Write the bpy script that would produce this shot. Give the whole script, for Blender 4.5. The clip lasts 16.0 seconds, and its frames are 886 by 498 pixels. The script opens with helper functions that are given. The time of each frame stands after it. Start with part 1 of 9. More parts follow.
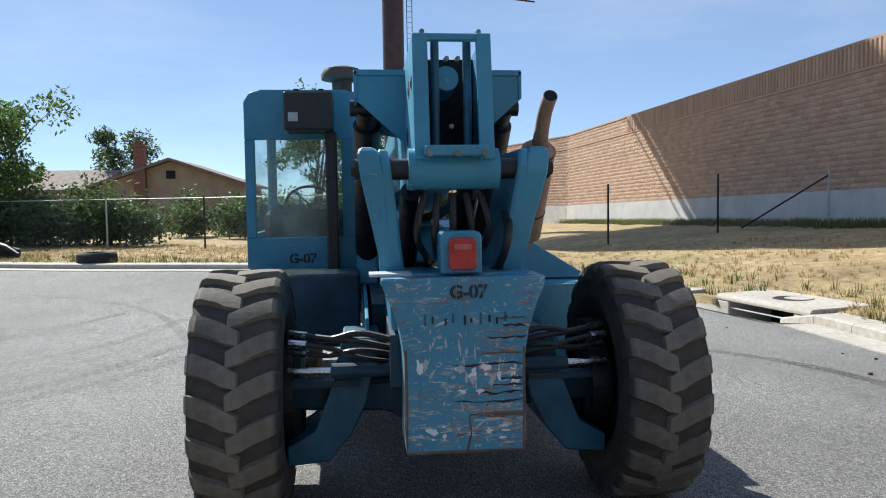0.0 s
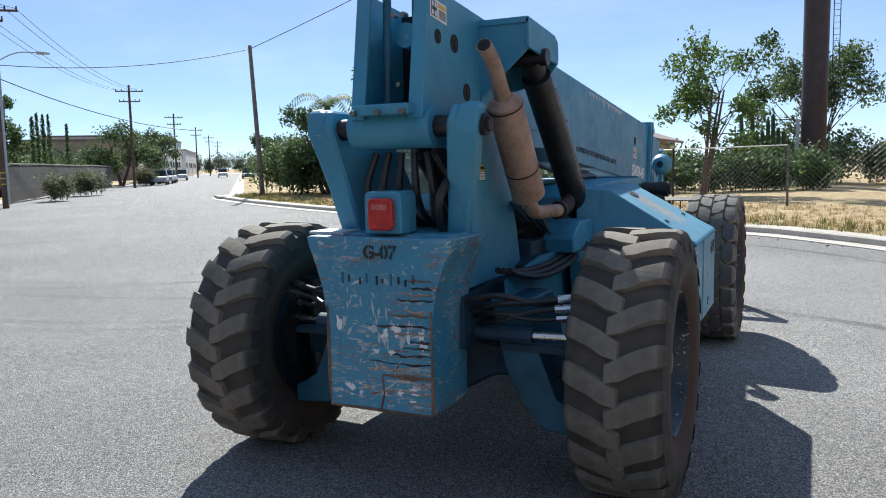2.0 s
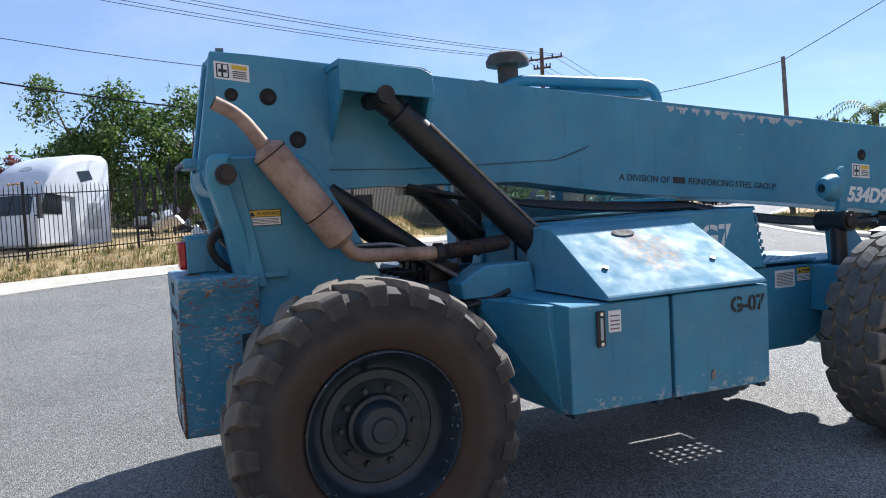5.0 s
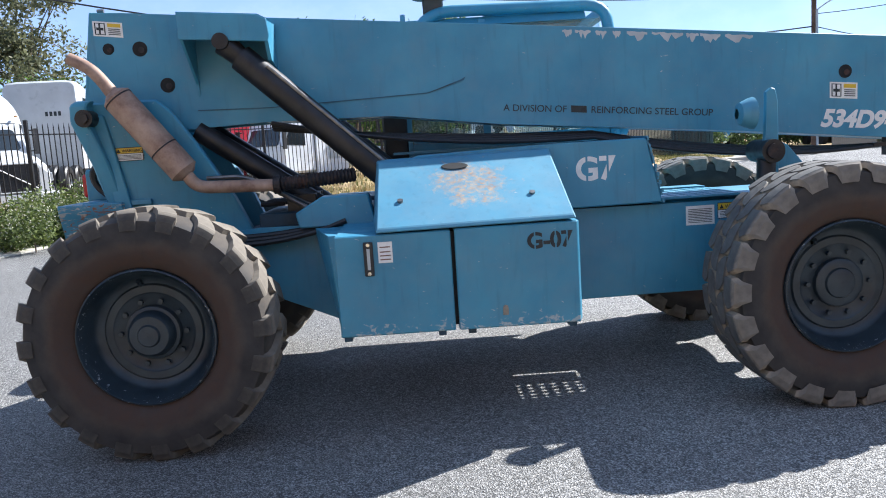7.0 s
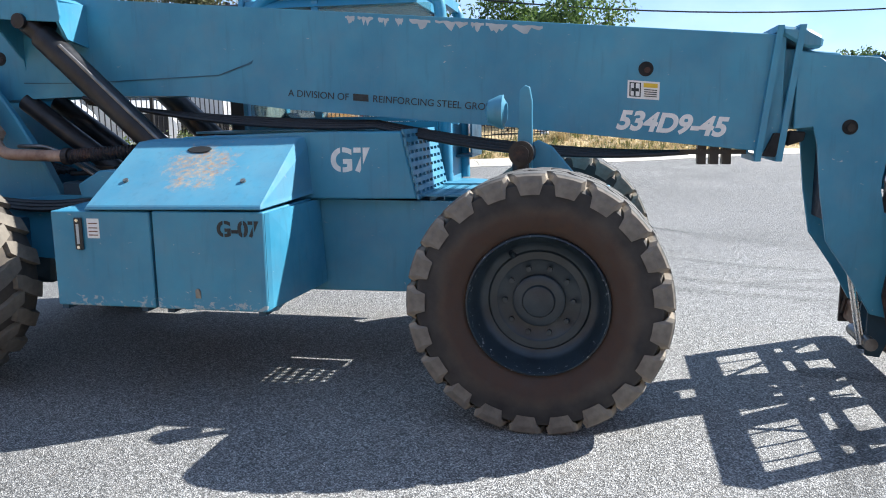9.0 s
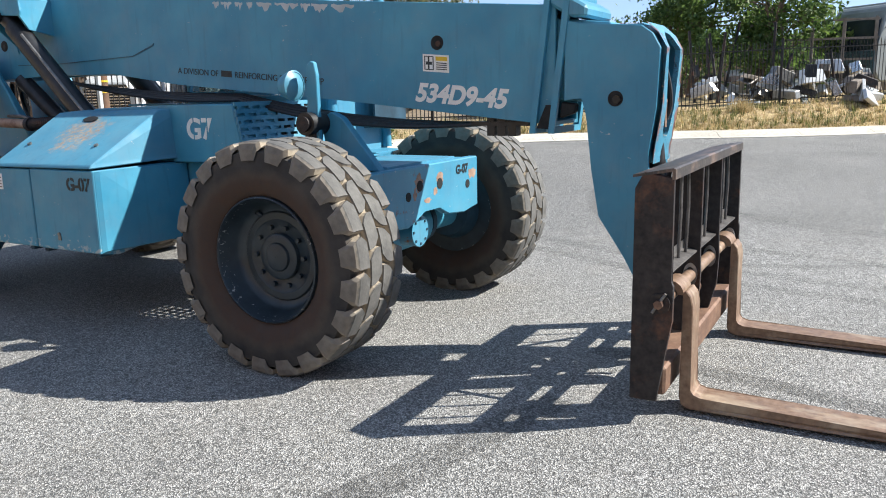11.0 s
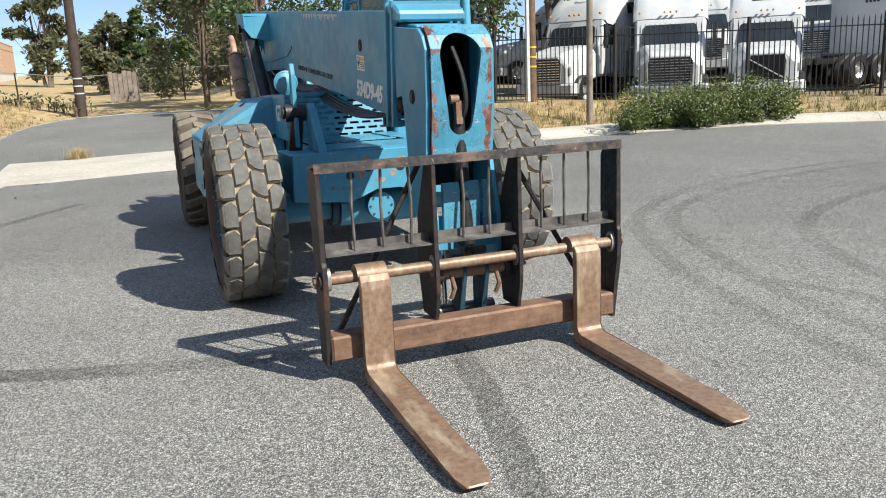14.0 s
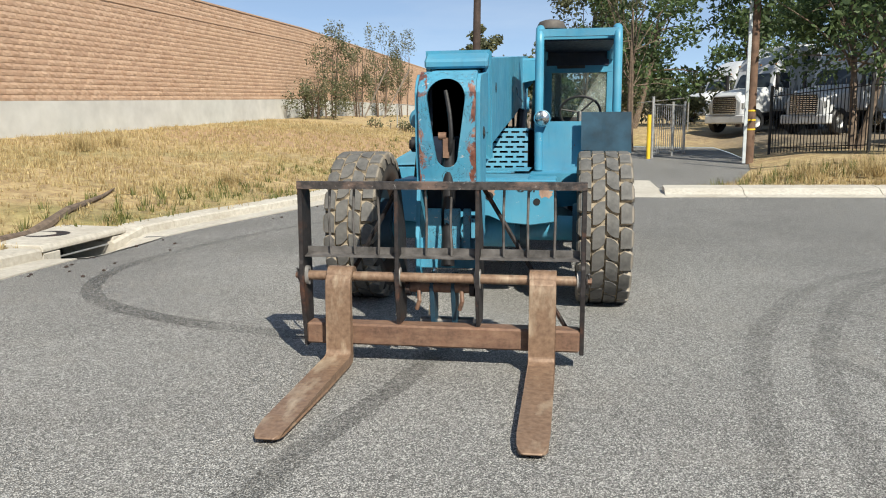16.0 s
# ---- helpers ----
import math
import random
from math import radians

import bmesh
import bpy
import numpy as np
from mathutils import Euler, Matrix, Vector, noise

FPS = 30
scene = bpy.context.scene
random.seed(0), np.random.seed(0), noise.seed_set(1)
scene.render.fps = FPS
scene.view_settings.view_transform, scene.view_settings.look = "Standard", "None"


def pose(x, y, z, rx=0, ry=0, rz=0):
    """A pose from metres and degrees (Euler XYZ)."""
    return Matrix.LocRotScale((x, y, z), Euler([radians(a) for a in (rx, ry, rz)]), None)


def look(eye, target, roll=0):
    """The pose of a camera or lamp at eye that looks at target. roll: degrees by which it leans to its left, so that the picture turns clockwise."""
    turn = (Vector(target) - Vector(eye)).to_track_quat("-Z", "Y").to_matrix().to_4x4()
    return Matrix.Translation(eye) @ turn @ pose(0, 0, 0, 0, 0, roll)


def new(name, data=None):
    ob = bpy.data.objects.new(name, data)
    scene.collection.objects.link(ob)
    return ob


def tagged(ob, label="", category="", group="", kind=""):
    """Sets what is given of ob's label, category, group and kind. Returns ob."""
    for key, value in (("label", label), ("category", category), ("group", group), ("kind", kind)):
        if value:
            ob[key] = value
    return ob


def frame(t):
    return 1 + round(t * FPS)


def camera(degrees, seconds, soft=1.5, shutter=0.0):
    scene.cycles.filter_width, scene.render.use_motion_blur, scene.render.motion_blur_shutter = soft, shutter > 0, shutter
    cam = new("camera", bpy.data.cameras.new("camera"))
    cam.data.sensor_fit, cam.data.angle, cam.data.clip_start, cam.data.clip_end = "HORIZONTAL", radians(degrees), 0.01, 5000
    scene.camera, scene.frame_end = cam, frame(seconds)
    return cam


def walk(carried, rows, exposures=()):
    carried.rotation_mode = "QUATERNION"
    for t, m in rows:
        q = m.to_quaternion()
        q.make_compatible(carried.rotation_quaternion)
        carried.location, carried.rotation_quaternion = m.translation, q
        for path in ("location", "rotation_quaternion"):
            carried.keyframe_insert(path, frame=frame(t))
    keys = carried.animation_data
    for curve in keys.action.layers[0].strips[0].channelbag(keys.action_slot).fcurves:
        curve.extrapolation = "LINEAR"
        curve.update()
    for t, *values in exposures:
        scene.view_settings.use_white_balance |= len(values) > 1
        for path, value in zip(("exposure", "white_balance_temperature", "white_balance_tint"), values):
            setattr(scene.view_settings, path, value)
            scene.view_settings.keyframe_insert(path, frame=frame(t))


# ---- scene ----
cam = camera(59.2, 16.0, 1.05)
PATH = [
    (0, (-0.456, -4.304, 1.656), (-0.236, -2.32, 1.537), -0.8),
    (0.5, (0.147, -4.409, 1.647), (0.079, -2.417, 1.481), -1.0),
    (1, (0.727, -4.33, 1.634), (0.385, -2.37, 1.43), -1.3),
    (1.5, (1.306, -4.168, 1.637), (0.705, -2.273, 1.416), -1.2),
    (2, (1.844, -3.86, 1.641), (0.995, -2.062, 1.425), -1.2),
    (2.5, (2.412, -3.498, 1.658), (1.304, -1.845, 1.455), -1.0),
    (3, (2.891, -3.016, 1.687), (1.534, -1.558, 1.502), -1.1),
    (3.2, (3.108, -2.864, 1.694), (1.653, -1.503, 1.527), -1.1),
    (5.3, (4.633, -0.676, 1.582), (2.762, 0.017, 1.451), -2.1),
    (5.5, (4.761, -0.437, 1.533), (2.868, 0.192, 1.383), -1.4),
    (6, (4.963, 0.157, 1.488), (3.022, 0.576, 1.249), -1.9),
    (6.5, (5.119, 0.766, 1.496), (3.146, 0.973, 1.247), -3.0),
    (7, (5.236, 1.427, 1.521), (3.253, 1.487, 1.261), -3.7),
    (7.5, (5.182, 2.077, 1.571), (3.199, 2.087, 1.306), -3.5),
    (8, (5.067, 2.686, 1.589), (3.086, 2.629, 1.318), -2.2),
    (8.2, (5.045, 2.906, 1.584), (3.068, 2.798, 1.298), -1.6),
    (10.3, (4.739, 5.822, 1.575), (2.963, 4.965, 1.241), -1.2),
    (10.5, (4.634, 6.028, 1.523), (2.878, 5.131, 1.19), -1.0),
    (11, (4.429, 6.644, 1.543), (2.724, 5.677, 1.149), -1.2),
    (11.5, (4.157, 7.249, 1.605), (2.524, 6.186, 1.154), -1.6),
    (12, (3.766, 7.79, 1.595), (2.225, 6.609, 1.114), -1.9),
    (12.5, (3.282, 8.306, 1.595), (1.878, 6.969, 1.105), -2.3),
    (13, (2.819, 8.783, 1.611), (1.613, 7.257, 1.144), -2.3),
    (13.5, (2.327, 9.297, 1.608), (1.377, 7.593, 1.169), -2.3),
    (14, (1.782, 9.745, 1.61), (1.077, 7.925, 1.174), -2.5),
    (14.5, (1.119, 10.202, 1.558), (0.727, 8.284, 1.149), -3.2),
    (15, (0.5, 10.45, 1.551), (0.381, 8.493, 1.156), -3.6),
    (15.5, (-0.132, 10.624, 1.55), (0.002, 8.666, 1.167), -2.3),
    (16, (-0.761, 10.623, 1.539), (-0.446, 8.673, 1.226), -0.4),
]
walk(cam, [(t, look(eye, target, roll)) for t, eye, target, roll in PATH],
     [(0.0, 0.70, 6250, 6), (2.0, 0.79, 6150, 7), (3.0, 0.88, 6150, 9), (5.5, 0.96, 5950, 10), (6.0, 1.12, 5950, 10), (7.0, 1.28, 5950, 10), (8.0, 1.29, 5950, 9), (10.5, 1.14, 6350, 8), (12.0, 1.00, 6450, 6), (13.0, 0.94, 6550, 5), (15.0, 0.67, 6700, 5), (16.0, 0.60, 6800, 5)])

# ---- light ----
SUN = Vector((-0.71, 1.13, 1.18)).normalized()
world = bpy.data.worlds.new("sky")
scene.world = world
world.use_nodes = True
wn = world.node_tree
sky = wn.nodes.new("ShaderNodeTexSky")
sky.sky_type = "NISHITA"
sky.sun_disc = False
sky.sun_elevation = math.asin(SUN.z)
sky.sun_rotation = math.atan2(SUN.x, SUN.y)
sky.altitude = 2000
sky.air_density, sky.dust_density, sky.ozone_density = 0.65, 0.08, 1.5
# a thin veil of high haze evens the sky out, with faint streaks of cirrus in it
direction = wn.nodes.new("ShaderNodeTexCoord").outputs["Generated"]
stretch = wn.nodes.new("ShaderNodeMapping")
stretch.inputs["Rotation"].default_value = (0.0, 0.0, 0.6)
stretch.inputs["Scale"].default_value = (1.1, 3.2, 6.0)
wn.links.new(direction, stretch.inputs["Vector"])
cirrus = wn.nodes.new("ShaderNodeTexNoise")
cirrus.inputs["Scale"].default_value, cirrus.inputs["Detail"].default_value, cirrus.inputs["Roughness"].default_value = 1.6, 7.0, 0.6
wn.links.new(stretch.outputs[0], cirrus.inputs["Vector"])
wisps = wn.nodes.new("ShaderNodeValToRGB")
wisps.color_ramp.elements[0].position, wisps.color_ramp.elements[0].color = 0.46, (1.75, 2.35, 3.5, 1)
wisps.color_ramp.elements[1].position, wisps.color_ramp.elements[1].color = 0.72, (2.7, 3.1, 3.9, 1)
wn.links.new(cirrus.outputs["Fac"], wisps.inputs[0])
veil = wn.nodes.new("ShaderNodeMixRGB")
veil.inputs[0].default_value = 0.6
wn.links.new(sky.outputs[0], veil.inputs[1])
wn.links.new(wisps.outputs[0], veil.inputs[2])
wn.links.new(veil.outputs[0], wn.nodes["Background"].inputs[0])
wn.nodes["Background"].inputs[1].default_value = 0.121
sun_data = bpy.data.lights.new("sun", "SUN")
sun_data.energy, sun_data.angle, sun_data.color = 5.0, radians(0.53), (1.0, 0.94, 0.86)
sun = new("sun", sun_data)
sun.matrix_world = look(SUN * 60, (0, 0, 0))


# ---- materials ----
class Mat:
    """A small node builder around one Principled material."""

    def __init__(self, name, rough=0.6, metal=0.0):
        self.m = bpy.data.materials.new(name)
        self.m.use_nodes = True
        self.t = self.m.node_tree
        self.p = self.t.nodes["Principled BSDF"]
        self.p.inputs["Roughness"].default_value = rough
        self.p.inputs["Metallic"].default_value = metal
        self.co = self.t.nodes.new("ShaderNodeTexCoord").outputs["Object"]

    def node(self, kind, **kw):
        n = self.t.nodes.new(kind)
        for k, v in kw.items():
            n.inputs[k].default_value = v
        return n

    def link(self, a, b):
        self.t.links.new(a, b)

    def stretched(self, sx, sy, sz):
        n = self.node("ShaderNodeMapping", Scale=(sx, sy, sz))
        self.link(self.co, n.inputs["Vector"])
        return n.outputs[0]

    def noise(self, scale, detail=4.0, rough=0.55, vec=None, distort=0.0):
        n = self.node("ShaderNodeTexNoise", Scale=scale, Detail=detail, Roughness=rough, Distortion=distort)
        self.link(vec or self.co, n.inputs["Vector"])
        return n.outputs["Fac"]

    def voronoi(self, scale, vec=None, out="Distance"):
        n = self.node("ShaderNodeTexVoronoi", Scale=scale)
        self.link(vec or self.co, n.inputs["Vector"])
        return n.outputs[out]

    def ramp(self, fac, *stops):
        n = self.t.nodes.new("ShaderNodeValToRGB")
        el = n.color_ramp.elements
        while len(el) < len(stops):
            el.new(0.5)
        for e, (pos, col) in zip(el, stops):
            e.position = pos
            e.color = col if isinstance(col, tuple) else (col, col, col, 1)
        self.link(fac, n.inputs[0])
        return n.outputs[0]

    def mix(self, fac, a, b, mode="MIX"):
        n = self.t.nodes.new("ShaderNodeMixRGB")
        n.blend_type = mode
        for v, i in ((fac, 0), (a, 1), (b, 2)):
            if isinstance(v, (int, float)):
                n.inputs[i].default_value = v if i == 0 else (v, v, v, 1)
            elif isinstance(v, tuple):
                n.inputs[i].default_value = v
            else:
                self.link(v, n.inputs[i])
        return n.outputs[0]

    def math(self, op, a, b=0.0):
        n = self.t.nodes.new("ShaderNodeMath")
        n.operation = op
        for v, i in ((a, 0), (b, 1)):
            if isinstance(v, (int, float)):
                n.inputs[i].default_value = v
            else:
                self.link(v, n.inputs[i])
        return n.outputs[0]

    def random(self):
        return self.t.nodes.new("ShaderNodeObjectInfo").outputs["Random"]

    def island(self):
        return self.t.nodes.new("ShaderNodeNewGeometry").outputs["Random Per Island"]

    def color(self, c):
        if isinstance(c, tuple):
            self.p.inputs["Base Color"].default_value = c
        else:
            self.link(c, self.p.inputs["Base Color"])
        return self

    def rough(self, r):
        self.link(r, self.p.inputs["Roughness"])
        return self

    def bump(self, h, strength=0.3, dist=0.01):
        n = self.node("ShaderNodeBump", Strength=strength, Distance=dist)
        self.link(h, n.inputs["Height"])
        self.link(n.outputs[0], self.p.inputs["Normal"])
        return self


def simple(name, col, rough=0.6, metal=0.0, vary=0.25, scale=6.0, bump=0.08):
    k = Mat(name, rough, metal)
    n = k.noise(scale, 6)
    dark = tuple(c * (1 - vary) for c in col[:3]) + (1,)
    light = tuple(min(1, c * (1 + vary)) for c in col[:3]) + (1,)
    k.color(k.ramp(n, (0.3, dark), (0.7, light)))
    k.rough(k.ramp(k.noise(scale * 3), (0.3, max(0.05, rough - 0.12)), (0.7, min(1, rough + 0.12))))
    if bump:
        k.bump(k.noise(scale * 12), bump, 0.004)
    return k.m


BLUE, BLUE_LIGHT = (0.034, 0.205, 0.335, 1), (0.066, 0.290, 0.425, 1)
RUST, RUST_DARK = (0.23, 0.075, 0.022, 1), (0.075, 0.028, 0.014, 1)


def paint(name, chips=0.70, rust=0.72, streaks=0.0, dirt=0.45, spot=None, scuff=None, matt=0.0, edge=None):
    """Weathered blue machine paint: faded patches, dust, pale scratches, rust."""
    k = Mat(name, 0.42)
    base = k.ramp(k.noise(2.2, 5), (0.32, BLUE), (0.72, BLUE_LIGHT))
    dust = k.ramp(k.noise(5.0, 8, 0.7), (dirt, 0.0), (dirt + 0.35, 0.28))
    base = k.mix(dust, base, (0.16, 0.21, 0.24, 1))
    drips = k.ramp(k.noise(9, 4, vec=k.stretched(3, 3, 0.35)), (0.56, 0.0), (0.8, 0.35))
    base = k.mix(drips, base, (0.025, 0.10, 0.15, 1))
    chip = k.ramp(k.noise(26, 6, 0.6, k.stretched(1.0, 0.7, 1.7), 0.8), (chips, 0.0), (chips + 0.02, 1.0))
    base = k.mix(k.math("MULTIPLY", chip, 0.8), base, (0.42, 0.45, 0.45, 1))
    patch = k.ramp(k.noise(3.1, 9, 0.72, distort=0.4), (rust, 0.0), (rust + 0.05, 1.0))
    base = k.mix(patch, base, k.ramp(k.noise(40, 4), (0.3, RUST_DARK), (0.7, RUST)))
    if streaks:
        gouge = k.ramp(k.noise(14, 7, 0.65, k.stretched(0.5, 1.0, 3.4), 1.2), (0.60 - 0.06 * streaks, 0.0), (0.63 - 0.06 * streaks, 1.0))
        zone = k.ramp(k.noise(2.4, 2), (0.40, 0.0), (0.52, 1.0))
        rusty = k.math("MULTIPLY", gouge, zone)
        base = k.mix(rusty, base, k.ramp(k.noise(7, 4), (0.46, (0.45, 0.42, 0.36, 1)), (0.54, RUST)))
    if spot:
        # one stain of surface rust with a ragged edge round a place on the panel
        d = k.t.nodes.new("ShaderNodeVectorMath")
        d.operation = "DISTANCE"
        k.link(k.co, d.inputs[0])
        d.inputs[1].default_value = spot[:3]
        reach = k.math("ADD", d.outputs["Value"], k.math("MULTIPLY", k.math("SUBTRACT", k.noise(11, 8, 0.75), 0.5), spot[3] * 3.0))
        stain = k.ramp(reach, (spot[3] * 0.45, 0.55), (spot[3], 0.0))
        stain = k.math("MULTIPLY", stain, k.ramp(k.noise(34, 7, 0.7, k.stretched(1, 0.8, 1), 0.5), (0.42, 0.25), (0.60, 1.5)))
        base = k.mix(stain, base, k.ramp(k.noise(26, 5), (0.3, (0.30, 0.14, 0.05, 1)), (0.7, (0.50, 0.36, 0.20, 1))))
    if scuff:
        # scrapes to bare metal along a lower edge
        zz = k.t.nodes.new("ShaderNodeSeparateXYZ")
        k.link(k.co, zz.inputs[0])
        band = k.ramp(zz.outputs[2], (scuff, 0.19), (scuff + 0.12, 0.0))
        bare = k.ramp(k.math("ADD", k.noise(18, 7, 0.7, k.stretched(1, 0.9, 1.3), 0.6), band), (0.70, 0.0), (0.74, 0.8))
        base = k.mix(bare, base, (0.40, 0.43, 0.43, 1))
    if edge:
        # rust and gouges that gather towards the long edges, dark scratches all over
        xx = k.t.nodes.new("ShaderNodeSeparateXYZ")
        k.link(k.co, xx.inputs[0])
        far = k.math("ABSOLUTE", k.math("SUBTRACT", xx.outputs[0], edge[0]))
        side = k.ramp(far, (edge[1] * 0.45, 0.0), (edge[1], 0.20))
        worn = k.ramp(k.math("ADD", k.noise(7, 8, 0.72, k.stretched(1.4, 1, 0.8), 0.5), side), (0.66, 0.0), (0.70, 1.0))
        base = k.mix(worn, base, k.ramp(k.noise(16, 5), (0.3, (0.07, 0.026, 0.020, 1)), (0.55, (0.19, 0.075, 0.052, 1)), (0.75, (0.34, 0.28, 0.25, 1))))
        cut = k.ramp(k.noise(11, 4, 0.55, k.stretched(1.2, 1, 0.8), 2.2), (0.485, 0.0), (0.495, 1.0), (0.505, 1.0), (0.515, 0.0))
        cut = k.math("MULTIPLY", cut, k.ramp(k.noise(6, 3), (0.42, 0.0), (0.5, 0.9)))
        base = k.mix(cut, base, (0.02, 0.03, 0.035, 1))
    k.color(base)
    k.rough(k.ramp(k.noise(8), (0.3, 0.34 + matt), (0.75, 0.6 + matt)))
    k.bump(k.noise(30, 5), 0.06, 0.003)
    return k.m


PAINT = paint("blue machine paint")
PAINT_WORN = paint("worn blue paint", 0.67, 0.62, 0.0, 0.4)
PAINT_SCARRED = paint("scarred blue paint", 0.61, 0.66, 1.0, 0.4)
PAINT_FACE = paint("scraped face paint", 0.64, 0.66, 0.0, 0.35, edge=(0.02, 0.19))
PAINT_LID = paint("faded blue lid paint", 0.70, 0.63, 0.0, 0.30)
PAINT_STAINED = paint("rust stained lid paint", 0.70, 0.70, 0.0, 0.25, (0.86, 1.74, 1.31, 0.24), None, 0.28)
PAINT_BOX = paint("scuffed blue box paint", 0.69, 0.74, 0.0, 0.4, None, 0.56)
# darker blue for inner and lower parts, fittings and the fender plate
PAINT_DARK = simple("dark blue paint", (0.014, 0.046, 0.075, 1), 0.6, vary=0.5, scale=5)
# mid-dark blue holds the axle hangers' shade; tubes, seams and letters share it
PAINT_DIM = simple("shade-dimmed blue, also tubes and marks", (0.018, 0.095, 0.155, 1), 0.5, vary=0.45, scale=5)
PINK_LENS = simple("faded red reflector", (0.50, 0.12, 0.12, 1), 0.25)
GREASE = simple("black greasy steel", (0.018, 0.018, 0.02, 1), 0.42, 0.2, 0.5, 9)
HOSE = simple("black rubber hose", (0.015, 0.015, 0.016, 1), 0.45, 0, 0.4, 20)
CAP_GREY = simple("dusty dark plastic", (0.085, 0.074, 0.066, 1), 0.75, 0, 0.3, 8)
CHROME = simple("bright steel", (0.6, 0.6, 0.6, 1), 0.22, 1.0, 0.15, 12)
STEEL = simple("worn grey steel", (0.22, 0.21, 0.2, 1), 0.4, 0.8, 0.35, 14)
# navy stands in for the shade inside the cab roof and head
NAVY = simple("navy painted shade", (0.006, 0.012, 0.03, 1), 0.6, 0, 0.3)
WORN_STEEL = simple("rubbed bare steel", (0.27, 0.26, 0.25, 1), 0.5, 0.5, 0.6, 9)
k = Mat("black rail paint rubbed through", 0.5, 0.25)
chafed = k.mix(k.ramp(k.noise(7, 7, 0.7, k.stretched(0.5, 1.0, 1.0)), (0.50, 0.0), (0.60, 0.9)), k.ramp(k.noise(30, 5), (0.3, (0.022, 0.020, 0.021, 1)), (0.7, (0.075, 0.066, 0.064, 1))), (0.165, 0.115, 0.095, 1))
k.color(k.mix(k.ramp(k.noise(22, 5, 0.7), (0.62, 0.0), (0.70, 0.8)), chafed, (0.34, 0.32, 0.31, 1)))
k.bump(k.noise(60, 5), 0.15, 0.003)
TOP_STEEL = k.m
RAIL_STEEL = simple("scuffed dark rail steel", (0.11, 0.103, 0.10, 1), 0.5, 0.3, 0.6, 12)
# near-black puts the shade of openings into colour; wear pads share it
HOLE = simple("near-black for recess shade and wear pads", (0.006, 0.007, 0.008, 1), 0.8, 0, 0.2)
WHITE = simple("white lettering paint", (0.72, 0.73, 0.72, 1), 0.5, 0, 0.08, 30)
BLACK_INK = simple("black stencil paint", (0.012, 0.02, 0.025, 1), 0.55, 0, 0.4, 40)
YELLOW = simple("yellow decal", (0.62, 0.42, 0.03, 1), 0.45, 0, 0.1)
RED_LENS = simple("red lamp lens", (0.42, 0.02, 0.025, 1), 0.18, 0, 0.2, 30)
GREY_PAINT = simple("pale grey paint", (0.42, 0.46, 0.48, 1), 0.5, 0, 0.15)
GALV = simple("galvanised steel", (0.42, 0.43, 0.43, 1), 0.42, 0.7, 0.2, 10)
BLACK_IRON = simple("black fence iron", (0.014, 0.014, 0.015, 1), 0.5, 0.1, 0.4)

k = Mat("rusted carriage steel", 0.62, 0.35)
k.color(k.mix(k.ramp(k.noise(3.2, 8, 0.7), (0.54, 0.0), (0.70, 0.85)), k.ramp(k.noise(30, 5), (0.3, (0.012, 0.011, 0.013, 1)), (0.7, (0.042, 0.036, 0.036, 1))),
              k.ramp(k.noise(24, 6), (0.3, (0.09, 0.036, 0.022, 1)), (0.7, (0.20, 0.09, 0.05, 1)))))
k.bump(k.noise(60, 5), 0.2, 0.003)
RUSTY_DARK = k.m
k = Mat("worn fork steel", 0.5, 0.2)
k.color(k.mix(k.ramp(k.noise(4.0, 7, 0.65, k.stretched(1.6, 0.6, 0.6)), (0.51, 0.0), (0.66, 0.9)), k.ramp(k.noise(36, 5), (0.3, (0.145, 0.090, 0.060, 1)), (0.7, (0.26, 0.172, 0.116, 1))),
              k.ramp(k.noise(9, 5, 0.6, k.stretched(2.2, 0.7, 0.7)), (0.3, (0.27, 0.205, 0.145, 1)), (0.7, (0.47, 0.385, 0.285, 1)))))
k.rough(k.ramp(k.noise(12, 5), (0.3, 0.38), (0.7, 0.62)))
k.bump(k.noise(70, 5), 0.16, 0.003)
FORK_STEEL = k.m
k = Mat("red rusted steel", 0.62, 0.2)
k.color(k.mix(k.ramp(k.noise(5.0, 8, 0.7, k.stretched(0.5, 1.0, 1.6)), (0.40, 0.0), (0.64, 1.0)), k.ramp(k.noise(36, 5), (0.3, (0.085, 0.048, 0.034, 1)), (0.7, (0.17, 0.098, 0.068, 1))),
              k.ramp(k.noise(14, 6, 0.7), (0.3, (0.17, 0.088, 0.056, 1)), (0.7, (0.29, 0.185, 0.125, 1)))))
k.bump(k.noise(70, 5), 0.2, 0.003)
RUSTY = k.m
k = Mat("rusted muffler steel", 0.7, 0.2)
k.color(k.ramp(k.noise(6, 8, 0.7), (0.3, (0.17, 0.095, 0.068, 1)), (0.5, (0.33, 0.225, 0.170, 1)), (0.72, (0.46, 0.345, 0.27, 1))))
k.bump(k.noise(50, 5), 0.15, 0.003)
MUFFLER = k.m

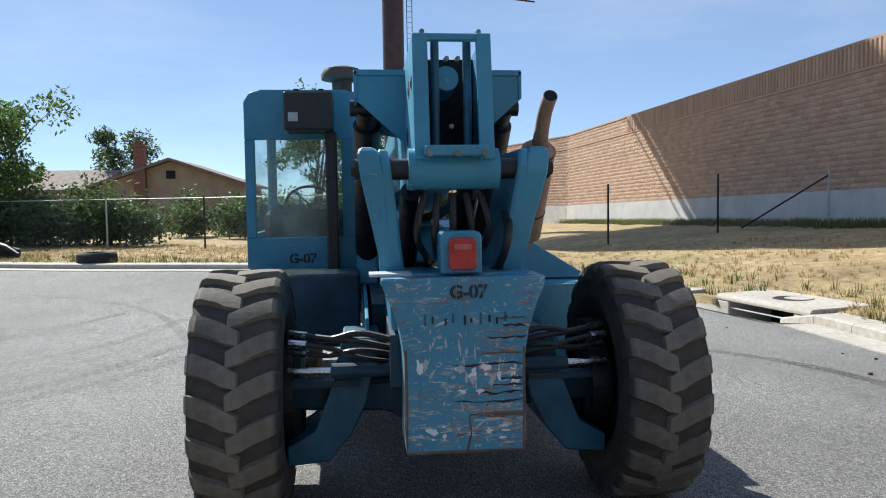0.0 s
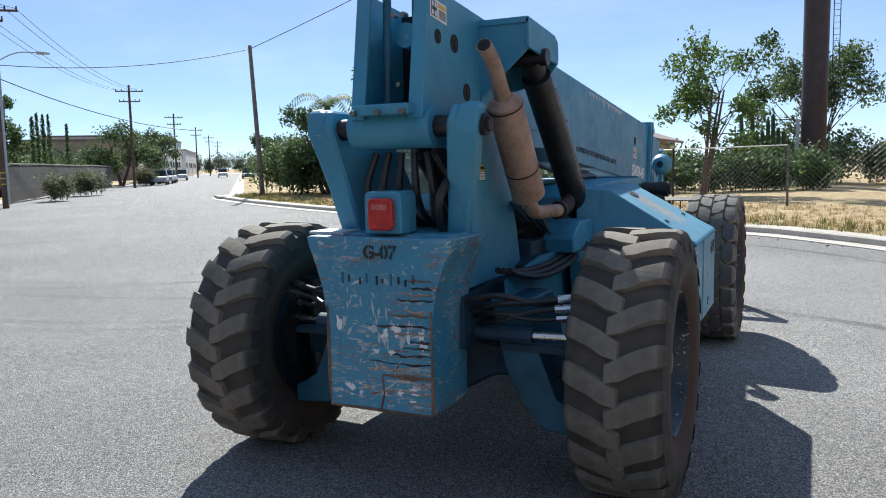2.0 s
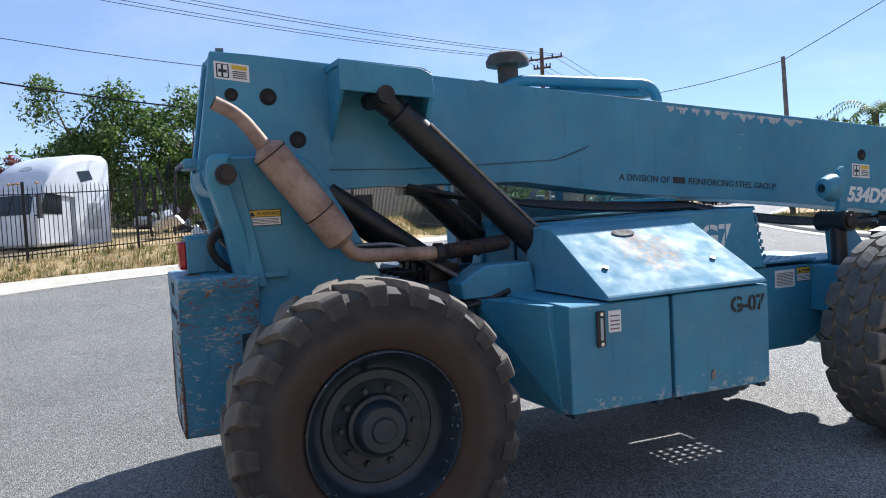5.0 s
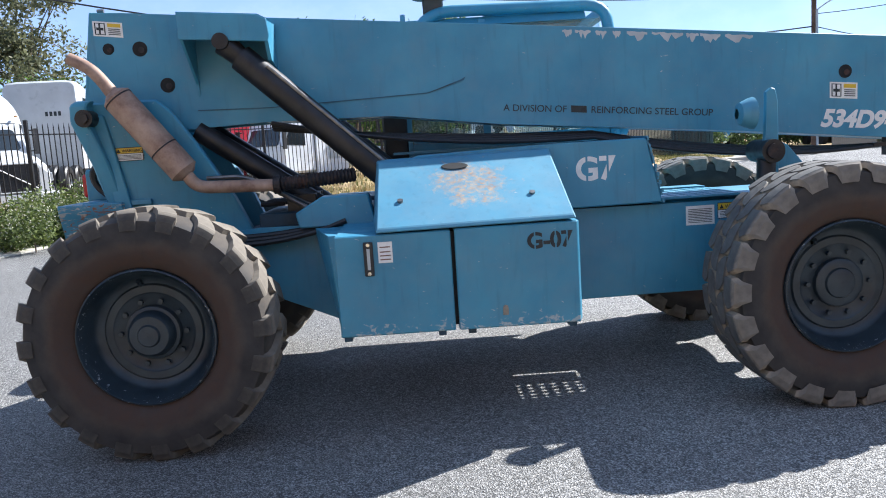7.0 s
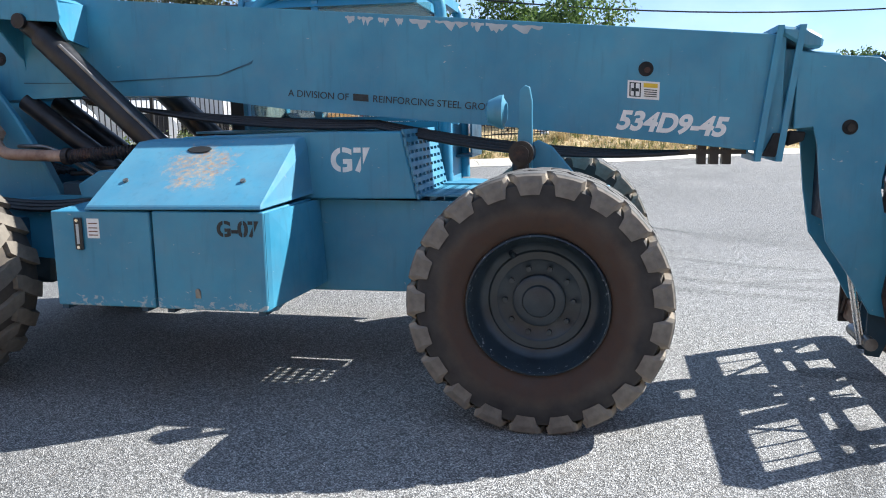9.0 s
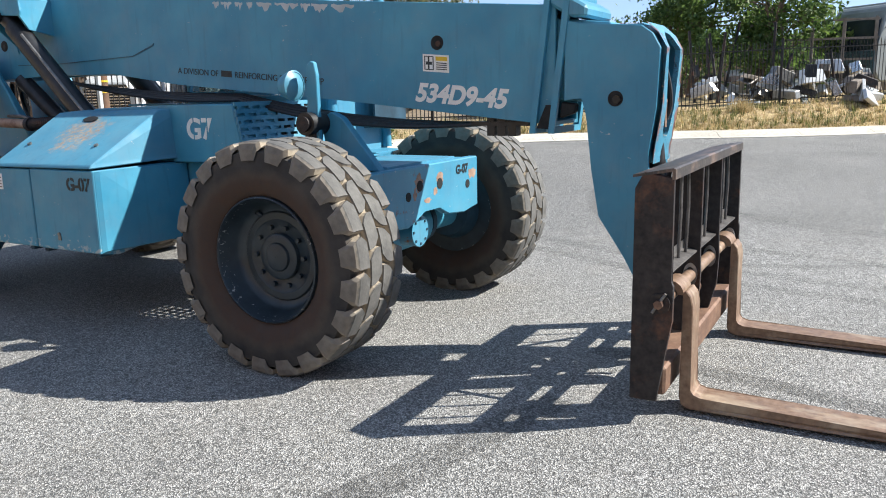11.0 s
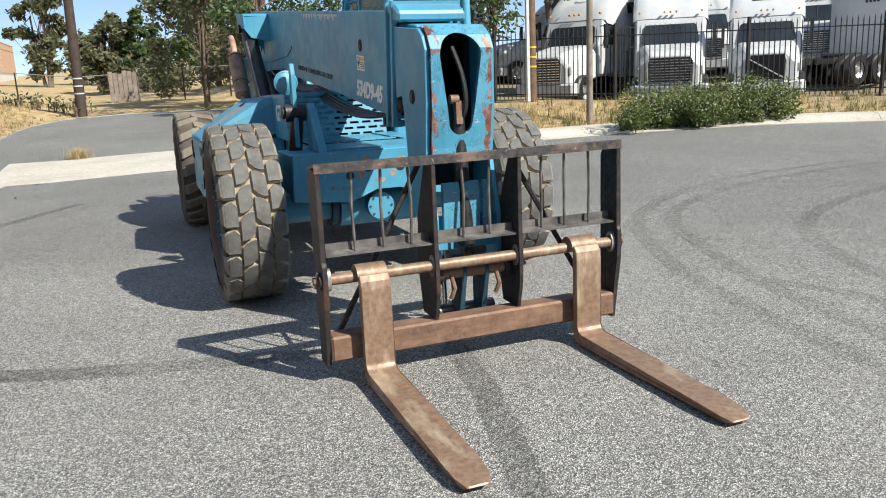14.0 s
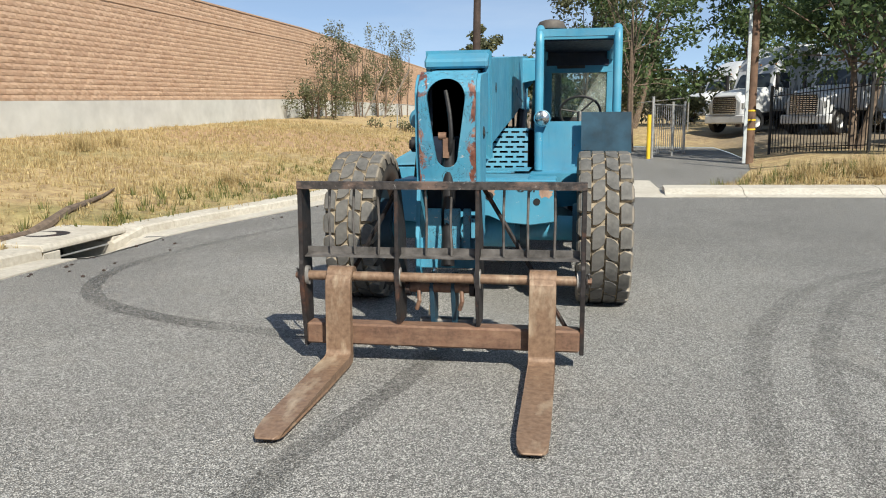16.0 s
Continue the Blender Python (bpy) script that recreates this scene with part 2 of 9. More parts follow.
def carcass(name, groove):
    """Sidewall rubber, muddy towards the rim; groove: how much pale dust lies between the lugs."""
    k = Mat(name, 0.85)
    sep = k.t.nodes.new("ShaderNodeSeparateXYZ")
    k.link(k.co, sep.inputs[0])
    rad = k.math("SQRT", k.math("ADD", k.math("POWER", sep.outputs[1], 2.0), k.math("POWER", sep.outputs[2], 2.0)))
    wob = k.math("ADD", rad, k.math("MULTIPLY", k.noise(5, 4), 0.10))
    zone = k.ramp(wob, (0.47, 1.0), (0.52, 0.75), (0.575, 0.0), (0.645, 0.0), (0.70, 0.5))
    mud = k.ramp(wob, (0.50, (0.052, 0.030, 0.021, 1)), (0.66, (0.15, 0.115, 0.08, 1)))
    rubber = k.mix(k.math("MULTIPLY", zone, k.ramp(k.noise(14, 7, 0.7), (0.25, 0.35), (0.6, 1.0))), k.ramp(k.noise(8, 6), (0.3, (0.020, 0.020, 0.021, 1)), (0.7, (0.050, 0.046, 0.043, 1))), mud)
    if groove:
        floor_dust = k.math("MULTIPLY", k.ramp(rad, (0.612, 0.0), (0.622, 1.0)), k.ramp(k.noise(12, 5), (0.3, groove * 0.6), (0.6, groove)))
        rubber = k.mix(floor_dust, rubber, k.ramp(k.noise(30, 4), (0.3, (0.27, 0.22, 0.155, 1)), (0.7, (0.42, 0.36, 0.27, 1))))
    k.color(rubber)
    k.bump(k.noise(45, 5), 0.3, 0.004)
    return k.m


CARCASS = carcass("tyre carcass rubber", 0.72)
CARCASS_REAR = carcass("worn tyre carcass rubber", 0.0)
k = Mat("worn tread rubber", 0.82)
sep = k.t.nodes.new("ShaderNodeSeparateXYZ")
k.link(k.co, sep.inputs[0])
rad = k.math("SQRT", k.math("ADD", k.math("POWER", sep.outputs[1], 2.0), k.math("POWER", sep.outputs[2], 2.0)))
worn = k.ramp(k.noise(9, 7, 0.65), (0.3, (0.062, 0.061, 0.060, 1)), (0.7, (0.145, 0.140, 0.132, 1)))
groove = k.ramp(k.math("ADD", rad, k.math("MULTIPLY", k.math("SUBTRACT", k.noise(22, 5), 0.5), 0.018)), (0.650, 1.0), (0.660, 0.0))
inner = k.ramp(k.math("ABSOLUTE", sep.outputs[0]), (0.195, 1.0), (0.222, 0.25))
dust = k.math("MAXIMUM", k.math("MULTIPLY", k.math("MULTIPLY", groove, inner), 0.9), k.ramp(k.noise(5, 5, 0.6), (0.55, 0.0), (0.85, 0.25)))
k.color(k.mix(dust, worn, k.ramp(k.noise(30, 4), (0.3, (0.25, 0.205, 0.150, 1)), (0.7, (0.39, 0.335, 0.26, 1)))))
k.bump(k.noise(70, 5), 0.35, 0.003)
TREAD = k.m
k = Mat("smooth worn tread rubber", 0.85)
sep = k.t.nodes.new("ShaderNodeSeparateXYZ")
k.link(k.co, sep.inputs[0])
crown = k.ramp(k.math("ADD", k.math("ABSOLUTE", sep.outputs[0]), k.math("MULTIPLY", k.math("SUBTRACT", k.noise(14, 5), 0.5), 0.03)), (0.188, 1.0), (0.212, 0.0))
dusty_top = k.ramp(k.noise(7, 6, 0.65), (0.3, (0.105, 0.092, 0.075, 1)), (0.7, (0.22, 0.19, 0.15, 1)))
shoulder = k.ramp(k.noise(9, 6, 0.65), (0.3, (0.032, 0.031, 0.030, 1)), (0.7, (0.078, 0.070, 0.060, 1)))
k.color(k.mix(crown, shoulder, dusty_top))
k.bump(k.noise(60, 5), 0.3, 0.003)
TREAD_REAR = k.m
k = Mat("grimy black rim paint", 0.4, 0.1)
sep = k.t.nodes.new("ShaderNodeSeparateXYZ")
k.link(k.co, sep.inputs[0])
rad = k.math("SQRT", k.math("ADD", k.math("POWER", sep.outputs[1], 2.0), k.math("POWER", sep.outputs[2], 2.0)))
lip = k.ramp(rad, (0.27, 0.03), (0.315, 0.06), (0.335, 0.17), (0.352, 0.15))
flecks = k.ramp(k.math("ADD", k.noise(38, 6, 0.7, k.stretched(1, 1, 1), 0.6), lip), (0.77, 0.0), (0.80, 0.85))
k.color(k.mix(flecks, k.ramp(k.noise(7, 6), (0.3, (0.010, 0.018, 0.027, 1)), (0.7, (0.028, 0.045, 0.060, 1))), (0.45, 0.48, 0.48, 1)))
k.bump(k.noise(25, 5), 0.25, 0.006)
RIM = k.m

k = Mat("cab glass", 0.03)
k.color((0.72, 0.86, 0.82, 1))
k.p.inputs["Transmission Weight"].default_value = 1.0
k.p.inputs["IOR"].default_value = 1.1
# pale diffuse film stands for dust and painted whitish reflections
film = k.t.nodes.new("ShaderNodeBsdfDiffuse")
film.inputs[0].default_value = (0.55, 0.60, 0.56, 1)
dusty = k.t.nodes.new("ShaderNodeMixShader")
k.link(k.ramp(k.noise(5, 7, 0.7), (0.35, 0.10), (0.7, 0.34)), dusty.inputs[0])
k.link(k.p.outputs[0], dusty.inputs[1])
k.link(film.outputs[0], dusty.inputs[2])
k.link(dusty.outputs[0], k.t.nodes["Material Output"].inputs[0])
GLASS = k.m
k = Mat("dark vehicle glass", 0.06)
k.color(k.ramp(k.noise(0.8), (0.3, (0.012, 0.016, 0.02, 1)), (0.7, (0.03, 0.04, 0.05, 1))))
DARK_GLASS = k.m

# ground materials
k = Mat("worn asphalt", 0.82)
stone = k.voronoi(165, out="Color")
grey = k.node("ShaderNodeRGBToBW")
k.link(stone, grey.inputs[0])
tone = k.ramp(grey.outputs[0], (0.20, (0.085, 0.085, 0.082, 1)), (0.50, (0.19, 0.188, 0.181, 1)), (0.86, (0.56, 0.55, 0.525, 1)))
patchy = k.ramp(k.noise(0.35, 6, 0.6), (0.3, 0.80), (0.7, 1.12))
tone = k.mix(1.0, tone, patchy, "MULTIPLY")
tone = k.mix(k.ramp(k.noise(1.6, 8, 0.7), (0.52, 0.0), (0.75, 0.35)), tone, (0.28, 0.26, 0.23, 1))
pits = k.ramp(k.noise(170, 3, 0.6), (0.34, 0.50), (0.56, 1.06))
tone = k.mix(1.0, tone, pits, "MULTIPLY")
tone = k.mix(1.0, tone, k.ramp(k.noise(26, 6, 0.75), (0.34, 0.74), (0.66, 1.24)), "MULTIPLY")
# the turning bulb is worn to coarse pale stone in the middle, the rest keeps its darker binder
dist = k.t.nodes.new("ShaderNodeVectorMath")
dist.operation = "DISTANCE"
k.link(k.co, dist.inputs[0])
dist.inputs[1].default_value = (0.8, 6.0, 0.0)
wornout = k.ramp(k.math("ADD", k.math("MULTIPLY", dist.outputs["Value"], 0.1), k.math("MULTIPLY", k.noise(0.5, 5), 0.35)), (0.50, 1.06), (0.80, 0.78))
tone = k.mix(1.0, tone, wornout, "MULTIPLY")
k.color(tone)
k.rough(k.ramp(k.noise(60), (0.3, 0.72), (0.7, 0.95)))
k.bump(k.mix(0.4, k.voronoi(165), k.noise(60, 5)), 0.95, 0.010)
ASPHALT = k.m
k = Mat("dry grass and dirt", 0.95)
grass = k.ramp(k.noise(3.0, 9, 0.75), (0.30, (0.21, 0.13, 0.075, 1)), (0.48, (0.40, 0.29, 0.145, 1)), (0.66, (0.56, 0.44, 0.23, 1)))
green = k.ramp(k.noise(0.22, 5, 0.6), (0.50, 0.0), (0.68, 0.6))
grass = k.mix(green, grass, k.ramp(k.noise(6, 6), (0.3, (0.10, 0.12, 0.03, 1)), (0.7, (0.25, 0.25, 0.075, 1))))
k.color(k.mix(k.ramp(k.noise(0.6, 6, 0.65), (0.5, 0.0), (0.75, 0.7)), grass, k.ramp(k.noise(12, 6), (0.3, (0.12, 0.075, 0.045, 1)), (0.7, (0.24, 0.165, 0.11, 1)))))
yard = k.t.nodes.new("ShaderNodeVectorMath")
yard.operation = "DISTANCE"
k.link(k.co, yard.inputs[0])
yard.inputs[1].default_value = (-28.0, -24.0, 0.5)
bare = k.ramp(k.math("ADD", k.math("MULTIPLY", yard.outputs["Value"], 0.04), k.math("MULTIPLY", k.noise(0.7, 5), 0.12)), (0.86, 0.85), (0.98, 0.0))
k.color(k.mix(bare, k.p.inputs["Base Color"].links[0].from_socket, k.ramp(k.noise(5, 7, 0.7), (0.3, (0.12, 0.095, 0.07, 1)), (0.7, (0.25, 0.205, 0.155, 1)))))
mound = k.t.nodes.new("ShaderNodeVectorMath")
mound.operation = "DISTANCE"
k.link(k.co, mound.inputs[0])
mound.inputs[1].default_value = (10.2, -21.0, 1.4)
scraped = k.ramp(k.math("ADD", k.math("MULTIPLY", mound.outputs["Value"], 0.1), k.math("MULTIPLY", k.noise(0.5, 6, 0.7), 0.9)), (0.95, 0.85), (1.2, 0.0))
k.color(k.mix(scraped, k.p.inputs["Base Color"].links[0].from_socket, k.ramp(k.noise(7, 8, 0.75), (0.3, (0.27, 0.165, 0.095, 1)), (0.7, (0.46, 0.31, 0.185, 1)))))
k.bump(k.noise(16, 8, 0.75), 0.9, 0.06)
DRY = k.m
k = Mat("kerb concrete", 0.85)
k.color(k.mix(k.ramp(k.noise(0.9, 7, 0.65), (0.45, 0.0), (0.7, 0.55)), k.ramp(k.noise(14, 7), (0.3, (0.36, 0.335, 0.29, 1)), (0.7, (0.52, 0.49, 0.43, 1))), (0.30, 0.26, 0.205, 1)))
k.bump(k.noise(50, 5), 0.25, 0.004)
CONCRETE = k.m
k = Mat("skid rubber", 0.85)
k.color((0.022, 0.021, 0.02, 1))
mixs = k.t.nodes.new("ShaderNodeMixShader")
tr = k.t.nodes.new("ShaderNodeBsdfTransparent")
k.link(k.ramp(k.math("MULTIPLY", k.noise(30, 6, 0.7), k.math("ADD", k.noise(0.5, 3), 0.55)), (0.36, 0.0), (0.72, 0.42)), mixs.inputs[0])
k.link(tr.outputs[0], mixs.inputs[1])
k.link(k.p.outputs[0], mixs.inputs[2])
k.link(mixs.outputs[0], k.t.nodes["Material Output"].inputs[0])
SKID = k.m
SKID_FAINT = k.m.copy()
for nd in SKID_FAINT.node_tree.nodes:
    if nd.bl_idname == "ShaderNodeValToRGB":
        nd.color_ramp.elements[1].color = (0.22, 0.22, 0.22, 1)
k = Mat("brown split face block", 0.92)
tone = k.math("ADD", k.math("MULTIPLY", k.random(), 0.5), k.math("MULTIPLY", k.island(), 0.5))
tone = k.ramp(tone, (0.1, (0.43, 0.285, 0.20, 1)), (0.5, (0.53, 0.37, 0.265, 1)), (0.9, (0.61, 0.44, 0.325, 1)))
tone = k.mix(k.ramp(k.noise(9, 7, 0.7), (0.35, 0.0), (0.7, 0.5)), tone, (0.44, 0.28, 0.185, 1))
k.color(tone)
k.bump(k.noise(16, 8, 0.75), 0.9, 0.03)
BLOCK = k.m
MORTAR = simple("brown mortar", (0.43, 0.28, 0.185, 1), 0.95, 0, 0.2, 3)
WALL_BASE = simple("pale painted wall base", (0.52, 0.52, 0.50, 1), 0.85, 0, 0.12, 1.2, 0.15)
STUCCO = simple("tan stucco", (0.36, 0.27, 0.18, 1), 0.9, 0, 0.12, 1.5)
ROOF = simple("grey brown shingles", (0.20, 0.155, 0.13, 1), 0.9, 0, 0.25, 3, 0.3)
BRICK_RED = simple("red brick", (0.20, 0.095, 0.07, 1), 0.9, 0, 0.25, 8, 0.3)
WOOD_DARK = simple("tarred pole wood", (0.045, 0.030, 0.025, 1), 0.85, 0, 0.35, 4, 0.3)
BOARD_DARK = simple("dark weathered board", (0.085, 0.075, 0.066, 1), 0.9, 0, 0.3, 3, 0.2)
WOOD = simple("weathered pole wood", (0.12, 0.072, 0.048, 1), 0.9, 0, 0.35, 4, 0.3)
WOOD_GREY = simple("grey weathered wood", (0.19, 0.16, 0.135, 1), 0.9, 0, 0.3, 4, 0.3)
POLE_STEEL = simple("brown painted steel", (0.052, 0.030, 0.026, 1), 0.5, 0.1, 0.25, 2)
BARK = simple("grey brown bark", (0.13, 0.095, 0.07, 1), 0.95, 0, 0.4, 9, 0.5)
TRUCK_WHITE = simple("white truck paint", (0.47, 0.485, 0.50, 1), 0.35, 0, 0.12, 1.5, 0.02)
TRUCK_RED = simple("red truck paint", (0.24, 0.012, 0.026, 1), 0.3, 0, 0.15, 1.5, 0.02)
TRUCK_SILVER = simple("silver grey truck paint", (0.66, 0.69, 0.73, 1), 0.35, 0.0, 0.1, 1.5, 0.02)
ORANGE = simple("orange brown primer", (0.42, 0.19, 0.05, 1), 0.7, 0, 0.25, 5)
TEAL_DARK = simple("dark teal coach paint", (0.03, 0.07, 0.08, 1), 0.3, 0, 0.2)
RV_GREY = simple("weathered grey coach paint", (0.24, 0.26, 0.26, 1), 0.45, 0, 0.2, 2)
TYRE_OLD = simple("dull old tyre rubber", (0.020, 0.020, 0.021, 1), 0.85, 0, 0.4, 9)
LIFT_GREY = simple("dull blue grey lift paint", (0.13, 0.155, 0.19, 1), 0.5, 0, 0.3, 2)
BEIGE = simple("beige trailer siding", (0.50, 0.45, 0.36, 1), 0.6, 0, 0.12)
PLASTIC = simple("black plastic", (0.02, 0.02, 0.022, 1), 0.5, 0, 0.3)


def leaf_mat(name, dark, light, trans=0.35):
    k = Mat(name, 0.6)
    c = k.ramp(k.island(), (0.0, dark), (0.5, tuple((a + b) / 2 for a, b in zip(dark, light))), (1.0, light))
    k.color(c)
    tl = k.t.nodes.new("ShaderNodeBsdfTranslucent")
    k.link(c, tl.inputs[0])
    mx = k.node("ShaderNodeMixShader", Fac=trans)
    k.link(k.p.outputs[0], mx.inputs[1])
    k.link(tl.outputs[0], mx.inputs[2])
    k.link(mx.outputs[0], k.t.nodes["Material Output"].inputs[0])
    return k.m


LEAF = leaf_mat("green leaves", (0.035, 0.075, 0.018, 1), (0.15, 0.23, 0.055, 1), 0.45)
LEAF_DARK = leaf_mat("dark green leaves", (0.035, 0.064, 0.024, 1), (0.13, 0.19, 0.07, 1), 0.45)
LEAF_OLIVE = leaf_mat("grey olive leaves", (0.060, 0.072, 0.036, 1), (0.21, 0.215, 0.115, 1), 0.45)
LEAF_SHRUB = leaf_mat("shrub leaves", (0.03, 0.055, 0.012, 1), (0.16, 0.20, 0.05, 1))
STRAW = leaf_mat("straw grass", (0.27, 0.19, 0.085, 1), (0.58, 0.47, 0.25, 1))
WEED = leaf_mat("green weeds", (0.06, 0.08, 0.02, 1), (0.22, 0.22, 0.07, 1))
LEAF_PINK = leaf_mat("pink blossom and leaves", (0.06, 0.05, 0.03, 1), (0.36, 0.10, 0.11, 1), 0.4)
# distance haze is mixed into this paler, greyer leaf colour
LEAF_HAZE = leaf_mat("leaves paled by distance haze", (0.07, 0.095, 0.055, 1), (0.17, 0.21, 0.13, 1), 0.4)
FLOWER = leaf_mat("white blossom", (0.5, 0.48, 0.36, 1), (0.75, 0.72, 0.6, 1))


# ---- mesh helpers ----
def part(name, bm, mat, parent=None, label="", smooth=False, bevel=0.0):
    if bevel:
        bmesh.ops.bevel(bm, geom=list(bm.edges), offset=bevel, segments=1, affect="EDGES", clamp_overlap=True)
    bmesh.ops.recalc_face_normals(bm, faces=bm.faces)
    me = bpy.data.meshes.new(name)
    bm.to_mesh(me)
    bm.free()
    mats = mat if isinstance(mat, (list, tuple)) else [mat]
    for m in mats:
        me.materials.append(m)
    if smooth:
        me.shade_smooth()
        me.set_sharp_from_angle(angle=radians(38))
    ob = new(name, me)
    if parent:
        ob.parent = parent
        ob.matrix_parent_inverse = parent.matrix_basis.inverted()
    if label:
        tagged(ob, label=label)
    return ob


def thing(name, label, category, at=(0, 0, 0), turn=0.0, group=""):
    ob = new(name)
    ob.empty_display_size = 0.2
    ob.matrix_basis = pose(*at, 0, 0, turn)
    return tagged(ob, label=label, category=category, group=group)


def box(bm, x0, x1, y0, y1, z0, z1):
    v = [bm.verts.new((x, y, z)) for x in (x0, x1) for y in (y0, y1) for z in (z0, z1)]
    for f in ((0, 1, 3, 2), (4, 6, 7, 5), (0, 4, 5, 1), (2, 3, 7, 6), (0, 2, 6, 4), (1, 5, 7, 3)):
        bm.faces.new([v[i] for i in f])
    return bm


def prism(bm, prof, a, b, axis="x"):
    """A polygon of two coordinates pushed from a to b along the third axis."""
    def at(p, s):
        return {"x": (s, p[0], p[1]), "y": (p[0], s, p[1]), "z": (p[0], p[1], s)}[axis]
    lo, hi = [bm.verts.new(at(p, a)) for p in prof], [bm.verts.new(at(p, b)) for p in prof]
    n = len(prof)
    bm.faces.new(lo)
    bm.faces.new(hi[::-1])
    for i in range(n):
        bm.faces.new((lo[i], lo[(i + 1) % n], hi[(i + 1) % n], hi[i]))
    return bm


def loft(bm, rings, caps=True):
    rows = [[bm.verts.new(p) for p in r] for r in rings]
    n = len(rows[0])
    for a, b in zip(rows, rows[1:]):
        for i in range(n):
            bm.faces.new((a[i], a[(i + 1) % n], b[(i + 1) % n], b[i]))
    if caps:
        bm.faces.new(rows[0])
        bm.faces.new(rows[-1][::-1])
    return bm


def ring(centre, way, r, seg=16):
    way = Vector(way).normalized()
    u = way.orthogonal().normalized()
    w = way.cross(u)
    c = Vector(centre)
    return [c + r * (math.cos(a) * u + math.sin(a) * w) for a in (2 * math.pi * i / seg for i in range(seg))]


def rod(bm, p, q, r, r2=None, seg=12):
    way = Vector(q) - Vector(p)
    return loft(bm, [ring(p, way, r, seg), ring(q, way, r if r2 is None else r2, seg)])


def tube(bm, pts, r, seg=8):
    """A bent pipe through the points; r may be a list."""
    pts = [Vector(p) for p in pts]
    rs = r if isinstance(r, (list, tuple)) else [r] * len(pts)
    tang = [(pts[min(i + 1, len(pts) - 1)] - pts[max(i - 1, 0)]).normalized() for i in range(len(pts))]
    u = tang[0].orthogonal().normalized()
    rows = []
    for p, t, rr in zip(pts, tang, rs):
        u = (u - t * u.dot(t)).normalized()
        w = t.cross(u)
        rows.append([p + rr * (math.cos(a) * u + math.sin(a) * w) for a in (2 * math.pi * i / seg for i in range(seg))])
    return loft(bm, rows)


def bend(pts, r=0.1, n=5):
    """Rounds the corners of a line of points."""
    pts = [Vector(p) for p in pts]
    out = [pts[0]]
    for a, b, c in zip(pts, pts[1:], pts[2:]):
        ra, rc = min(r, (a - b).length / 2), min(r, (c - b).length / 2)
        s, e = b + (a - b).normalized() * ra, b + (c - b).normalized() * rc
        for i in range(n + 1):
            f = i / n
            out.append((1 - f) ** 2 * s + 2 * f * (1 - f) * b + f * f * e)
    return out + [pts[-1]]


def sag(a, b, drop, n=12):
    a, b = Vector(a), Vector(b)
    return [a.lerp(b, i / n) - Vector((0, 0, drop * 4 * (i / n) * (1 - i / n))) for i in range(n + 1)]


def lathe(bm, prof, seg=40, axis="x", caps=False):
    """Profile of (along, radius) spun round the axis."""
    rows = []
    for s, r in prof:
        row = []
        for i in range(seg):
            a = 2 * math.pi * i / seg
            p = (s, r * math.cos(a), r * math.sin(a))
            row.append(p if axis == "x" else (p[1], s, p[2]) if axis == "y" else (p[1], p[2], s))
        rows.append(row)
    return loft(bm, rows, caps)


def write(words, size, mat, parent, m, name="letter", bold=0.0, slant=0.0, stencil=0.0):
    """Flat letters laid at the pose m (x along the line, y up the letters), each one a mesh; stencil: the width of the breaks."""
    c = bpy.data.curves.new(name, "FONT")
    c.body, c.size, c.extrude, c.offset = words, size, 0.0012, bold
    tmp = bpy.data.objects.new(name, c)
    whole = bpy.data.meshes.new_from_object(tmp)
    bpy.data.objects.remove(tmp)
    bm = bmesh.new()
    bm.from_mesh(whole)
    bpy.data.meshes.remove(whole)
    bmesh.ops.remove_doubles(bm, verts=bm.verts, dist=1e-6)
    spans = []
    left = set(bm.verts)
    while left:
        todo, seen = [left.pop()], []
        while todo:
            v = todo.pop()
            seen.append(v)
            for ed in v.link_edges:
                o = ed.other_vert(v)
                if o in left:
                    left.remove(o)
                    todo.append(o)
        spans.append((min(v.co.x for v in seen), max(v.co.x for v in seen), max(v.co.y for v in seen) - min(v.co.y for v in seen)))
    spans.sort()
    if stencil:
        for x0, x1, tall in spans:
            if tall > 0.4 * size:
                mid = (x0 + x1) / 2
                for x in (mid - stencil / 2, mid + stencil / 2):
                    bmesh.ops.bisect_plane(bm, geom=bm.verts[:] + bm.edges[:] + bm.faces[:], plane_co=(x, 0, 0), plane_no=(1, 0, 0))
                bmesh.ops.delete(bm, geom=[f for f in bm.faces if abs(f.calc_center_median().x - mid) < stencil * 0.49], context="FACES")
    obs = []
    for x0, x1, _ in spans:
        piece = bm.copy()
        bmesh.ops.delete(piece, geom=[v for v in piece.verts if not x0 - 1e-5 <= v.co.x <= x1 + 1e-5], context="VERTS")
        piece.transform(m @ Matrix(((1, slant, 0, 0), (0, 1, 0, 0), (0, 0, 1, 0), (0, 0, 0, 1))))
        me = bpy.data.meshes.new(name)
        piece.to_mesh(me)
        piece.free()
        me.materials.append(mat)
        ob = new(name, me)
        ob.parent = parent
        ob.matrix_parent_inverse = parent.matrix_basis.inverted()
        obs.append(ob)
    bm.free()
    return obs


def facing_right(y, z, x, tilt=0.0):
    """Lettering on a side that faces +x: reads towards +y."""
    return Matrix.Translation((x, y, z)) @ Matrix.Rotation(radians(tilt), 4, "X") @ Matrix(((0, 0, 1, 0), (1, 0, 0, 0), (0, 1, 0, 0), (0, 0, 0, 1)))


def facing_front(x, z, y):
    return Matrix(((-1, 0, 0, x), (0, 0, 1, y), (0, 1, 0, z), (0, 0, 0, 1)))


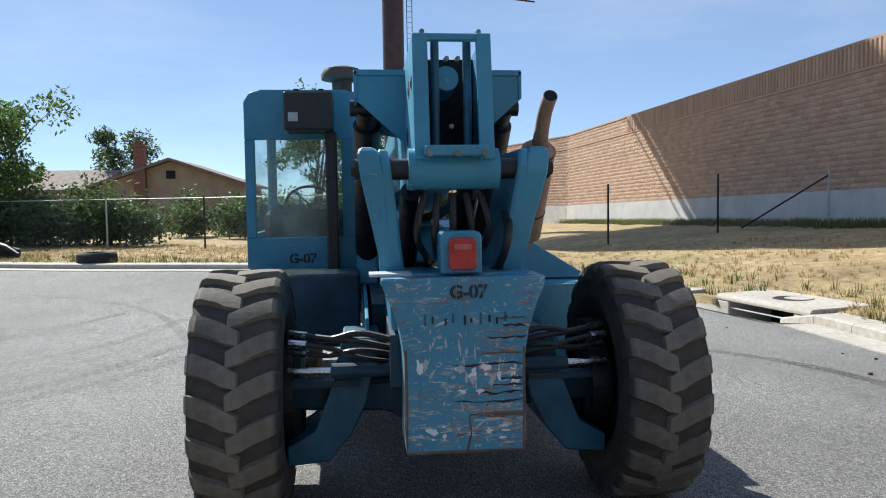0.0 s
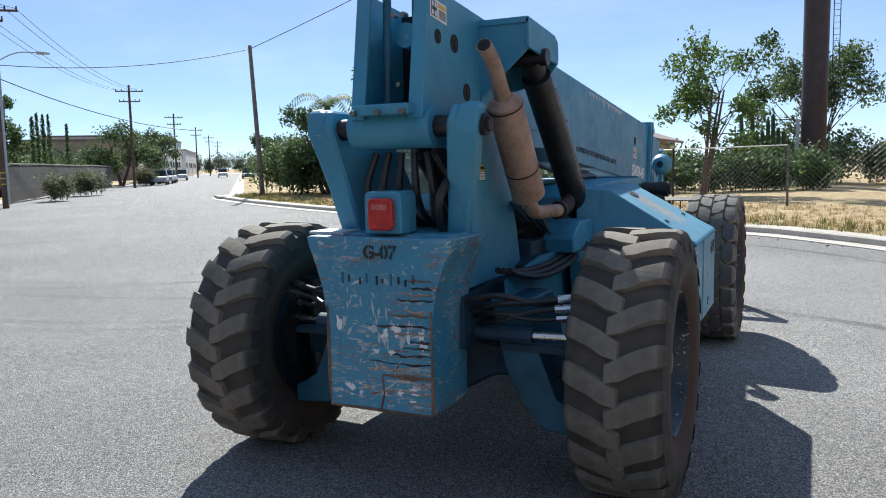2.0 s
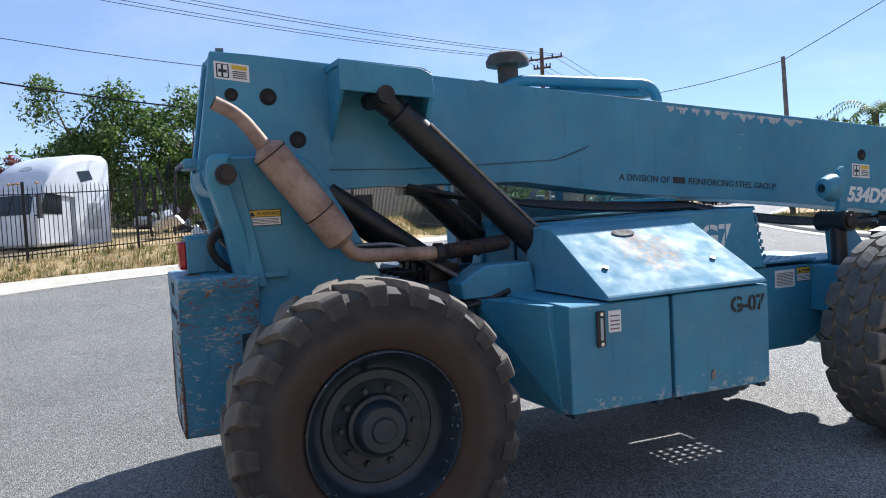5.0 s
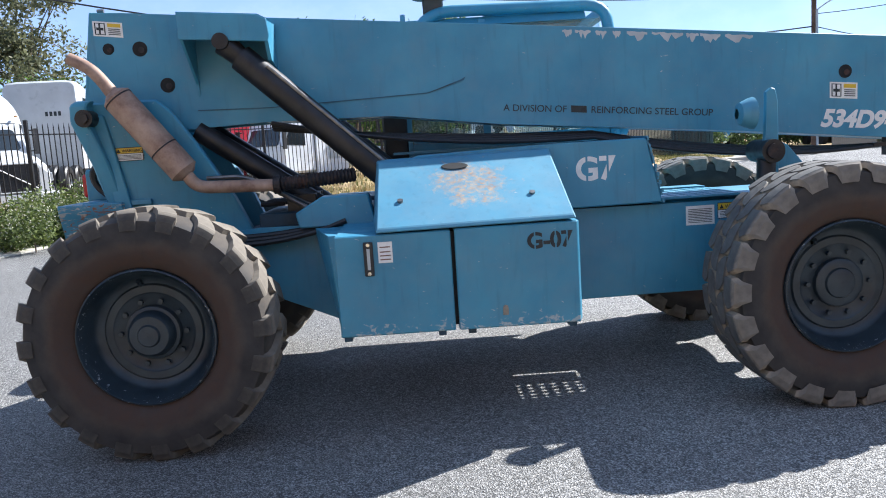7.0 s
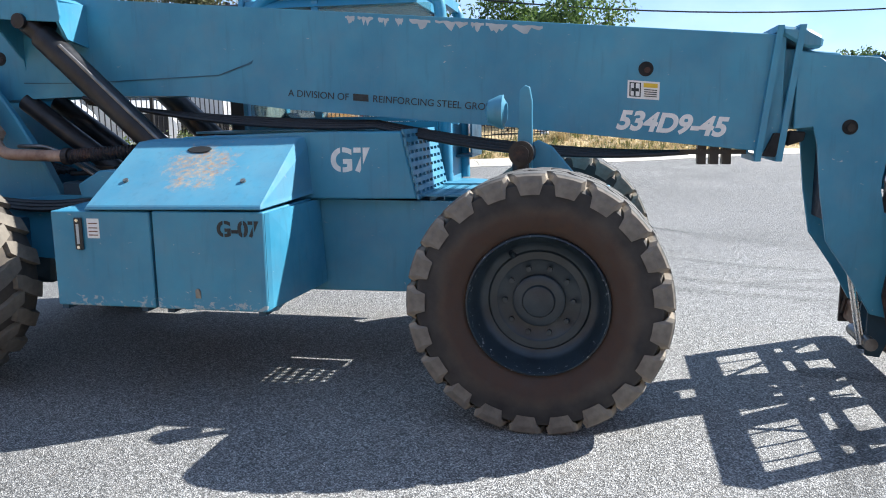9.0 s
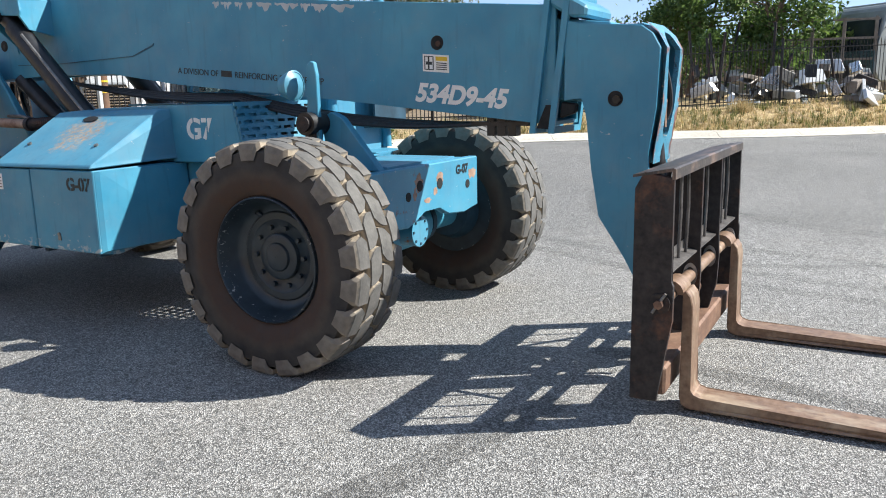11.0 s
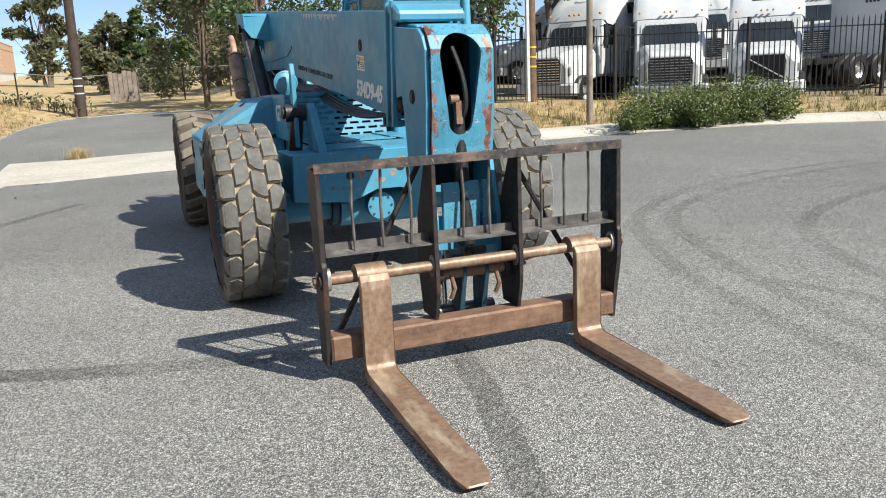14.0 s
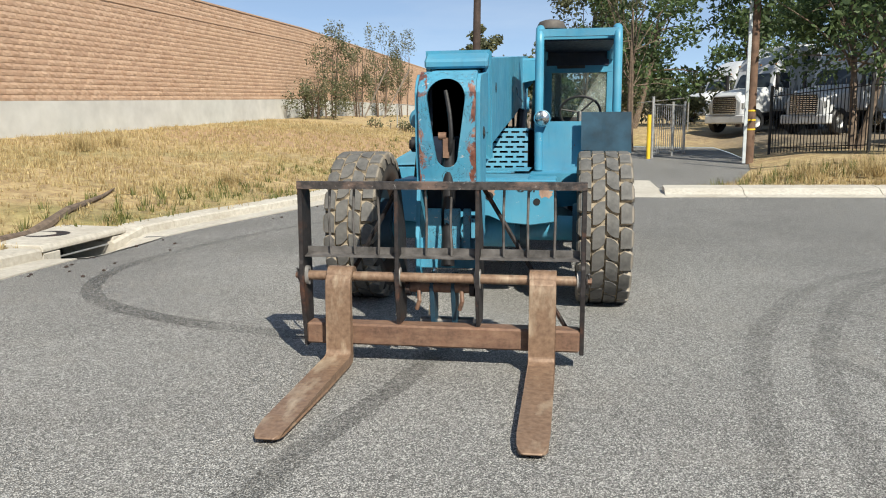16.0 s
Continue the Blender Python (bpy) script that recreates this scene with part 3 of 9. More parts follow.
def facing_back(x, z, y):
    return Matrix(((1, 0, 0, x), (0, 0, -1, y), (0, 1, 0, z), (0, 0, 0, 1)))


# ---- ground, road, kerbs ----
from mathutils import geometry

KERB_EAST = [(4.55, -7.6), (4.7, -6.2), (5.1, -4.4), (5.62, -2.2), (5.95, 0.0), (6.0, 2.3), (5.97, 4.3), (5.95, 6.0), (5.75, 7.6), (5.1, 9.7), (3.7, 12.0), (1.7, 14.0), (-0.2, 15.5), (-4.0, 17.2), (-9.4, 18.9), (-16.0, 22.2), (-25.8, 28.9), (-30.6, 33.4), (-33.2, 38.0), (-96.8, 115.2), (-173.0, 208.0)]
KERB_WEST = [(-183.0, 199.0), (-108.7, 108.9), (-40.0, 25.5), (-33.0, 18.0), (-26.0, 11.0), (-20.5, 5.2), (-18.3, 1.6), (-16.6, -1.6), (-14.6, -3.7), (-12.2, -5.1), (-9.4, -6.0), (-6.4, -6.4), (-2.8, -6.6)]
DRIVE_WEST = [(-4.7, -9.0), (-5.8, -12.5), (-6.5, -17.0), (-6.6, -23.0)]
DRIVE_EAST = [(-1.0, -25.4), (2.2, -25.6), (4.2, -25.4), (5.2, -23.0), (5.6, -18.5), (5.3, -14.2), (4.8, -10.0)]


def clamp(v, a=0.0, b=1.0):
    return max(a, min(b, v))


def interp(v, pairs):
    return float(np.interp(v, [p[0] for p in pairs], [p[1] for p in pairs]))


def base_z(x, y):
    z = -0.17 * clamp((x - 1.2) / 5.3) if x > 1.2 else 0.12 * clamp((-x - 2) / 10) * clamp((18 - y) / 10)
    z -= 0.08 * clamp((y - 9) / 6) * clamp((4 - x) / 6)
    if y < -6:
        z += 0.030 * (-6 - y) * clamp((-6 - y) / 6)
    return z


# kerb inlets: x, y, turn of the kerb, half the opening
INLET_SPOTS = ((5.86, 7.35, 9.0, 0.78), (6.0, 0.55, 0.0, 0.62))


def road_z(x, y):
    """The road's height, with a dip in front of each kerb inlet."""
    z = base_z(x, y)
    for cx, cy, turn, half in INLET_SPOTS:
        if abs(x - cx) < 2.5 and abs(y - cy) < 2.5:
            a = radians(turn)
            dx, dy = x - cx, y - cy
            u, v = -dx * math.sin(a) + dy * math.cos(a), dx * math.cos(a) + dy * math.sin(a)
            z -= 0.17 * clamp((half + 0.42 - abs(u)) / 0.40) * clamp(1 + v / 0.75) ** 1.3
    return z


def wall_foot(y):
    return interp(y, ((-140, 3.2), (-98, 3.0), (-42, 2.2), (-29, 1.75), (-12, 1.2), (18, 0.74), (48, 0.13), (70, 0.1)))


def wall_x(y):
    return interp(y, ((-140, 18.4), (-75, 17.7), (-12, 17.0), (18, 16.0), (48, 14.0), (70, 8.0)))


def verge_z(x, y):
    edge = 0.15 + road_z(x, y)
    lift = 1.0
    off = float(np.min(np.hypot(LINE_X - x, LINE_Y - y)))
    if y < -6.5:
        lo = interp(y, ((-23, -6.6), (-17, -6.5), (-12.5, -5.8), (-9, -4.7), (-6.5, -2.8)))
        hi = interp(y, ((-25.4, 4.2), (-23, 5.2), (-18.5, 5.6), (-14.2, 5.3), (-10, 4.8), (-6.5, 4.6)))
        away = max(lo - x, x - hi, -25.4 - y, 0.0)
        lift = clamp(away / 2.5)
    if x > 2 and y < 48:
        near = 6.2 if y > -3 else interp(y, ((-75, 4.0), (-27, 4.6), (-21, 5.8), (-14, 5.5), (-8, 4.9), (-3, 5.9)))
        t = clamp((x - near) / max(1.0, wall_x(y) - 1.0 - near))
        edge = 0.15 + road_z(min(x, near), y)
        edge += (wall_foot(y) - edge) * (t ** 0.8)
    elif x < -3 and y < 12:
        edge += (0.30 * clamp((math.hypot(x + 3, y - 6) - 12.5) / 5) + 0.5 * clamp((-x - 20) / 8)) * clamp((off - 0.9) / 2.2)
    near = off
    # the truck yard is dug a little lower than the verge
    pit = min(math.hypot(x + 15.2, y + 13.2), math.hypot(x + 19.6, y + 12.8))
    edge -= 0.42 * clamp((4.2 - pit) / 1.5)
    edge = road_z(x, y) + (edge - road_z(x, y)) * lift + 0.01 - 0.05 * clamp((1.5 - near) / 0.6) * lift - (0.13 * clamp((0.5 - near) / 0.3) if x < -2.5 else 0.0)
    lift *= clamp((near - 0.6) / 1.2)
    for cx, cy, turn, half in INLET_SPOTS:
        a, dx, dy = radians(turn), x - cx, y - cy
        u, v = -dx * math.sin(a) + dy * math.cos(a), dx * math.cos(a) + dy * math.sin(a)
        if abs(u) < half + 0.25 and -0.3 < v < 0.95:
            edge -= 0.6
    return edge + lift * 0.05 * noise.noise(Vector((x * 0.5, y * 0.5, 3))) + lift * 0.03 * noise.noise(Vector((x * 1.7, y * 1.7, 9)))


LINE_X = np.array([p[0] for p in KERB_EAST + KERB_WEST], float)
LINE_Y = np.array([p[1] for p in KERB_EAST + KERB_WEST], float)


def smooth_line(pts, step=0.6, far=60):
    """A finer line through the points, rounded by a spline."""
    P = [Vector((*p, 0)) for p in pts]
    out = []
    for i in range(len(P) - 1):
        a, b = P[i], P[i + 1]
        p0, p3 = P[max(i - 1, 0)], P[min(i + 2, len(P) - 1)]
        if (b - a).length > 40:
            n = 6
        else:
            n = max(1, int((b - a).length / step))
        for j in range(n):
            t = j / n
            q = 0.5 * ((2 * a) + (b - p0) * t + (2 * p0 - 5 * a + 4 * b - p3) * t * t + (3 * a - p0 - 3 * b + p3) * t ** 3) if (b - a).length < 40 else a.lerp(b, t)
            out.append((q.x, q.y))
    return out + [pts[-1]]


east, west = smooth_line(KERB_EAST), smooth_line(KERB_WEST)
dwest, deast = smooth_line(DRIVE_WEST, 2.0), smooth_line(DRIVE_EAST, 2.0)
OUTLINE = east + west + dwest + deast
LINE_X, LINE_Y = (np.array([p[i] for p in east + west if p[0] > -60], float) for i in (0, 1))


def inside(x, y, poly):
    hit, n = False, len(poly)
    for i in range(n):
        (x1, y1), (x2, y2) = poly[i], poly[i - 1]
        if (y1 > y) != (y2 > y) and x < (x2 - x1) * (y - y1) / (y2 - y1) + x1:
            hit = not hit
    return hit


def sheet(name, keep, z_of, mat, spots, border):
    """A height sheet over the points, kept on one side of the road's outline."""
    n = len(border)
    pts = [Vector(p) for p in border + spots]
    edges = [(i, (i + 1) % n) for i in range(n)]
    v, _, faces, *_ = geometry.delaunay_2d_cdt(pts, edges, [], 0, 1e-4)
    good = []
    for f in faces:
        cx, cy = sum(v[i].x for i in f) / len(f), sum(v[i].y for i in f) / len(f)
        if inside(cx, cy, OUTLINE) == keep:
            good.append(list(f))
    me = bpy.data.meshes.new(name)
    me.from_pydata([(p.x, p.y, z_of(p.x, p.y)) for p in v], [], good)
    me.materials.append(mat)
    me.shade_smooth()
    bm = bmesh.new()
    bm.from_mesh(me)
    bmesh.ops.delete(bm, geom=[p for p in bm.verts if not p.link_faces], context="VERTS")
    for f in bm.faces:
        if f.normal.z < 0:
            f.normal_flip()
    bm.to_mesh(me)
    bm.free()
    return tagged(new(name, me), kind="structure")


road_spots = [(x * 1.5 + 0.01, y * 1.5 + 0.02) for x in range(-28, 5) for y in range(-20, 26) if inside(x * 1.5, y * 1.5, OUTLINE)]
road_spots += [(cx + 0.17 * i, cy + 0.17 * j) for cx, cy, *_ in INLET_SPOTS for i in range(-9, 3) for j in range(-10, 11) if inside(cx + 0.17 * i + 0.08, cy + 0.17 * j, OUTLINE)]
tagged(sheet("road", True, road_z, ASPHALT, road_spots, OUTLINE), label="worn grey asphalt road with faint tyre marks")
ground_spots = [(x * 1.3 + 0.03, y * 1.3 + 0.01) for x in range(-34, 20) for y in range(-58, 50) if not inside(x * 1.3, y * 1.3, OUTLINE)]
ground_spots += [(cx + 0.15 * i, cy + 0.17 * j) for cx, cy, *_ in INLET_SPOTS for i in range(-2, 12) for j in range(-9, 10) if not inside(cx + 0.15 * i - 0.03, cy + 0.17 * j, OUTLINE)]
ground_spots += [(500 * math.cos(a * math.pi / 12) * s, 500 * math.sin(a * math.pi / 12) * s) for a in range(24) for s in (0.25, 0.5, 1.0, 4.0) if not inside(500 * math.cos(a * math.pi / 12) * s, 500 * math.sin(a * math.pi / 12) * s, OUTLINE)]
tagged(sheet("ground", False, verge_z, DRY, ground_spots, OUTLINE), label="dry yellow grass and brown dirt beside the road")


def offset_line(line, d):
    """The line moved to its right by d."""
    out = []
    for i, p in enumerate(line):
        a, b = Vector(line[max(i - 1, 0)]), Vector(line[min(i + 1, len(line) - 1)])
        t = (b - a).normalized()
        out.append((p[0] + t.y * d, p[1] - t.x * d))
    return out


INLETS = [(5.86, 7.35, 1.05), (6.02, 0.55, 1.0)]


def kerb(name, line, wide=0.45, gutter=0.5, rolled=False):
    """Kerb blocks with a gutter strip, left open at the storm drain inlets."""
    holder = tagged(new(name), kind="structure", label="pale concrete kerb with a gutter strip")
    top_in, top_out, gut = offset_line(line, 0.0), offset_line(line, wide), offset_line(line, -gutter)
    run = 0
    i = 0
    while i < len(line) - 1:
        j = min(i + 4, len(line) - 1)
        if any(math.hypot(line[i][0] - a, line[i][1] - b) < 4.0 for a, b, r in INLETS):
            j = i + 1
        if math.hypot(line[i][0], line[i][1]) > 70:
            j = i + 1
        mid = line[(i + j) // 2]
        if all(math.hypot(mid[0] - a, mid[1] - b) > r for a, b, r in INLETS):
            bm = bmesh.new()
            rows = []
            for q in range(i, j + 1):
                f = 0.006 if q == i else -0.006 if q == j else 0
                t = (Vector(line[min(q + 1, len(line) - 1)]) - Vector(line[max(q - 1, 0)])).normalized() * f
                zr = road_z(*line[q])
                hh = 0.155
                rows.append([(gut[q][0] + t.x, gut[q][1] + t.y, zr - 0.06), (gut[q][0] + t.x, gut[q][1] + t.y, road_z(*gut[q]) + 0.016), (top_in[q][0] - 0.01 + t.x, top_in[q][1] + t.y, zr + 0.024), (top_in[q][0] + t.x, top_in[q][1] + t.y, zr + hh - 0.025),
                             (top_in[q][0] + (top_out[q][0] - top_in[q][0]) * 0.1 + t.x, top_in[q][1] + (top_out[q][1] - top_in[q][1]) * 0.1 + t.y, zr + hh), (top_out[q][0] + t.x, top_out[q][1] + t.y, zr + hh + 0.01), (top_out[q][0] + t.x, top_out[q][1] + t.y, zr - 0.1)])
            if rolled:
                for q, r in zip(range(i, j + 1), rows):
                    a, b, zr = Vector(top_in[q]), Vector(top_out[q]), road_z(*line[q])
                    for n, (f, up) in zip((2, 3, 4), ((0.0, 0.035), (0.12, 0.085), (0.30, 0.145))):
                        p = a.lerp(b, f)
                        r[n] = (p.x + r[0][0] - gut[q][0], p.y + r[0][1] - gut[q][1], zr + up)
            loft(bm, rows)
            part("kerb_block", bm, CONCRETE, holder)
        i = j
    return holder


kerb("kerb_1", east)
kerb("kerb_2", west, 0.95, 0.3, True)
apron_line = [(-2.8, -6.6), (-1.2, -6.75), (0.4, -6.8), (2.0, -6.85), (3.4, -6.95), (4.5, -7.3)]
bm = bmesh.new()
loft(bm, [[(x - 0.1, y + 0.35, road_z(x, y) - 0.05), (x - 0.1, y + 0.35, road_z(x, y + 0.35) + 0.012), (x, y - 0.1, road_z(x, y) + 0.03), (x, y - 1.6, road_z(x, y - 1.6) + 0.05), (x, y - 3.4, road_z(x, y - 3.4) + 0.02), (x, y - 3.4, road_z(x, y) - 0.1)] for x, y in apron_line])
tagged(part("driveway_apron", bm, CONCRETE), label="dusty concrete driveway apron across the gutter", kind="structure")


def storm_drain(cx, cy, turn, half):
    """A kerb inlet: a dark slot under a concrete slab, with a lid on top. Local y runs along the kerb, x to the verge."""
    zr = base_z(cx, cy)
    t = thing("storm_drain", "concrete kerb inlet with a dark slot under its slab", "storm drain", (cx, cy, zr), turn, "kerb inlets")
    m = t.matrix_basis
    L = half + 0.36

    def put(name, bm, mat, bevel=0.0, label=""):
        bm.transform(m)
        return part(name, bm, mat, t, label, bevel=bevel)

    bm = bmesh.new()
    prism(bm, [(0.0, 0.13), (0.04, 0.18), (1.15, 0.20), (1.15, 0.05), (0.0, 0.085)], -L, L, "y")
    put("slab", bm, CONCRETE, 0.01)
    for s in (-1, 1):
        bm = bmesh.new()
        box(bm, 0.0, 1.1, s * half if s > 0 else -L, L if s > 0 else s * half, -0.3, 0.07)
        put("cheek", bm, CONCRETE, 0.012)
    bm = bmesh.new()
    cells = {}
    for i in range(8):
        for j in range(17):
            p = m @ Vector((-0.62 + 0.62 * i / 7, -L + 2 * L * j / 16, 0))
            cells[i, j] = bm.verts.new((p.x, p.y, road_z(p.x, p.y) + 0.014))
    for i in range(7):
        for j in range(16):
            bm.faces.new((cells[i, j], cells[i + 1, j], cells[i + 1, j + 1], cells[i, j + 1]))
    part("gutter", bm, CONCRETE, t)
    # sump and back are near-black for the shade under the slab
    bm = bmesh.new()
    box(bm, 0.0, 0.9, -half, half, -0.42, -0.36)
    put("sump", bm, HOLE)
    bm = bmesh.new()
    box(bm, 0.85, 0.9, -half, half, -0.4, 0.06)
    put("back", bm, HOLE)
    bm = bmesh.new()
    rod(bm, (0.05, -half, -0.03), (0.05, half, -0.03), 0.014, seg=8)
    put("bar", bm, GALV)
    bm = bmesh.new()
    lathe(bm, [(0.183, 0.001), (0.196, 0.30), (0.186, 0.33)], 28, "z")
    bm.transform(Matrix.Translation((0.66, 0, 0)))
    put("lid", bm, RUSTY_DARK, label="rusty round iron lid")
    return t


for spot in INLET_SPOTS:
    storm_drain(*spot)


def skid(pts, wide, z=0.006, mat=None):
    bm = bmesh.new()
    line = smooth_line(pts, 0.35)
    a, b = offset_line(line, -wide / 2), offset_line(line, wide / 2)
    va = [bm.verts.new((*p, road_z(*p) + z)) for p in a]
    vb = [bm.verts.new((*p, road_z(*p) + z)) for p in b]
    for i in range(len(line) - 1):
        bm.faces.new((va[i], va[i + 1], vb[i + 1], vb[i]))
    ob = part("skid_mark", bm, mat or SKID)
    return tagged(ob, label="faint black curved tyre mark on asphalt", category="tyre mark", group="tyre marks on the road", kind="stuff")


# ---- the telehandler ----
CX = 0.02
machine = thing("telehandler", "weathered blue rough-terrain forklift with a telescopic boom and lowered forks", "telehandler")


def lug_mesh(stations, n, r0, r1, mat, seg=3):
    """One tread block round angle 0, from rows of (x, first and last fraction of a pitch, drop of the top)."""
    bm = bmesh.new()
    cx = sum(q[0] for q in stations) / len(stations)

    def spot(x, f, r):
        a = 2 * math.pi * f / n
        return bm.verts.new((x, r * math.cos(a), r * math.sin(a)))

    top, low = [], []
    for x, f0, f1, drop in stations:
        fm, fh = (f0 + f1) / 2, (f1 - f0) / 2
        top.append([spot(cx + (x - cx) * 0.97, fm + fh * 0.94 * (2 * k_ / seg - 1), r1 - drop) for k_ in range(seg + 1)])
        low.append([spot(cx + (x - cx) * 1.04, fm + fh * 1.08 * (2 * k_ / seg - 1), r0 - drop * 1.4) for k_ in range(seg + 1)])
    m = len(stations)
    for i in range(m - 1):
        for k_ in range(seg):
            bm.faces.new((top[i][k_], top[i][k_ + 1], top[i + 1][k_ + 1], top[i + 1][k_]))
        for k_ in (0, seg):
            bm.faces.new((top[i][k_], top[i + 1][k_], low[i + 1][k_], low[i][k_]))
    for i in (0, m - 1):
        for k_ in range(seg):
            bm.faces.new((top[i][k_], top[i][k_ + 1], low[i][k_ + 1], low[i][k_]))
    bmesh.ops.delete(bm, geom=[v for v in bm.verts if not v.link_faces], context="VERTS")
    bmesh.ops.recalc_face_normals(bm, faces=bm.faces)
    me = bpy.data.meshes.new("tread_block")
    bm.to_mesh(me)
    bm.free()
    me.materials.append(mat)
    return me


# front tyres: four staggered columns of six-sided blocks; rear tyres: worn chevron lugs
FRONT_LUGS, REAR_LUGS = [], []
for col, xc in enumerate((-0.165, -0.055, 0.055, 0.165)):
    h, lean = 0.049, 0.14 * (1 if col in (0, 2) else -1)
    if col in (1, 2):
        rows = [(xc - h, -0.37 + lean, 0.37 + lean, 0), (xc - 0.014, -0.465 + lean * 0.25, 0.465 + lean * 0.25, 0), (xc + 0.014, -0.465 - lean * 0.25, 0.465 - lean * 0.25, 0), (xc + h, -0.37 - lean, 0.37 - lean, 0)]
    else:
        o = -1 if col == 0 else 1
        rows = [(xc - o * h, -0.37 + lean * o * 0.7, 0.37 + lean * o * 0.7, 0), (xc - o * 0.014, -0.46, 0.44, 0), (xc + o * 0.035, -0.40 - 0.06, 0.40 - 0.06, 0.003), (xc + o * 0.052, -0.32 - 0.06, 0.32 - 0.06, 0.016), (xc + o * 0.063, -0.25 - 0.06, 0.25 - 0.06, 0.05)]
    FRONT_LUGS.append((0.5 * (col % 2), lug_mesh(rows, 21, 0.628, 0.664, TREAD)))
for o in (-1, 1):
    rows = [(-o * 0.03, 0.12, 0.52, 0), (o * 0.04, -0.08, 0.44, 0), (o * 0.10, -0.22, 0.27, 0), (o * 0.18, -0.38, 0.12, 0.004), (o * 0.205, -0.40, 0.08, 0.018), (o * 0.222, -0.38, 0.04, 0.05)]
    REAR_LUGS.append((0.25 * o, lug_mesh(rows, 20, 0.628, 0.662, TREAD_REAR)))


def wheel(x, y, side):
    """side +1: the outer face looks to +x."""
    w = new("wheel")
    w.matrix_basis = Matrix.Translation((x, y, 0.648))
    w.parent = machine
    base = w.matrix_basis
    bm = bmesh.new()
    up = 0.006 if y > 1 else 0.007
    lathe(bm, [(-0.15, 0.345), (-0.205, 0.40), (-0.225, 0.47), (-0.222, 0.54), (-0.212, 0.595 + up * 1.4), (-0.15, 0.622 + up), (0, 0.63 + up), (0.15, 0.622 + up), (0.212, 0.595 + up * 1.4), (0.222, 0.54), (0.225, 0.47), (0.205, 0.40), (0.15, 0.345)], 64)
    tyre = part("tyre", bm, CARCASS if y > 1 else CARCASS_REAR, smooth=True)
    tyre.parent = w
    rng = random.Random(int(100 * (x + 3 * y)))
    front = y > 1
    n = 21 if front else 20
    for key, mesh in (FRONT_LUGS if front else REAR_LUGS):
        for i in range(n):
            ob = new("tread_block", mesh)
            ob.parent = w
            ob.matrix_basis = Matrix.Rotation(2 * math.pi * (i + key + rng.uniform(-0.015, 0.015)) / n, 4, "X")
    s = side
    bm = bmesh.new()
    lathe(bm, [(s * 0.165, 0.362), (s * 0.186, 0.358), (s * 0.190, 0.350), (s * 0.178, 0.342), (s * 0.15, 0.338), (s * 0.135, 0.328), (s * 0.075, 0.312), (s * 0.05, 0.292), (s * 0.042, 0.262), (s * 0.052, 0.252), (s * 0.052, 0.215), (s * 0.044, 0.205), (s * 0.04, 0.10), (-s * 0.15, 0.10), (-s * 0.15, 0.345)], 48)
    part("rim", bm, RIM, smooth=True).parent = w
    bm = bmesh.new()
    lathe(bm, [(s * 0.035, 0.148), (s * 0.075, 0.142), (s * 0.08, 0.125), (s * 0.125, 0.115), (s * 0.14, 0.10), (s * 0.142, 0.06), (s * 0.155, 0.052), (s * 0.158, 0.001)] if y < 1 else [(s * 0.035, 0.138), (s * 0.066, 0.132), (s * 0.072, 0.122), (s * 0.072, 0.085), (s * 0.084, 0.078), (s * 0.09, 0.06), (s * 0.092, 0.001)], 28)
    part("hub", bm, RIM, smooth=True).parent = w
    for i in range(10):
        a = 2 * math.pi * i / 10
        bm = bmesh.new()
        rod(bm, (s * 0.02, 0.172 * math.cos(a), 0.172 * math.sin(a)), (s * 0.066, 0.172 * math.cos(a), 0.172 * math.sin(a)), 0.014, seg=6)
        part("wheel_nut", bm, RIM).parent = w
    bm = bmesh.new()
    a = rng.uniform(0.9, 2.2)
    rod(bm, (s * 0.045, 0.262 * math.cos(a), 0.262 * math.sin(a)), (s * 0.07, 0.285 * math.cos(a), 0.285 * math.sin(a)), 0.017, 0.013, 8)
    part("valve_guard", bm, RIM).parent = w
    return w


wheel(1.095, 0.0, 1)
wheel(-1.055, 0.0, -1)
wheel(1.06, 3.70, 1)
wheel(-1.06, 3.70, -1)

P = lambda name, bm, mat=PAINT, label="", **kw: part(name, bm, mat, machine, label, **kw)

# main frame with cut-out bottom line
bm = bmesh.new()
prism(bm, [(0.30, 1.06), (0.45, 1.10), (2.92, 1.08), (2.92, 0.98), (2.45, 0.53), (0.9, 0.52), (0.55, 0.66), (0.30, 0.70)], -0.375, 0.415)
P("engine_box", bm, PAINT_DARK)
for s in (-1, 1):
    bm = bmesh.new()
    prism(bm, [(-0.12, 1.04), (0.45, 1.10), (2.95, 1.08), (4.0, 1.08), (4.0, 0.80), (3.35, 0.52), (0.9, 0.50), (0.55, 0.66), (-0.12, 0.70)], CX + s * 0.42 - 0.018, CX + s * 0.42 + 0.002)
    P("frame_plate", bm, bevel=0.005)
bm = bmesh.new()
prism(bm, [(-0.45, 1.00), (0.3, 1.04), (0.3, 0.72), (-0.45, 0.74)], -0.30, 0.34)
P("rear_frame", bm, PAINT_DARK)
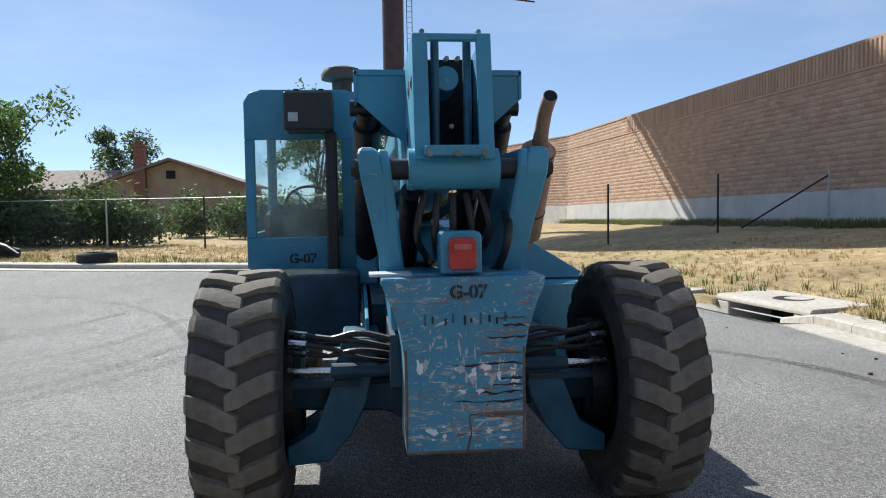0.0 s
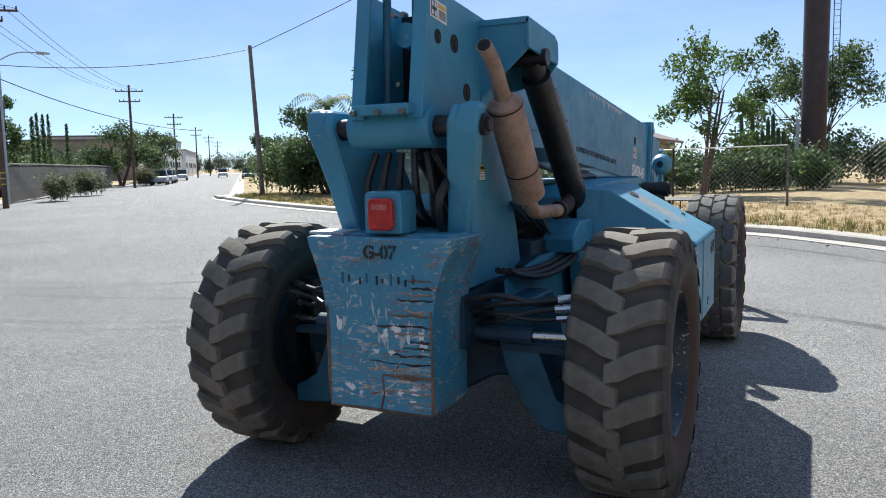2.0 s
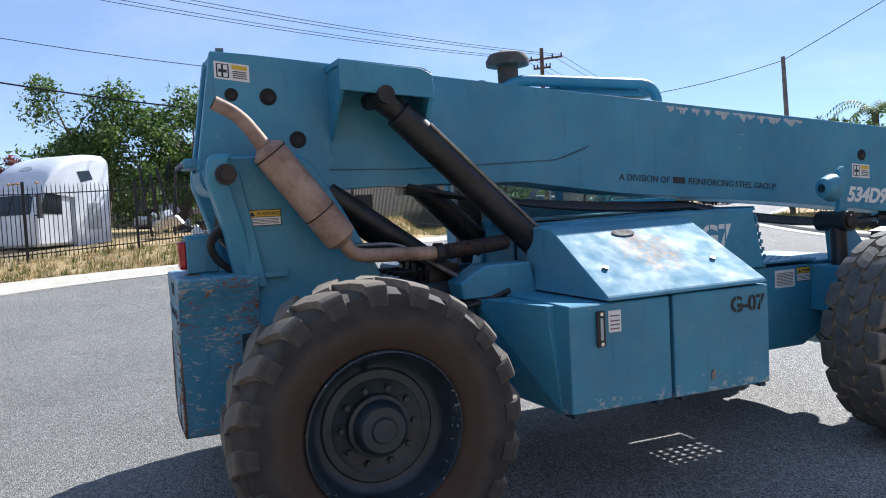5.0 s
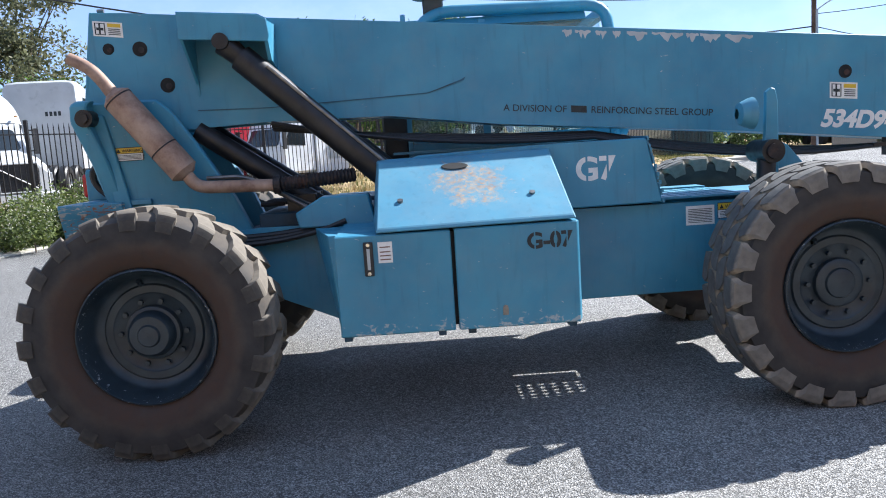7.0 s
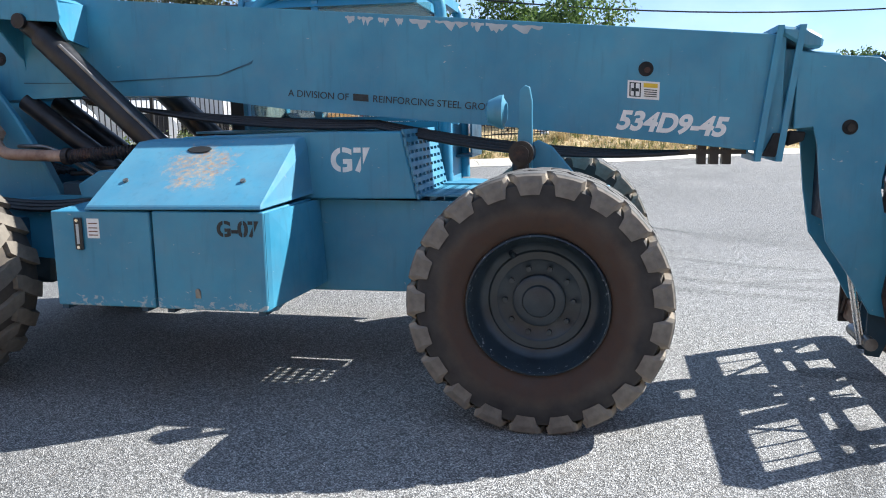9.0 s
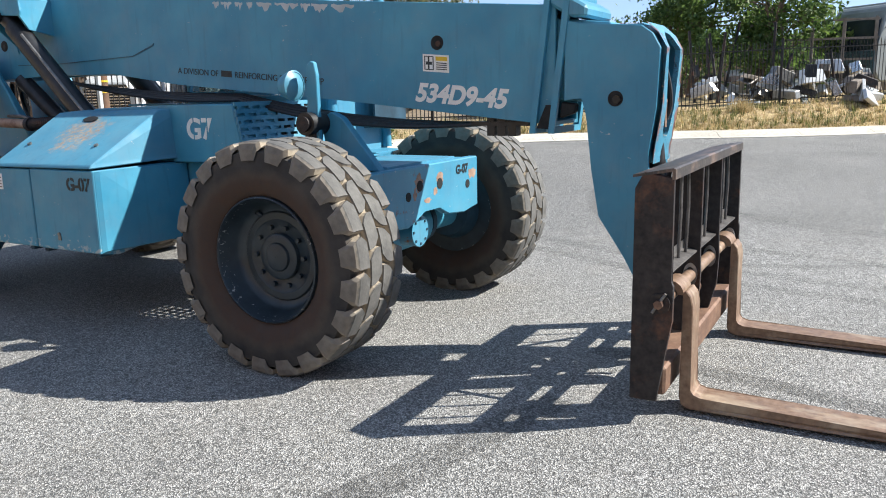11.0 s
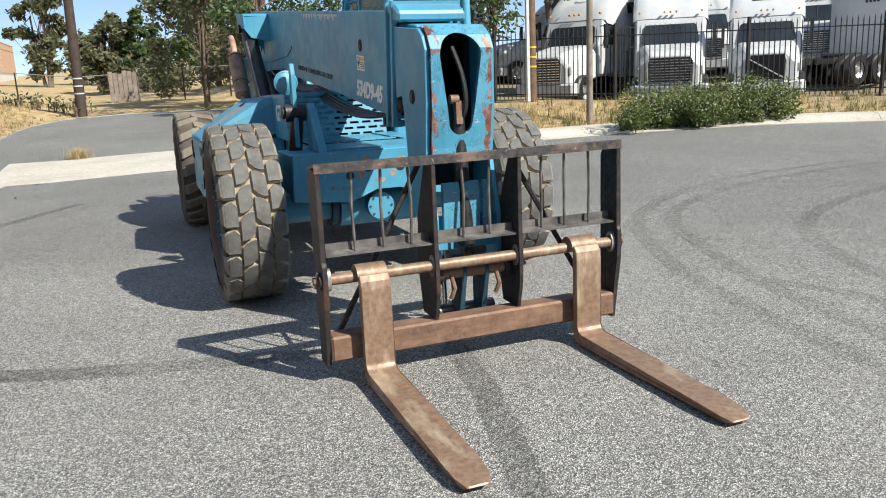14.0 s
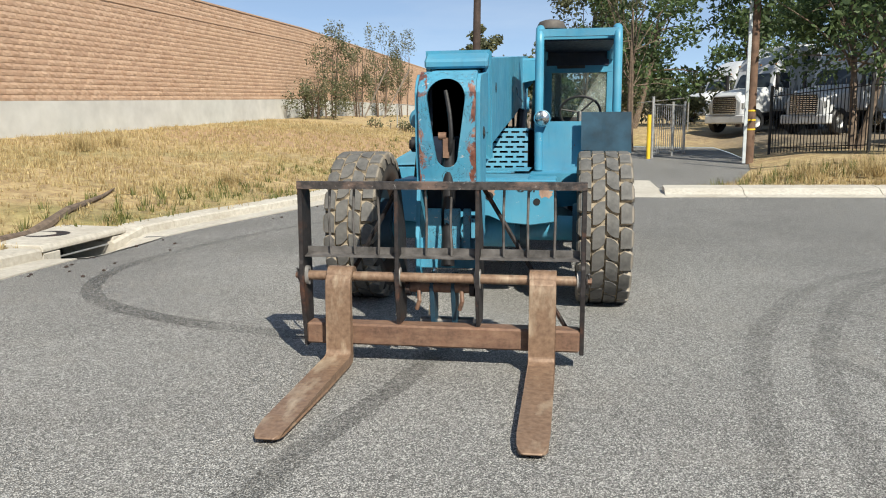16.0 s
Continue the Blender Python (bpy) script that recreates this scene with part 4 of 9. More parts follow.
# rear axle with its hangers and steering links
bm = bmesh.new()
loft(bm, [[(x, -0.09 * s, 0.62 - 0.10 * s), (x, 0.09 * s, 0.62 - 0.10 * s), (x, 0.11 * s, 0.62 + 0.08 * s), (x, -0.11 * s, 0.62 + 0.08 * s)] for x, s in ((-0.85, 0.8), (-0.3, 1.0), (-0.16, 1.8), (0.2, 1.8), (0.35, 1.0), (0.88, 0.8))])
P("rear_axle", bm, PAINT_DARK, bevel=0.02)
for s in (-1, 1):
    # hanger colour is darkened for the shade behind the counterweight
    bm = bmesh.new()
    prism(bm, [(CX + s * 0.36, 0.95), (CX + s * 0.44, 0.60), (CX + s * 0.52, 0.44), (CX + s * 0.64, 0.30), (CX + s * 0.86, 0.28), (CX + s * 0.86, 0.38), (CX + s * 0.70, 0.46), (CX + s * 0.60, 0.72), (CX + s * 0.56, 0.95)], -0.22, 0.22, "y")
    P("axle_hanger", bm, PAINT_DIM, bevel=0.01)
    bm = bmesh.new()
    rod(bm, (CX + s * 0.84, 0, 0.28), (CX + s * 0.84, 0, 0.98), 0.07)
    lathe(bm, [(s * 0.80, 0.26), (s * 0.90, 0.26), (s * 0.98, 0.16)], 24)
    bmesh.ops.translate(bm, verts=[v for v in bm.verts if abs(v.co.x) > 0.78 and math.hypot(v.co.y, v.co.z) < 0.27], vec=(0, 0, 0.648))
    P("steering_knuckle", bm, GREASE)
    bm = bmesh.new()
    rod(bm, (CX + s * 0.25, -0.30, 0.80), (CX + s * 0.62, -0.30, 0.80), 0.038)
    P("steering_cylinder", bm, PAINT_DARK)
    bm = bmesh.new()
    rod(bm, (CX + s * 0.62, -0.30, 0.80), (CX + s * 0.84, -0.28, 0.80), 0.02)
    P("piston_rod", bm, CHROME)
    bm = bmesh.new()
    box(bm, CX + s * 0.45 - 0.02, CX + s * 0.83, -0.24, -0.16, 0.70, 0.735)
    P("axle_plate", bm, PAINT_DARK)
    for k_, (z0, z1, r) in enumerate(((1.02, 0.98, 0.017), (0.97, 0.99, 0.017), (0.93, 0.90, 0.014), (0.88, 0.95, 0.014))):
        bm = bmesh.new()
        tube(bm, bend([(CX + s * 0.30, -0.42 + 0.05 * k_, z0 - 0.05), (CX + s * 0.48, -0.40, z0), (CX + s * 0.62, -0.34, z1 - 0.02), (CX + s * 0.82, -0.22 - 0.03 * k_, z1)], 0.1), r)
        P("hose", bm, HOSE)
        bm = bmesh.new()
        rod(bm, (CX + s * 0.74, -0.27 - 0.02 * k_, z1 - 0.006), (CX + s * 0.83, -0.22 - 0.03 * k_, z1), 0.02, seg=8)
        P("hose_fitting", bm, CHROME)

# counterweight
bm = bmesh.new()
side = [(0.385, 1.31), (0.375, 1.26), (0.335, 1.17), (0.30, 1.06), (0.282, 0.94), (0.278, 0.80), (0.278, 0.49)]
prof = [(0.035 - w, z) for w, z in side] + [(0.035 + w, z) for w, z in reversed(side)]
prism(bm, prof, -0.755, -0.36, "y")
P("counterweight", bm, PAINT_SCARRED, "blue counterweight with rusty gouges and scratches", bevel=0.007)
bm = bmesh.new()
box(bm, -0.30, 0.37, -0.62, -0.20, 1.285, 1.318)
P("deck_plate", bm, PAINT_WORN, bevel=0.004)
bm = bmesh.new()
box(bm, -0.40, -0.20, -0.66, -0.50, 1.312, 1.325)
P("step_plate", bm, GREY_PAINT)
write("G-07", 0.085, BLACK_INK, machine, facing_back(-0.035, 1.215, -0.757), bold=0.003, stencil=0.006)
for i, x in enumerate((-0.185, -0.15, -0.09, -0.055, 0.0, 0.03, 0.075, 0.115, 0.15, 0.19)):
    bm = bmesh.new()
    box(bm, x + 0.03, x + 0.04, -0.7575, -0.754, 1.09 + 0.01 * (i % 2), 1.145 - 0.012 * (i % 3))
    P("worn_lettering", bm, RUSTY_DARK if i % 3 else PAINT_DIM)
rng = random.Random(4)
for i in range(17):
    z = 0.55 + i * 0.036 + rng.uniform(-0.01, 0.01)
    x1 = 0.305 + (0.02 if z > 1.0 else 0)
    x0 = x1 - rng.uniform(0.10, 0.34)
    bm = bmesh.new()
    n = 7
    tube(bm, [(x0 + (x1 - x0) * j / n, -0.755, z + rng.uniform(-0.007, 0.007)) for j in range(n + 1)], [0.0015] + [0.002 + 0.006 * rng.random() for _ in range(n - 1)] + [0.002], 5)
    P("weld_gouge", bm, rng.choice([RUSTY, RUSTY_DARK, MUFFLER]))
for i in range(46):
    z = rng.gauss(0.86, 0.14)
    x = rng.gauss(0.03, 0.13)
    if not 0.5 < z < 1.2 or abs(x - 0.035) > 0.25:
        continue
    a, l, wd = rng.uniform(-0.6, 1.9), rng.uniform(0.012, 0.05), rng.uniform(0.002, 0.006)
    dx, dz = math.cos(a) * l, math.sin(a) * l
    bm = bmesh.new()
    prism(bm, [(x - dx, z - dz), (x + wd, z - wd), (x + dx, z + dz), (x - wd * 1.5, z + wd)], -0.7562, -0.754, "y")
    P("scratch", bm, GREY_PAINT)
# patches scraped to pale primer, ragged, thickest across the middle
for i in range(34):
    x, z = rng.gauss(0.10, 0.10), rng.gauss(0.86, 0.05) if i < 20 else rng.uniform(0.5, 0.62)
    if i >= 20:
        x = rng.choice([rng.uniform(-0.2, -0.05), rng.uniform(0.05, 0.28)])
    x = max(-0.2, min(0.27, x))
    w_, h_ = rng.uniform(0.008, 0.03), rng.uniform(0.01, 0.045) if i < 20 else rng.uniform(0.006, 0.02)
    ragged = []
    for q in range(11):
        a, g = 2 * math.pi * q / 11, rng.uniform(0.35, 1.1)
        ragged.append((x + w_ * g * math.cos(a), max(0.496, z + h_ * g * math.sin(a))))
    bm = bmesh.new()
    prism(bm, ragged, -0.7558 - 0.00006 * i, -0.754, "y")
    P("bare_patch", bm, WHITE if i % 3 else GREY_PAINT)
for pts in ([(-0.242, 0.98), (-0.241, 0.8), (-0.243, 0.62), (-0.24, 0.5)], [(0.312, 0.98), (0.311, 0.78), (0.313, 0.60), (0.31, 0.5)], [(-0.24, 0.493), (-0.08, 0.495), (0.10, 0.492), (0.31, 0.494)], [(0.05, 0.66), (0.06, 0.58), (0.04, 0.50)], [(0.05, 0.665), (0.16, 0.67), (0.31, 0.668)]):
    bm = bmesh.new()
    tube(bm, [(x, -0.755, z) for x, z in pts], [0.003 + 0.006 * rng.random() for _ in pts], 6)
    P("rusty_edge", bm, RUSTY)

# tail light
light = new("tail_light")
light.parent = machine
for name, bm, mat in (("housing", prism(bmesh.new(), [(-0.065, 1.32), (0.13, 1.32), (0.13, 1.50), (0.115, 1.52), (-0.05, 1.52), (-0.065, 1.50)], -0.68, -0.52, "y"), PAINT),
                      ("lens", prism(bmesh.new(), [(-0.03, 1.355), (-0.015, 1.34), (0.085, 1.34), (0.10, 1.355), (0.10, 1.475), (0.085, 1.49), (-0.015, 1.49), (-0.03, 1.475)], -0.715, -0.68, "y"), RED_LENS),
                      ("reflector", box(bmesh.new(), -0.005, 0.075, -0.7185, -0.715, 1.435, 1.462), PINK_LENS)):
    part(name, bm, mat, bevel=0.006).parent = light

# pivot towers
for s in (-1, 1):
    bm = bmesh.new()
    rings = []
    for z, x0, x1, y0, y1 in ((1.02, 0.22, 0.31, -0.46, 0.42), (1.30, 0.24, 0.325, -0.44, 0.30), (1.62, 0.28, 0.34, -0.54, 0.12), (1.84, 0.31, 0.36, -0.60, -0.02), (1.915, 0.32, 0.37, -0.55, -0.10)):
        rings.append([(CX + s * x0, y0, z), (CX + s * x1, y0, z), (CX + s * x1, y1, z), (CX + s * x0, y1, z)])
    loft(bm, rings)
    P("pivot_tower", bm, bevel=0.012)
    bm = bmesh.new()
    loft(bm, [[(CX + s * x0, y0, z), (CX + s * x1, y0, z), (CX + s * x1, y0 + 0.10, z), (CX + s * x0, y0 + 0.10, z)] for z, x0, x1, y0 in ((1.24, 0.23, 0.335, -0.455), (1.55, 0.28, 0.40, -0.515), (1.80, 0.34, 0.455, -0.59), (1.90, 0.36, 0.465, -0.58), (1.925, 0.39, 0.45, -0.55))])
    P("tower_flange", bm, PAINT, bevel=0.01)
    bm = bmesh.new()
    loft(bm, [[(CX + s * 0.345, -0.50, 1.84), (CX + s * 0.375, -0.50, 1.84), (CX + s * 0.375, -0.42, 1.84), (CX + s * 0.345, -0.42, 1.84)],
              [(CX + s * 0.325, -0.41, 1.24), (CX + s * 0.36, -0.41, 1.24), (CX + s * 0.36, -0.31, 1.24), (CX + s * 0.325, -0.31, 1.24)]])
    P("tower_strap", bm, PAINT, bevel=0.006)
    bm = bmesh.new()
    rod(bm, (CX + s * 0.20, -0.50, 1.82), (CX + s * 0.475, -0.50, 1.82), 0.052, seg=20)
    rod(bm, (CX + s * 0.475, -0.50, 1.82), (CX + s * 0.495, -0.50, 1.82), 0.034, seg=6)
    P("pivot_pin", bm, GREASE, smooth=True)
bm = bmesh.new()
rod(bm, (CX - 0.22, -0.50, 1.82), (CX + 0.22, -0.50, 1.82), 0.10, seg=24)
P("pivot_boss", bm, PAINT, smooth=True)

# boom, rear half
def boom_top(y):
    return interp(y, ((-0.6, 2.49), (-0.48, 2.48), (0.57, 2.385), (5.05, 2.005)))


bm = bmesh.new()
outer = [(-0.49, 2.475), (-0.30, 2.462), (0.57, 2.385), (5.0, 2.005), (5.0, 1.345), (3.5, 1.505), (2.0, 1.64), (1.3, 1.735), (0.5, 1.745), (-0.30, 1.72), (-0.53, 1.74), (-0.60, 1.83)]
for s in (-1, 1):
    bm = bmesh.new()
    prism(bm, outer, CX + s * 0.165, CX + s * 0.19)
    P("boom_side_plate", bm, bevel=0.004)
bm = bmesh.new()
loft(bm, [[(CX - 0.165, y, z), (CX + 0.165, y, z), (CX + 0.165, y, z - 0.02), (CX - 0.165, y, z - 0.02)] for y, z in ((0.2, 2.418), (0.57, 2.382), (5.0, 2.002))])
P("boom_top_plate", bm)
bm = bmesh.new()
loft(bm, [[(CX - 0.165, y, z), (CX + 0.165, y, z), (CX + 0.165, y, z + 0.02), (CX - 0.165, y, z + 0.02)] for y, z in ((0.5, 1.748), (1.3, 1.738), (2.0, 1.643), (3.5, 1.508), (5.0, 1.348))])
P("boom_bottom_plate", bm)
# near-black wall stands in for the shade inside the boom
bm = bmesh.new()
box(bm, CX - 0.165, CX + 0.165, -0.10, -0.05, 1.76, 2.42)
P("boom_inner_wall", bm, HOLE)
for s in (-1, 1):
    bm = bmesh.new()
    prism(bm, [(-0.505, 2.475), (-0.485, 2.475), (-0.585, 1.86), (-0.605, 1.86)], CX + s * 0.118, CX + s * 0.192)
    P("boom_rear_flange", bm, PAINT, bevel=0.004)
for x in (-0.075, 0.085):
    bm = bmesh.new()
    rod(bm, (CX + x, -0.44, 1.93), (CX + x, -0.42, 2.47), 0.022, seg=10)
    P("retract_tube", bm, PAINT_DIM, smooth=True)
bm = bmesh.new()
rod(bm, (CX - 0.01, -0.36, 2.28), (CX - 0.01, -0.10, 2.26), 0.062, seg=24)
P("extension_cylinder", bm, PAINT, smooth=True)
bm = bmesh.new()
box(bm, CX - 0.165, CX + 0.165, -0.50, -0.46, 2.44, 2.475)
P("boom_end_bar", bm, PAINT, bevel=0.006)
for x, z in ((-0.14, 2.49), (0.14, 2.49), (-0.02, 2.36), (0.035, 2.36), (0.0, 2.03)):
    bm = bmesh.new()
    rod(bm, (CX + x, -0.47, z), (CX + x, -0.43, z), 0.013, seg=6)
    P("bolt", bm, STEEL)
bm = bmesh.new()
box(bm, CX - 0.15, CX + 0.15, -0.665, -0.58, 1.875, 1.925)
P("cross_bar", bm, PAINT_WORN, bevel=0.006)
for x in (-0.13, 0.0, 0.13):
    bm = bmesh.new()
    rod(bm, (CX + x, -0.67, 1.885), (CX + x, -0.69, 1.885), 0.016, seg=6)
    P("bolt", bm, STEEL)
for s in (-1, 1):
    # cylinder wing: a hood over the lift cylinder's top pin
    bm = bmesh.new()
    prism(bm, [(CX + s * 0.185, 2.395), (CX + s * 0.46, 2.365), (CX + s * 0.47, 2.34), (CX + s * 0.47, 2.24), (CX + s * 0.205, 2.0), (CX + s * 0.185, 1.90)], 0.11, 0.125, "y")
    P("wing_rear_plate", bm)
    bm = bmesh.new()
    prism(bm, [(0.10, 2.395), (0.56, 2.36), (0.62, 2.33), (0.63, 2.24), (0.62, 2.20), (0.10, 2.24)], CX + s * 0.455, CX + s * 0.475)
    P("wing_side_plate", bm, bevel=0.004)
    bm = bmesh.new()
    prism(bm, [(0.10, 2.40), (0.57, 2.362), (0.62, 2.335), (0.60, 2.31), (0.10, 2.37)], CX + s * 0.185, CX + s * 0.47)
    P("wing_top_plate", bm)
    bm = bmesh.new()
    prism(bm, [(CX + s * 0.185, 2.34), (CX + s * 0.47, 2.32), (CX + s * 0.47, 2.20), (CX + s * 0.40, 2.10), (CX + s * 0.185, 2.06)], 0.60, 0.622, "y")
    P("wing_front_plate", bm)
    bm = bmesh.new()
    rod(bm, (CX + s * 0.19, 0.345, 2.215), (CX + s * 0.50, 0.345, 2.215), 0.048, seg=18)
    P("cylinder_pin", bm, GREASE, smooth=True)
    bm = bmesh.new()
    rod(bm, (CX + s * 0.40, 0.345, 2.215), (CX + s * 0.40, 0.50, 2.07), 0.075, 0.05, 18)
    rod(bm, (CX + s * 0.40, 0.44, 2.125), (CX + s * 0.40, 1.36, 1.27), 0.083, seg=24)
    P("lift_cylinder", bm, GREASE, "black lift cylinder", smooth=True)
    bm = bmesh.new()
    tube(bm, [(CX + s * 0.46, 0.60, 2.06), (CX + s * 0.46, 0.95, 1.735), (CX + s * 0.46, 1.3, 1.41)], 0.012)
    P("cylinder_line", bm, STEEL)
    bm = bmesh.new()
    prism(bm, [(1.22, 1.08), (1.28, 1.36), (1.40, 1.38), (1.48, 1.30), (1.52, 1.08)], CX + s * 0.33, CX + s * 0.48)
    P("cylinder_mount", bm, bevel=0.01)
    # compensating cylinder
    bm = bmesh.new()
    rod(bm, (CX + s * 0.16, 0.08, 1.72), (CX + s * 0.16, 0.92, 1.12), 0.066, seg=18)
    P("compensating_cylinder", bm, GREASE, smooth=True)
    # flat near-black discs painted as the shade inside the holes
    for y, z, r in ((-0.41, 2.25, 0.035), (-0.218, 2.24, 0.046), (-0.071, 2.01, 0.046), (4.24, 1.836, 0.043)):
        bm = bmesh.new()
        rod(bm, (CX + s * 0.186, y, z), (CX + s * 0.1925, y, z), r, seg=24)
        P("access_hole", bm, HOLE)
        bm = bmesh.new()
        rod(bm, (CX + s * 0.188, y + 0.008, z - 0.006), (CX + s * 0.196, y + 0.008, z - 0.006), r * 0.42, seg=10)
        P("bolt", bm, RUSTY_DARK)
    # reinforcing patch line on the boom's side
    bm = bmesh.new()
    prism(bm, [(0.10, 1.84), (0.55, 1.83), (1.55, 1.86), (1.78, 1.93), (1.79, 1.95), (1.76, 1.935), (1.55, 1.866), (0.55, 1.836), (0.10, 1.846)], CX + s * 0.19, CX + s * 0.196)
    P("weld_seam", bm, PAINT_DIM)
rng = random.Random(12)
for y, w in ((2.42, 0.06), (2.50, 0.10), (2.63, 0.07), (2.74, 0.05), (2.83, 0.13), (2.99, 0.20), (3.21, 0.08), (3.30, 0.13), (3.46, 0.18)):
    bm = bmesh.new()
    top, low = [], []
    for i in range(9):
        yy = y + w * i / 8
        top.append((yy, boom_top(yy) - 0.022 - rng.uniform(0, 0.008)))
        low.append((yy, boom_top(yy) - 0.034 - rng.uniform(0, 0.05) * math.sin(math.pi * (i + 0.5) / 9)))
    prism(bm, top + low[::-1], CX + 0.19, CX + 0.1912)
    P("bare_patch", bm, GREY_PAINT)

# lettering and decals on the boom
TILT = -4.9
write("A DIVISION OF", 0.061, BLACK_INK, machine, facing_right(2.02, 1.722, CX + 0.1915, TILT))
bm = bmesh.new()
prism(bm, [(2.455, 1.686), (2.555, 1.677), (2.555, 1.72), (2.455, 1.729)], CX + 0.19, CX + 0.1925)
P("name_bar", bm, BLACK_INK)
write("REINFORCING STEEL GROUP", 0.061, BLACK_INK, machine, facing_right(2.58, 1.675, CX + 0.1915, TILT))
write("534D9-45", 0.152, WHITE, machine, facing_right(4.075, 1.497, CX + 0.1915, TILT), bold=0.006, slant=0.22)


def decal(y0, y1, z0, z1, x, picture=True, slope=0.0, yellow=True):
    d = new("decal")
    d.parent = machine
    dz = slope * (y1 - y0)
    bm = bmesh.new()
    prism(bm, [(y0, z0), (y1, z0 + dz), (y1, z1 + dz), (y0, z1)], x, x + 0.0015)
    part("backing", bm, WHITE).parent = d
    bits = []
    w, h = y1 - y0, z1 - z0
    if picture:
        bits = [(0.06, 0.42, 0.10, 0.9, BLACK_INK), (0.10, 0.38, 0.15, 0.85, WHITE), (0.20, 0.26, 0.15, 0.85, BLACK_INK), (0.12, 0.36, 0.40, 0.58, BLACK_INK), (0.50, 0.94, 0.66, 0.9, YELLOW if yellow else WHITE)]
        bits += [(0.52, 0.92, q, q + 0.05, BLACK_INK) for q in (0.15, 0.27, 0.39, 0.51)]
    elif yellow:
        bits = [(0.0, 1.0, 0.0, 1.0, BLACK_INK), (0.025, 0.975, 0.05, 0.53, WHITE), (0.025, 0.975, 0.57, 0.95, YELLOW)] + [(0.08, 0.92, q, q + 0.035, BLACK_INK) for q in (0.13, 0.22, 0.31, 0.40)]
    else:
        bits = [(0.08, 0.92, 0.12 + 0.085 * q, 0.15 + 0.085 * q, BLACK_INK) for q in range(9)]
    for n_, (a, b, c, e, mat) in enumerate(bits):
        bm = bmesh.new()
        prism(bm, [(y0 + a * w, z0 + c * h + dz * a), (y0 + b * w, z0 + c * h + dz * b), (y0 + b * w, z0 + e * h + dz * b), (y0 + a * w, z0 + e * h + dz * a)], x + 0.0016, x + 0.002 + 0.0003 * n_)
        part("print", bm, mat).parent = d
    if not picture and yellow:
        write("WARNING", h * 0.30, BLACK_INK, d, facing_right(y0 + 0.27 * w, z0 + 0.65 * h, x + 0.0048))
        bm = bmesh.new()
        prism(bm, [(y0 + 0.07 * w, z0 + 0.62 * h), (y0 + 0.23 * w, z0 + 0.62 * h), (y0 + 0.15 * w, z0 + 0.90 * h)], x + 0.0042, x + 0.0048)
        part("print", bm, BLACK_INK).parent = d
    return d


decal(-0.49, -0.31, 2.335, 2.425, CX + 0.191, True, -0.12)
decal(4.138, 4.32, 1.672, 1.775, CX + 0.191, True, -0.09)
decal(-0.392, -0.217, 1.556, 1.64, CX + 0.342, False)

# exhaust
bm = bmesh.new()
rod(bm, (0.50, 0.0567, 1.4745), (0.50, -0.2901, 1.9284), 0.088, seg=28)
rod(bm, (0.50, -0.2901, 1.9284), (0.50, -0.3105, 1.9549), 0.088, 0.05, 28)
rod(bm, (0.50, 0.0567, 1.4745), (0.50, 0.0771, 1.4490), 0.088, 0.05, 28)
P("muffler", bm, MUFFLER, "rusty salmon-coloured muffler", smooth=True)
for f in (0.30, 0.97):
    c = Vector((0.50, 0.0567, 1.4745)).lerp(Vector((0.50, -0.2901, 1.9284)), f)
    d = Vector((0, -0.347, 0.454)).normalized()
    bm = bmesh.new()
    rod(bm, c - d * 0.004, c + d * 0.004, 0.0905, seg=28)
    P("muffler_seam", bm, RUSTY_DARK, smooth=True)
bm = bmesh.new()
tube(bm, bend([(0.50, -0.3003, 1.9386), (0.50, -0.4125, 2.1018), (0.50, -0.5400, 2.1681)], 0.12), [0.042, 0.037, 0.037, 0.037, 0.036, 0.036, 0.036, 0.036], 16)
P("tailpipe", bm, MUFFLER, smooth=True)
# black disc painted in place of the shaded pipe bore
bm = bmesh.new()
rod(bm, (0.50, -0.5385, 2.1676), (0.50, -0.5431, 2.1701), 0.031, seg=16)
P("pipe_mouth", bm, HOLE)
bm = bmesh.new()
tube(bm, bend([(0.50, 0.0669, 1.4592), (0.50, 0.1230, 1.3725), (0.50, 0.6024, 1.3572)], 0.08), 0.038, 14)
P("exhaust_pipe", bm, MUFFLER, smooth=True)
bm = bmesh.new()
n = 44
tube(bm, [(0.50 - 0.08 * (i / n) ** 2, 0.602 + 0.46 * i / n, 1.357 + 0.03 * (i / n)) for i in range(n + 1)], [0.046 if i % 2 else 0.038 for i in range(n + 1)], 14)
P("flexible_pipe", bm, RUSTY_DARK)
bm = bmesh.new()
rod(bm, (0.50, 0.5820, 1.3572), (0.50, 0.6228, 1.3572), 0.055, seg=18)
P("pipe_clamp", bm, RUSTY_DARK)

# right-hand tank and battery box
bm = bmesh.new()
prism(bm, [(0.50, 0.62), (1.06, 0.53), (1.20, 0.555), (1.20, 1.09), (0.50, 1.10)], 0.985, 1.592, "y")
P("tank_box_rear", bm, PAINT_BOX, bevel=0.006)
bm = bmesh.new()
prism(bm, [(0.50, 0.62), (1.06, 0.53), (1.205, 0.555), (1.205, 1.095), (0.50, 1.10)], 1.612, 2.26, "y")
P("tank_box_front", bm, PAINT_BOX, bevel=0.006)
# black filler paints the shade in the gap between the boxes
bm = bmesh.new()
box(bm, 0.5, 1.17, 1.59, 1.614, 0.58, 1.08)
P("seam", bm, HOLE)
bm = bmesh.new()
